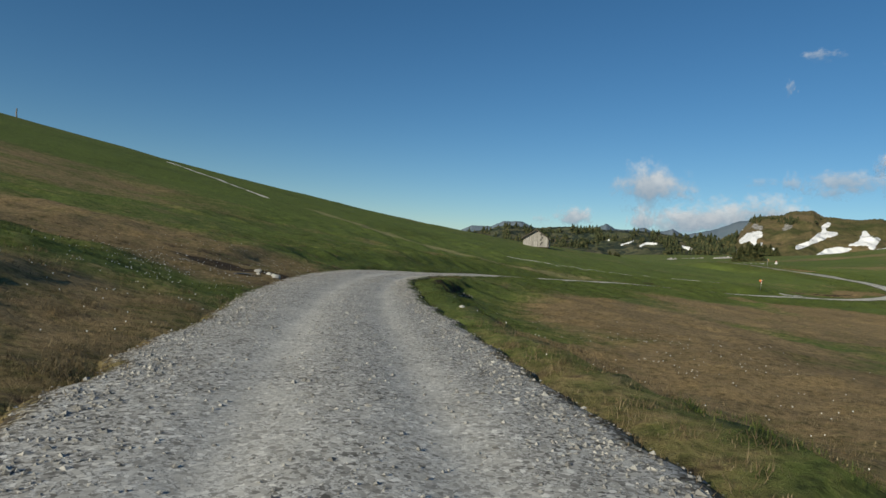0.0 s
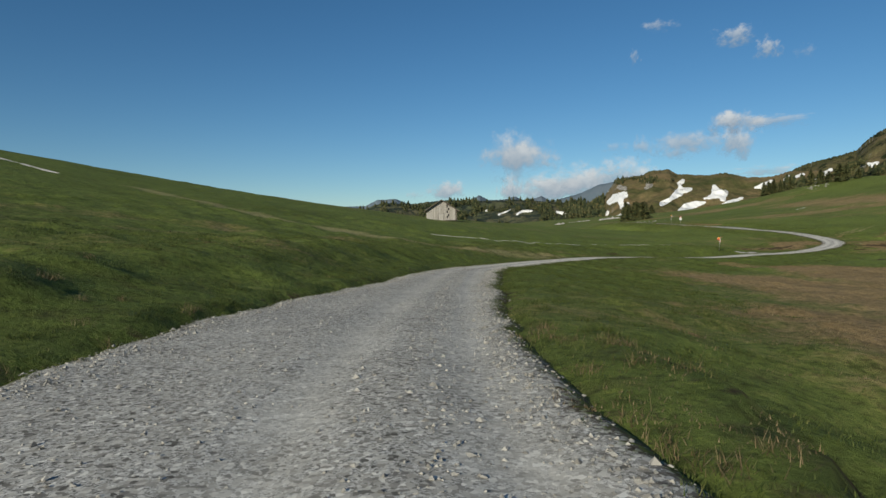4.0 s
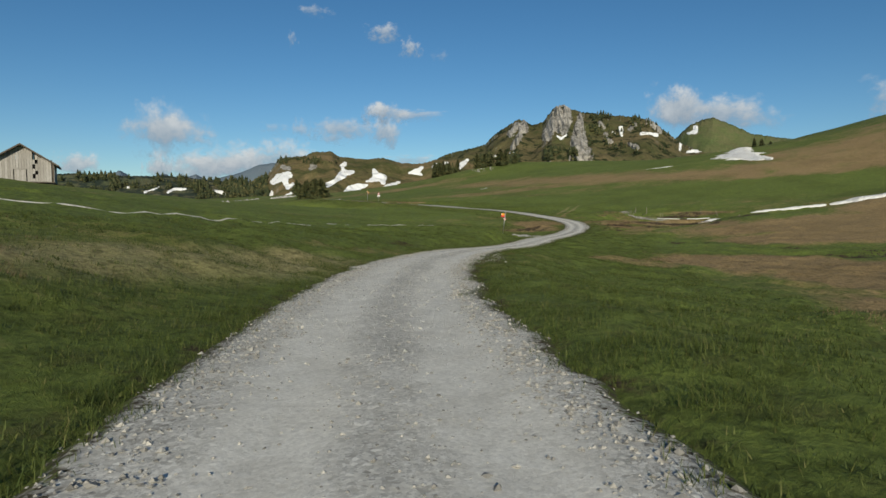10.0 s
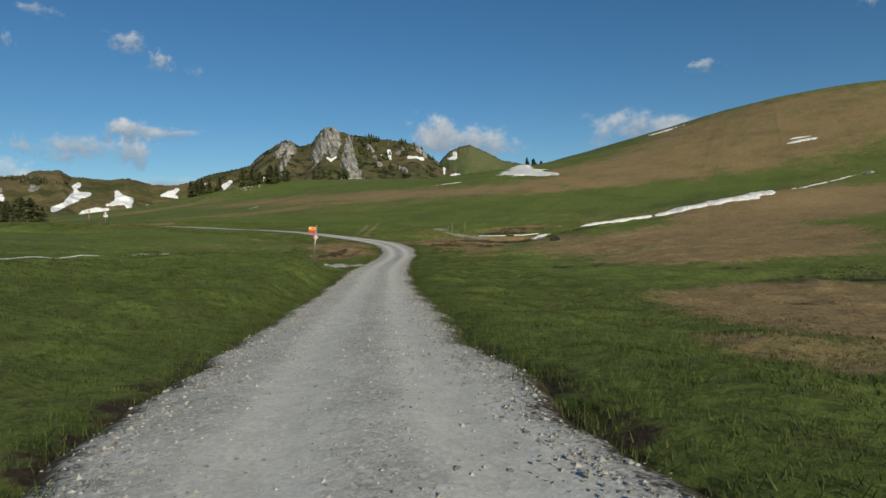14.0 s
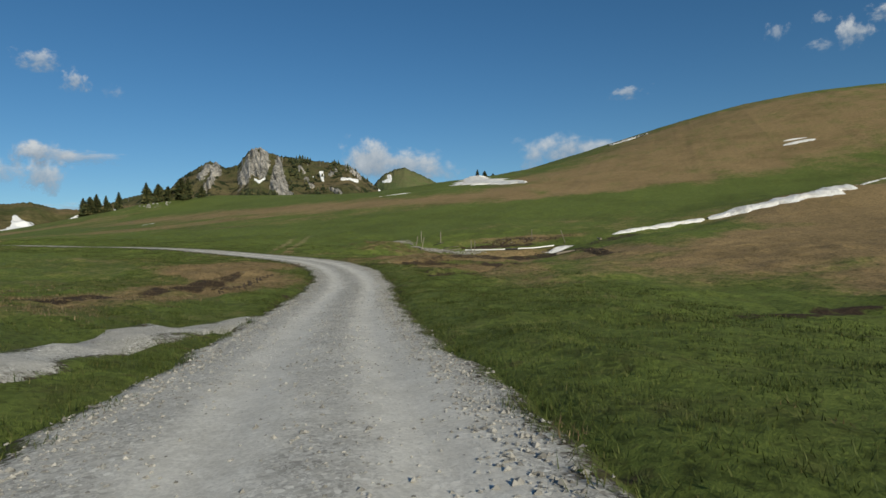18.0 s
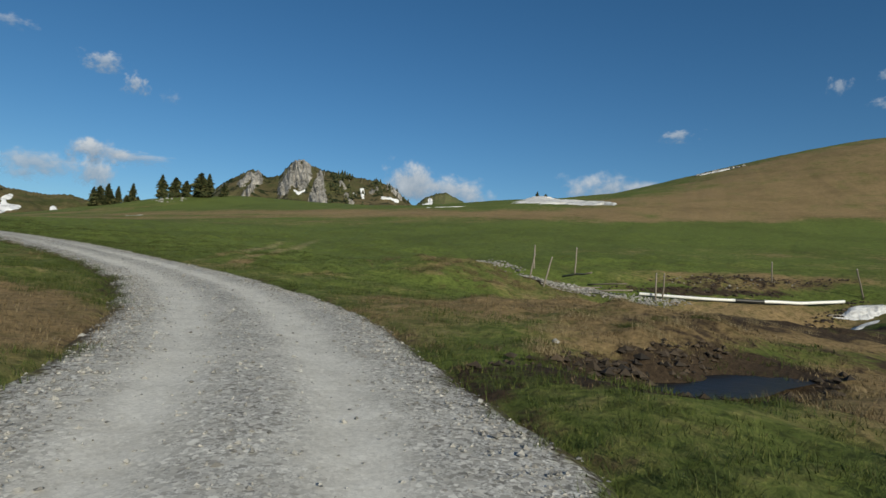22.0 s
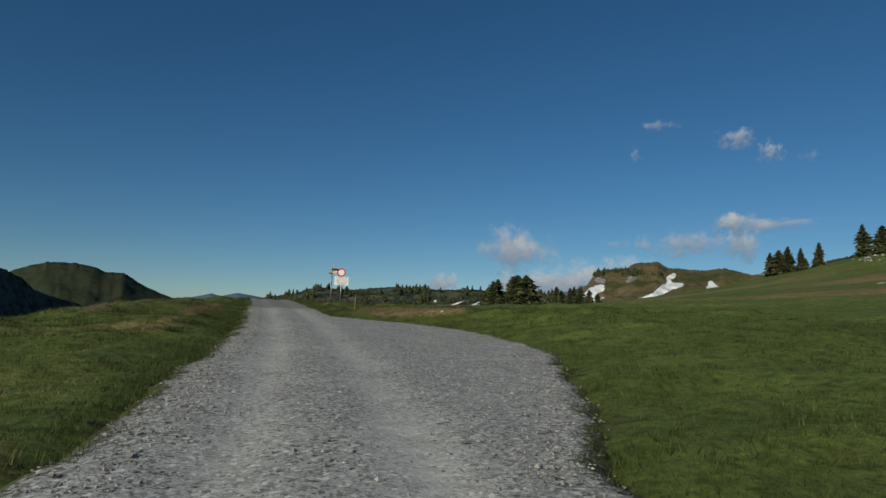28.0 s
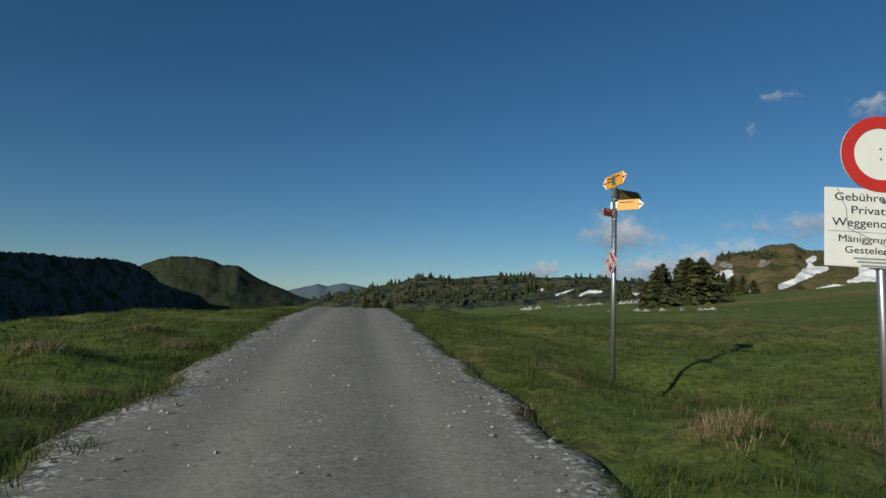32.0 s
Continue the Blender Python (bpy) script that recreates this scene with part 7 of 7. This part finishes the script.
def verge_tufts(name, count, seed, want_dry, label, mat):
    """Uneven tufts strewn along both verges where the turf is green, or where it is dry."""
    rng = np.random.default_rng(seed)
    i, side = rng.integers(40, len(ROAD) - 90, count), rng.choice([-1, 1], count)
    off = side * (half_width(ROAD_S[i], side) + 0.45 + 9.0 * rng.random(count) ** 1.5)
    x, y = ROAD[i, 0] + ROAD_RIGHT[i, 0] * off, ROAD[i, 1] + ROAD_RIGHT[i, 1] * off
    dry = dryness(x, y) + (fbm(x * 0.16, y * 0.16, 9) - 0.5) * 1.1
    keep = ((dry > 0.35) == want_dry) & (fbm(x * 0.45, y * 0.45, 97, 3) > 0.47)
    tussocks(name, [(a, c, 0.12, 1) for a, c in zip(x[keep], y[keep])], seed + 1, label, mat, 0.05, 0.17, 0.12)


tussocks("hummock_tufts", [(118, 134.6, 5, 26), (125, 129.5, 6, 26), (127.5, 141, 4, 26), (129, 146, 3, 20), (112.5, 141.2, 2.5, 16), (104, 130.6, 4, 18)] + [(hx - 0.1, hy, 0.42 * size, 7) for hx, hy, size, _ in HUMMOCKS], 317, "pale straw tussocks on small hummocks", PALE_STRAW, 0.07, 0.20, 0.11)
# Dark tufts set down-sun of each hummock stand for its shadow side.
tussocks("hummock_greens", [(hx + 0.35, hy + 0.35, 0.35, 6) for hx, hy, _, _ in HUMMOCKS], 319, "dark green tufts marking the shadow side of the straw tussocks", GREEN_BLADES, 0.09, 0.2, 0.12)
verge_tufts("green_verge_tufts", 9000, 331, False, "low uneven tufts of green grass along the verges", GREEN_BLADES)
verge_tufts("dry_verge_tufts", 6500, 335, True, "low uneven tufts of dry grass along the verges", STRAW_BLADES)


def flowers(spots, seed):
    """White crocuses, each two small crossed petals on the turf."""
    rng = np.random.default_rng(seed)
    at = np.concatenate([np.stack([x + rng.normal(0, s, n), y + rng.normal(0, s * 1.6, n)], 1) for x, y, s, n in spots])
    d, s2, _ = nearest_road(at[:, 0], at[:, 1])
    at = at[np.abs(d) - half_width(s2, np.sign(d)) > 0.3]
    n = len(at)
    x, y = at[:, 0], at[:, 1]
    z = height(x, y) + rng.uniform(0.02, 0.04, n)
    r, a = rng.uniform(0.008, 0.015, n), rng.uniform(0, 2 * np.pi, n)
    v, f = [], []
    for k in range(n):
        for q in (0, 1.57):
            c, s = math.cos(a[k] + q) * r[k], math.sin(a[k] + q) * r[k]
            m = len(v)
            v += [(x[k], y[k], z[k] - 0.01), (x[k] + c, y[k] + s, z[k] + 0.01), (x[k], y[k], z[k] + 0.018), (x[k] - c, y[k] - s, z[k] + 0.01)]
            f.append((m, m + 1, m + 2, m + 3))
    tagged(new("crocuses", mesh_of("crocuses", v, f, WHITE, False)), "tiny white crocuses dotted over the brown turf", "flowers", kind="stuff")


flowers([(-8.2, 18.5, 1.5, 220), (-8.0, 29.5, 1.6, 110), (-9.5, 24, 2.0, 90), (5, 15, 2.6, 110), (8, 21, 2.5, 70), (-6.5, 11, 1.5, 60)], 321)
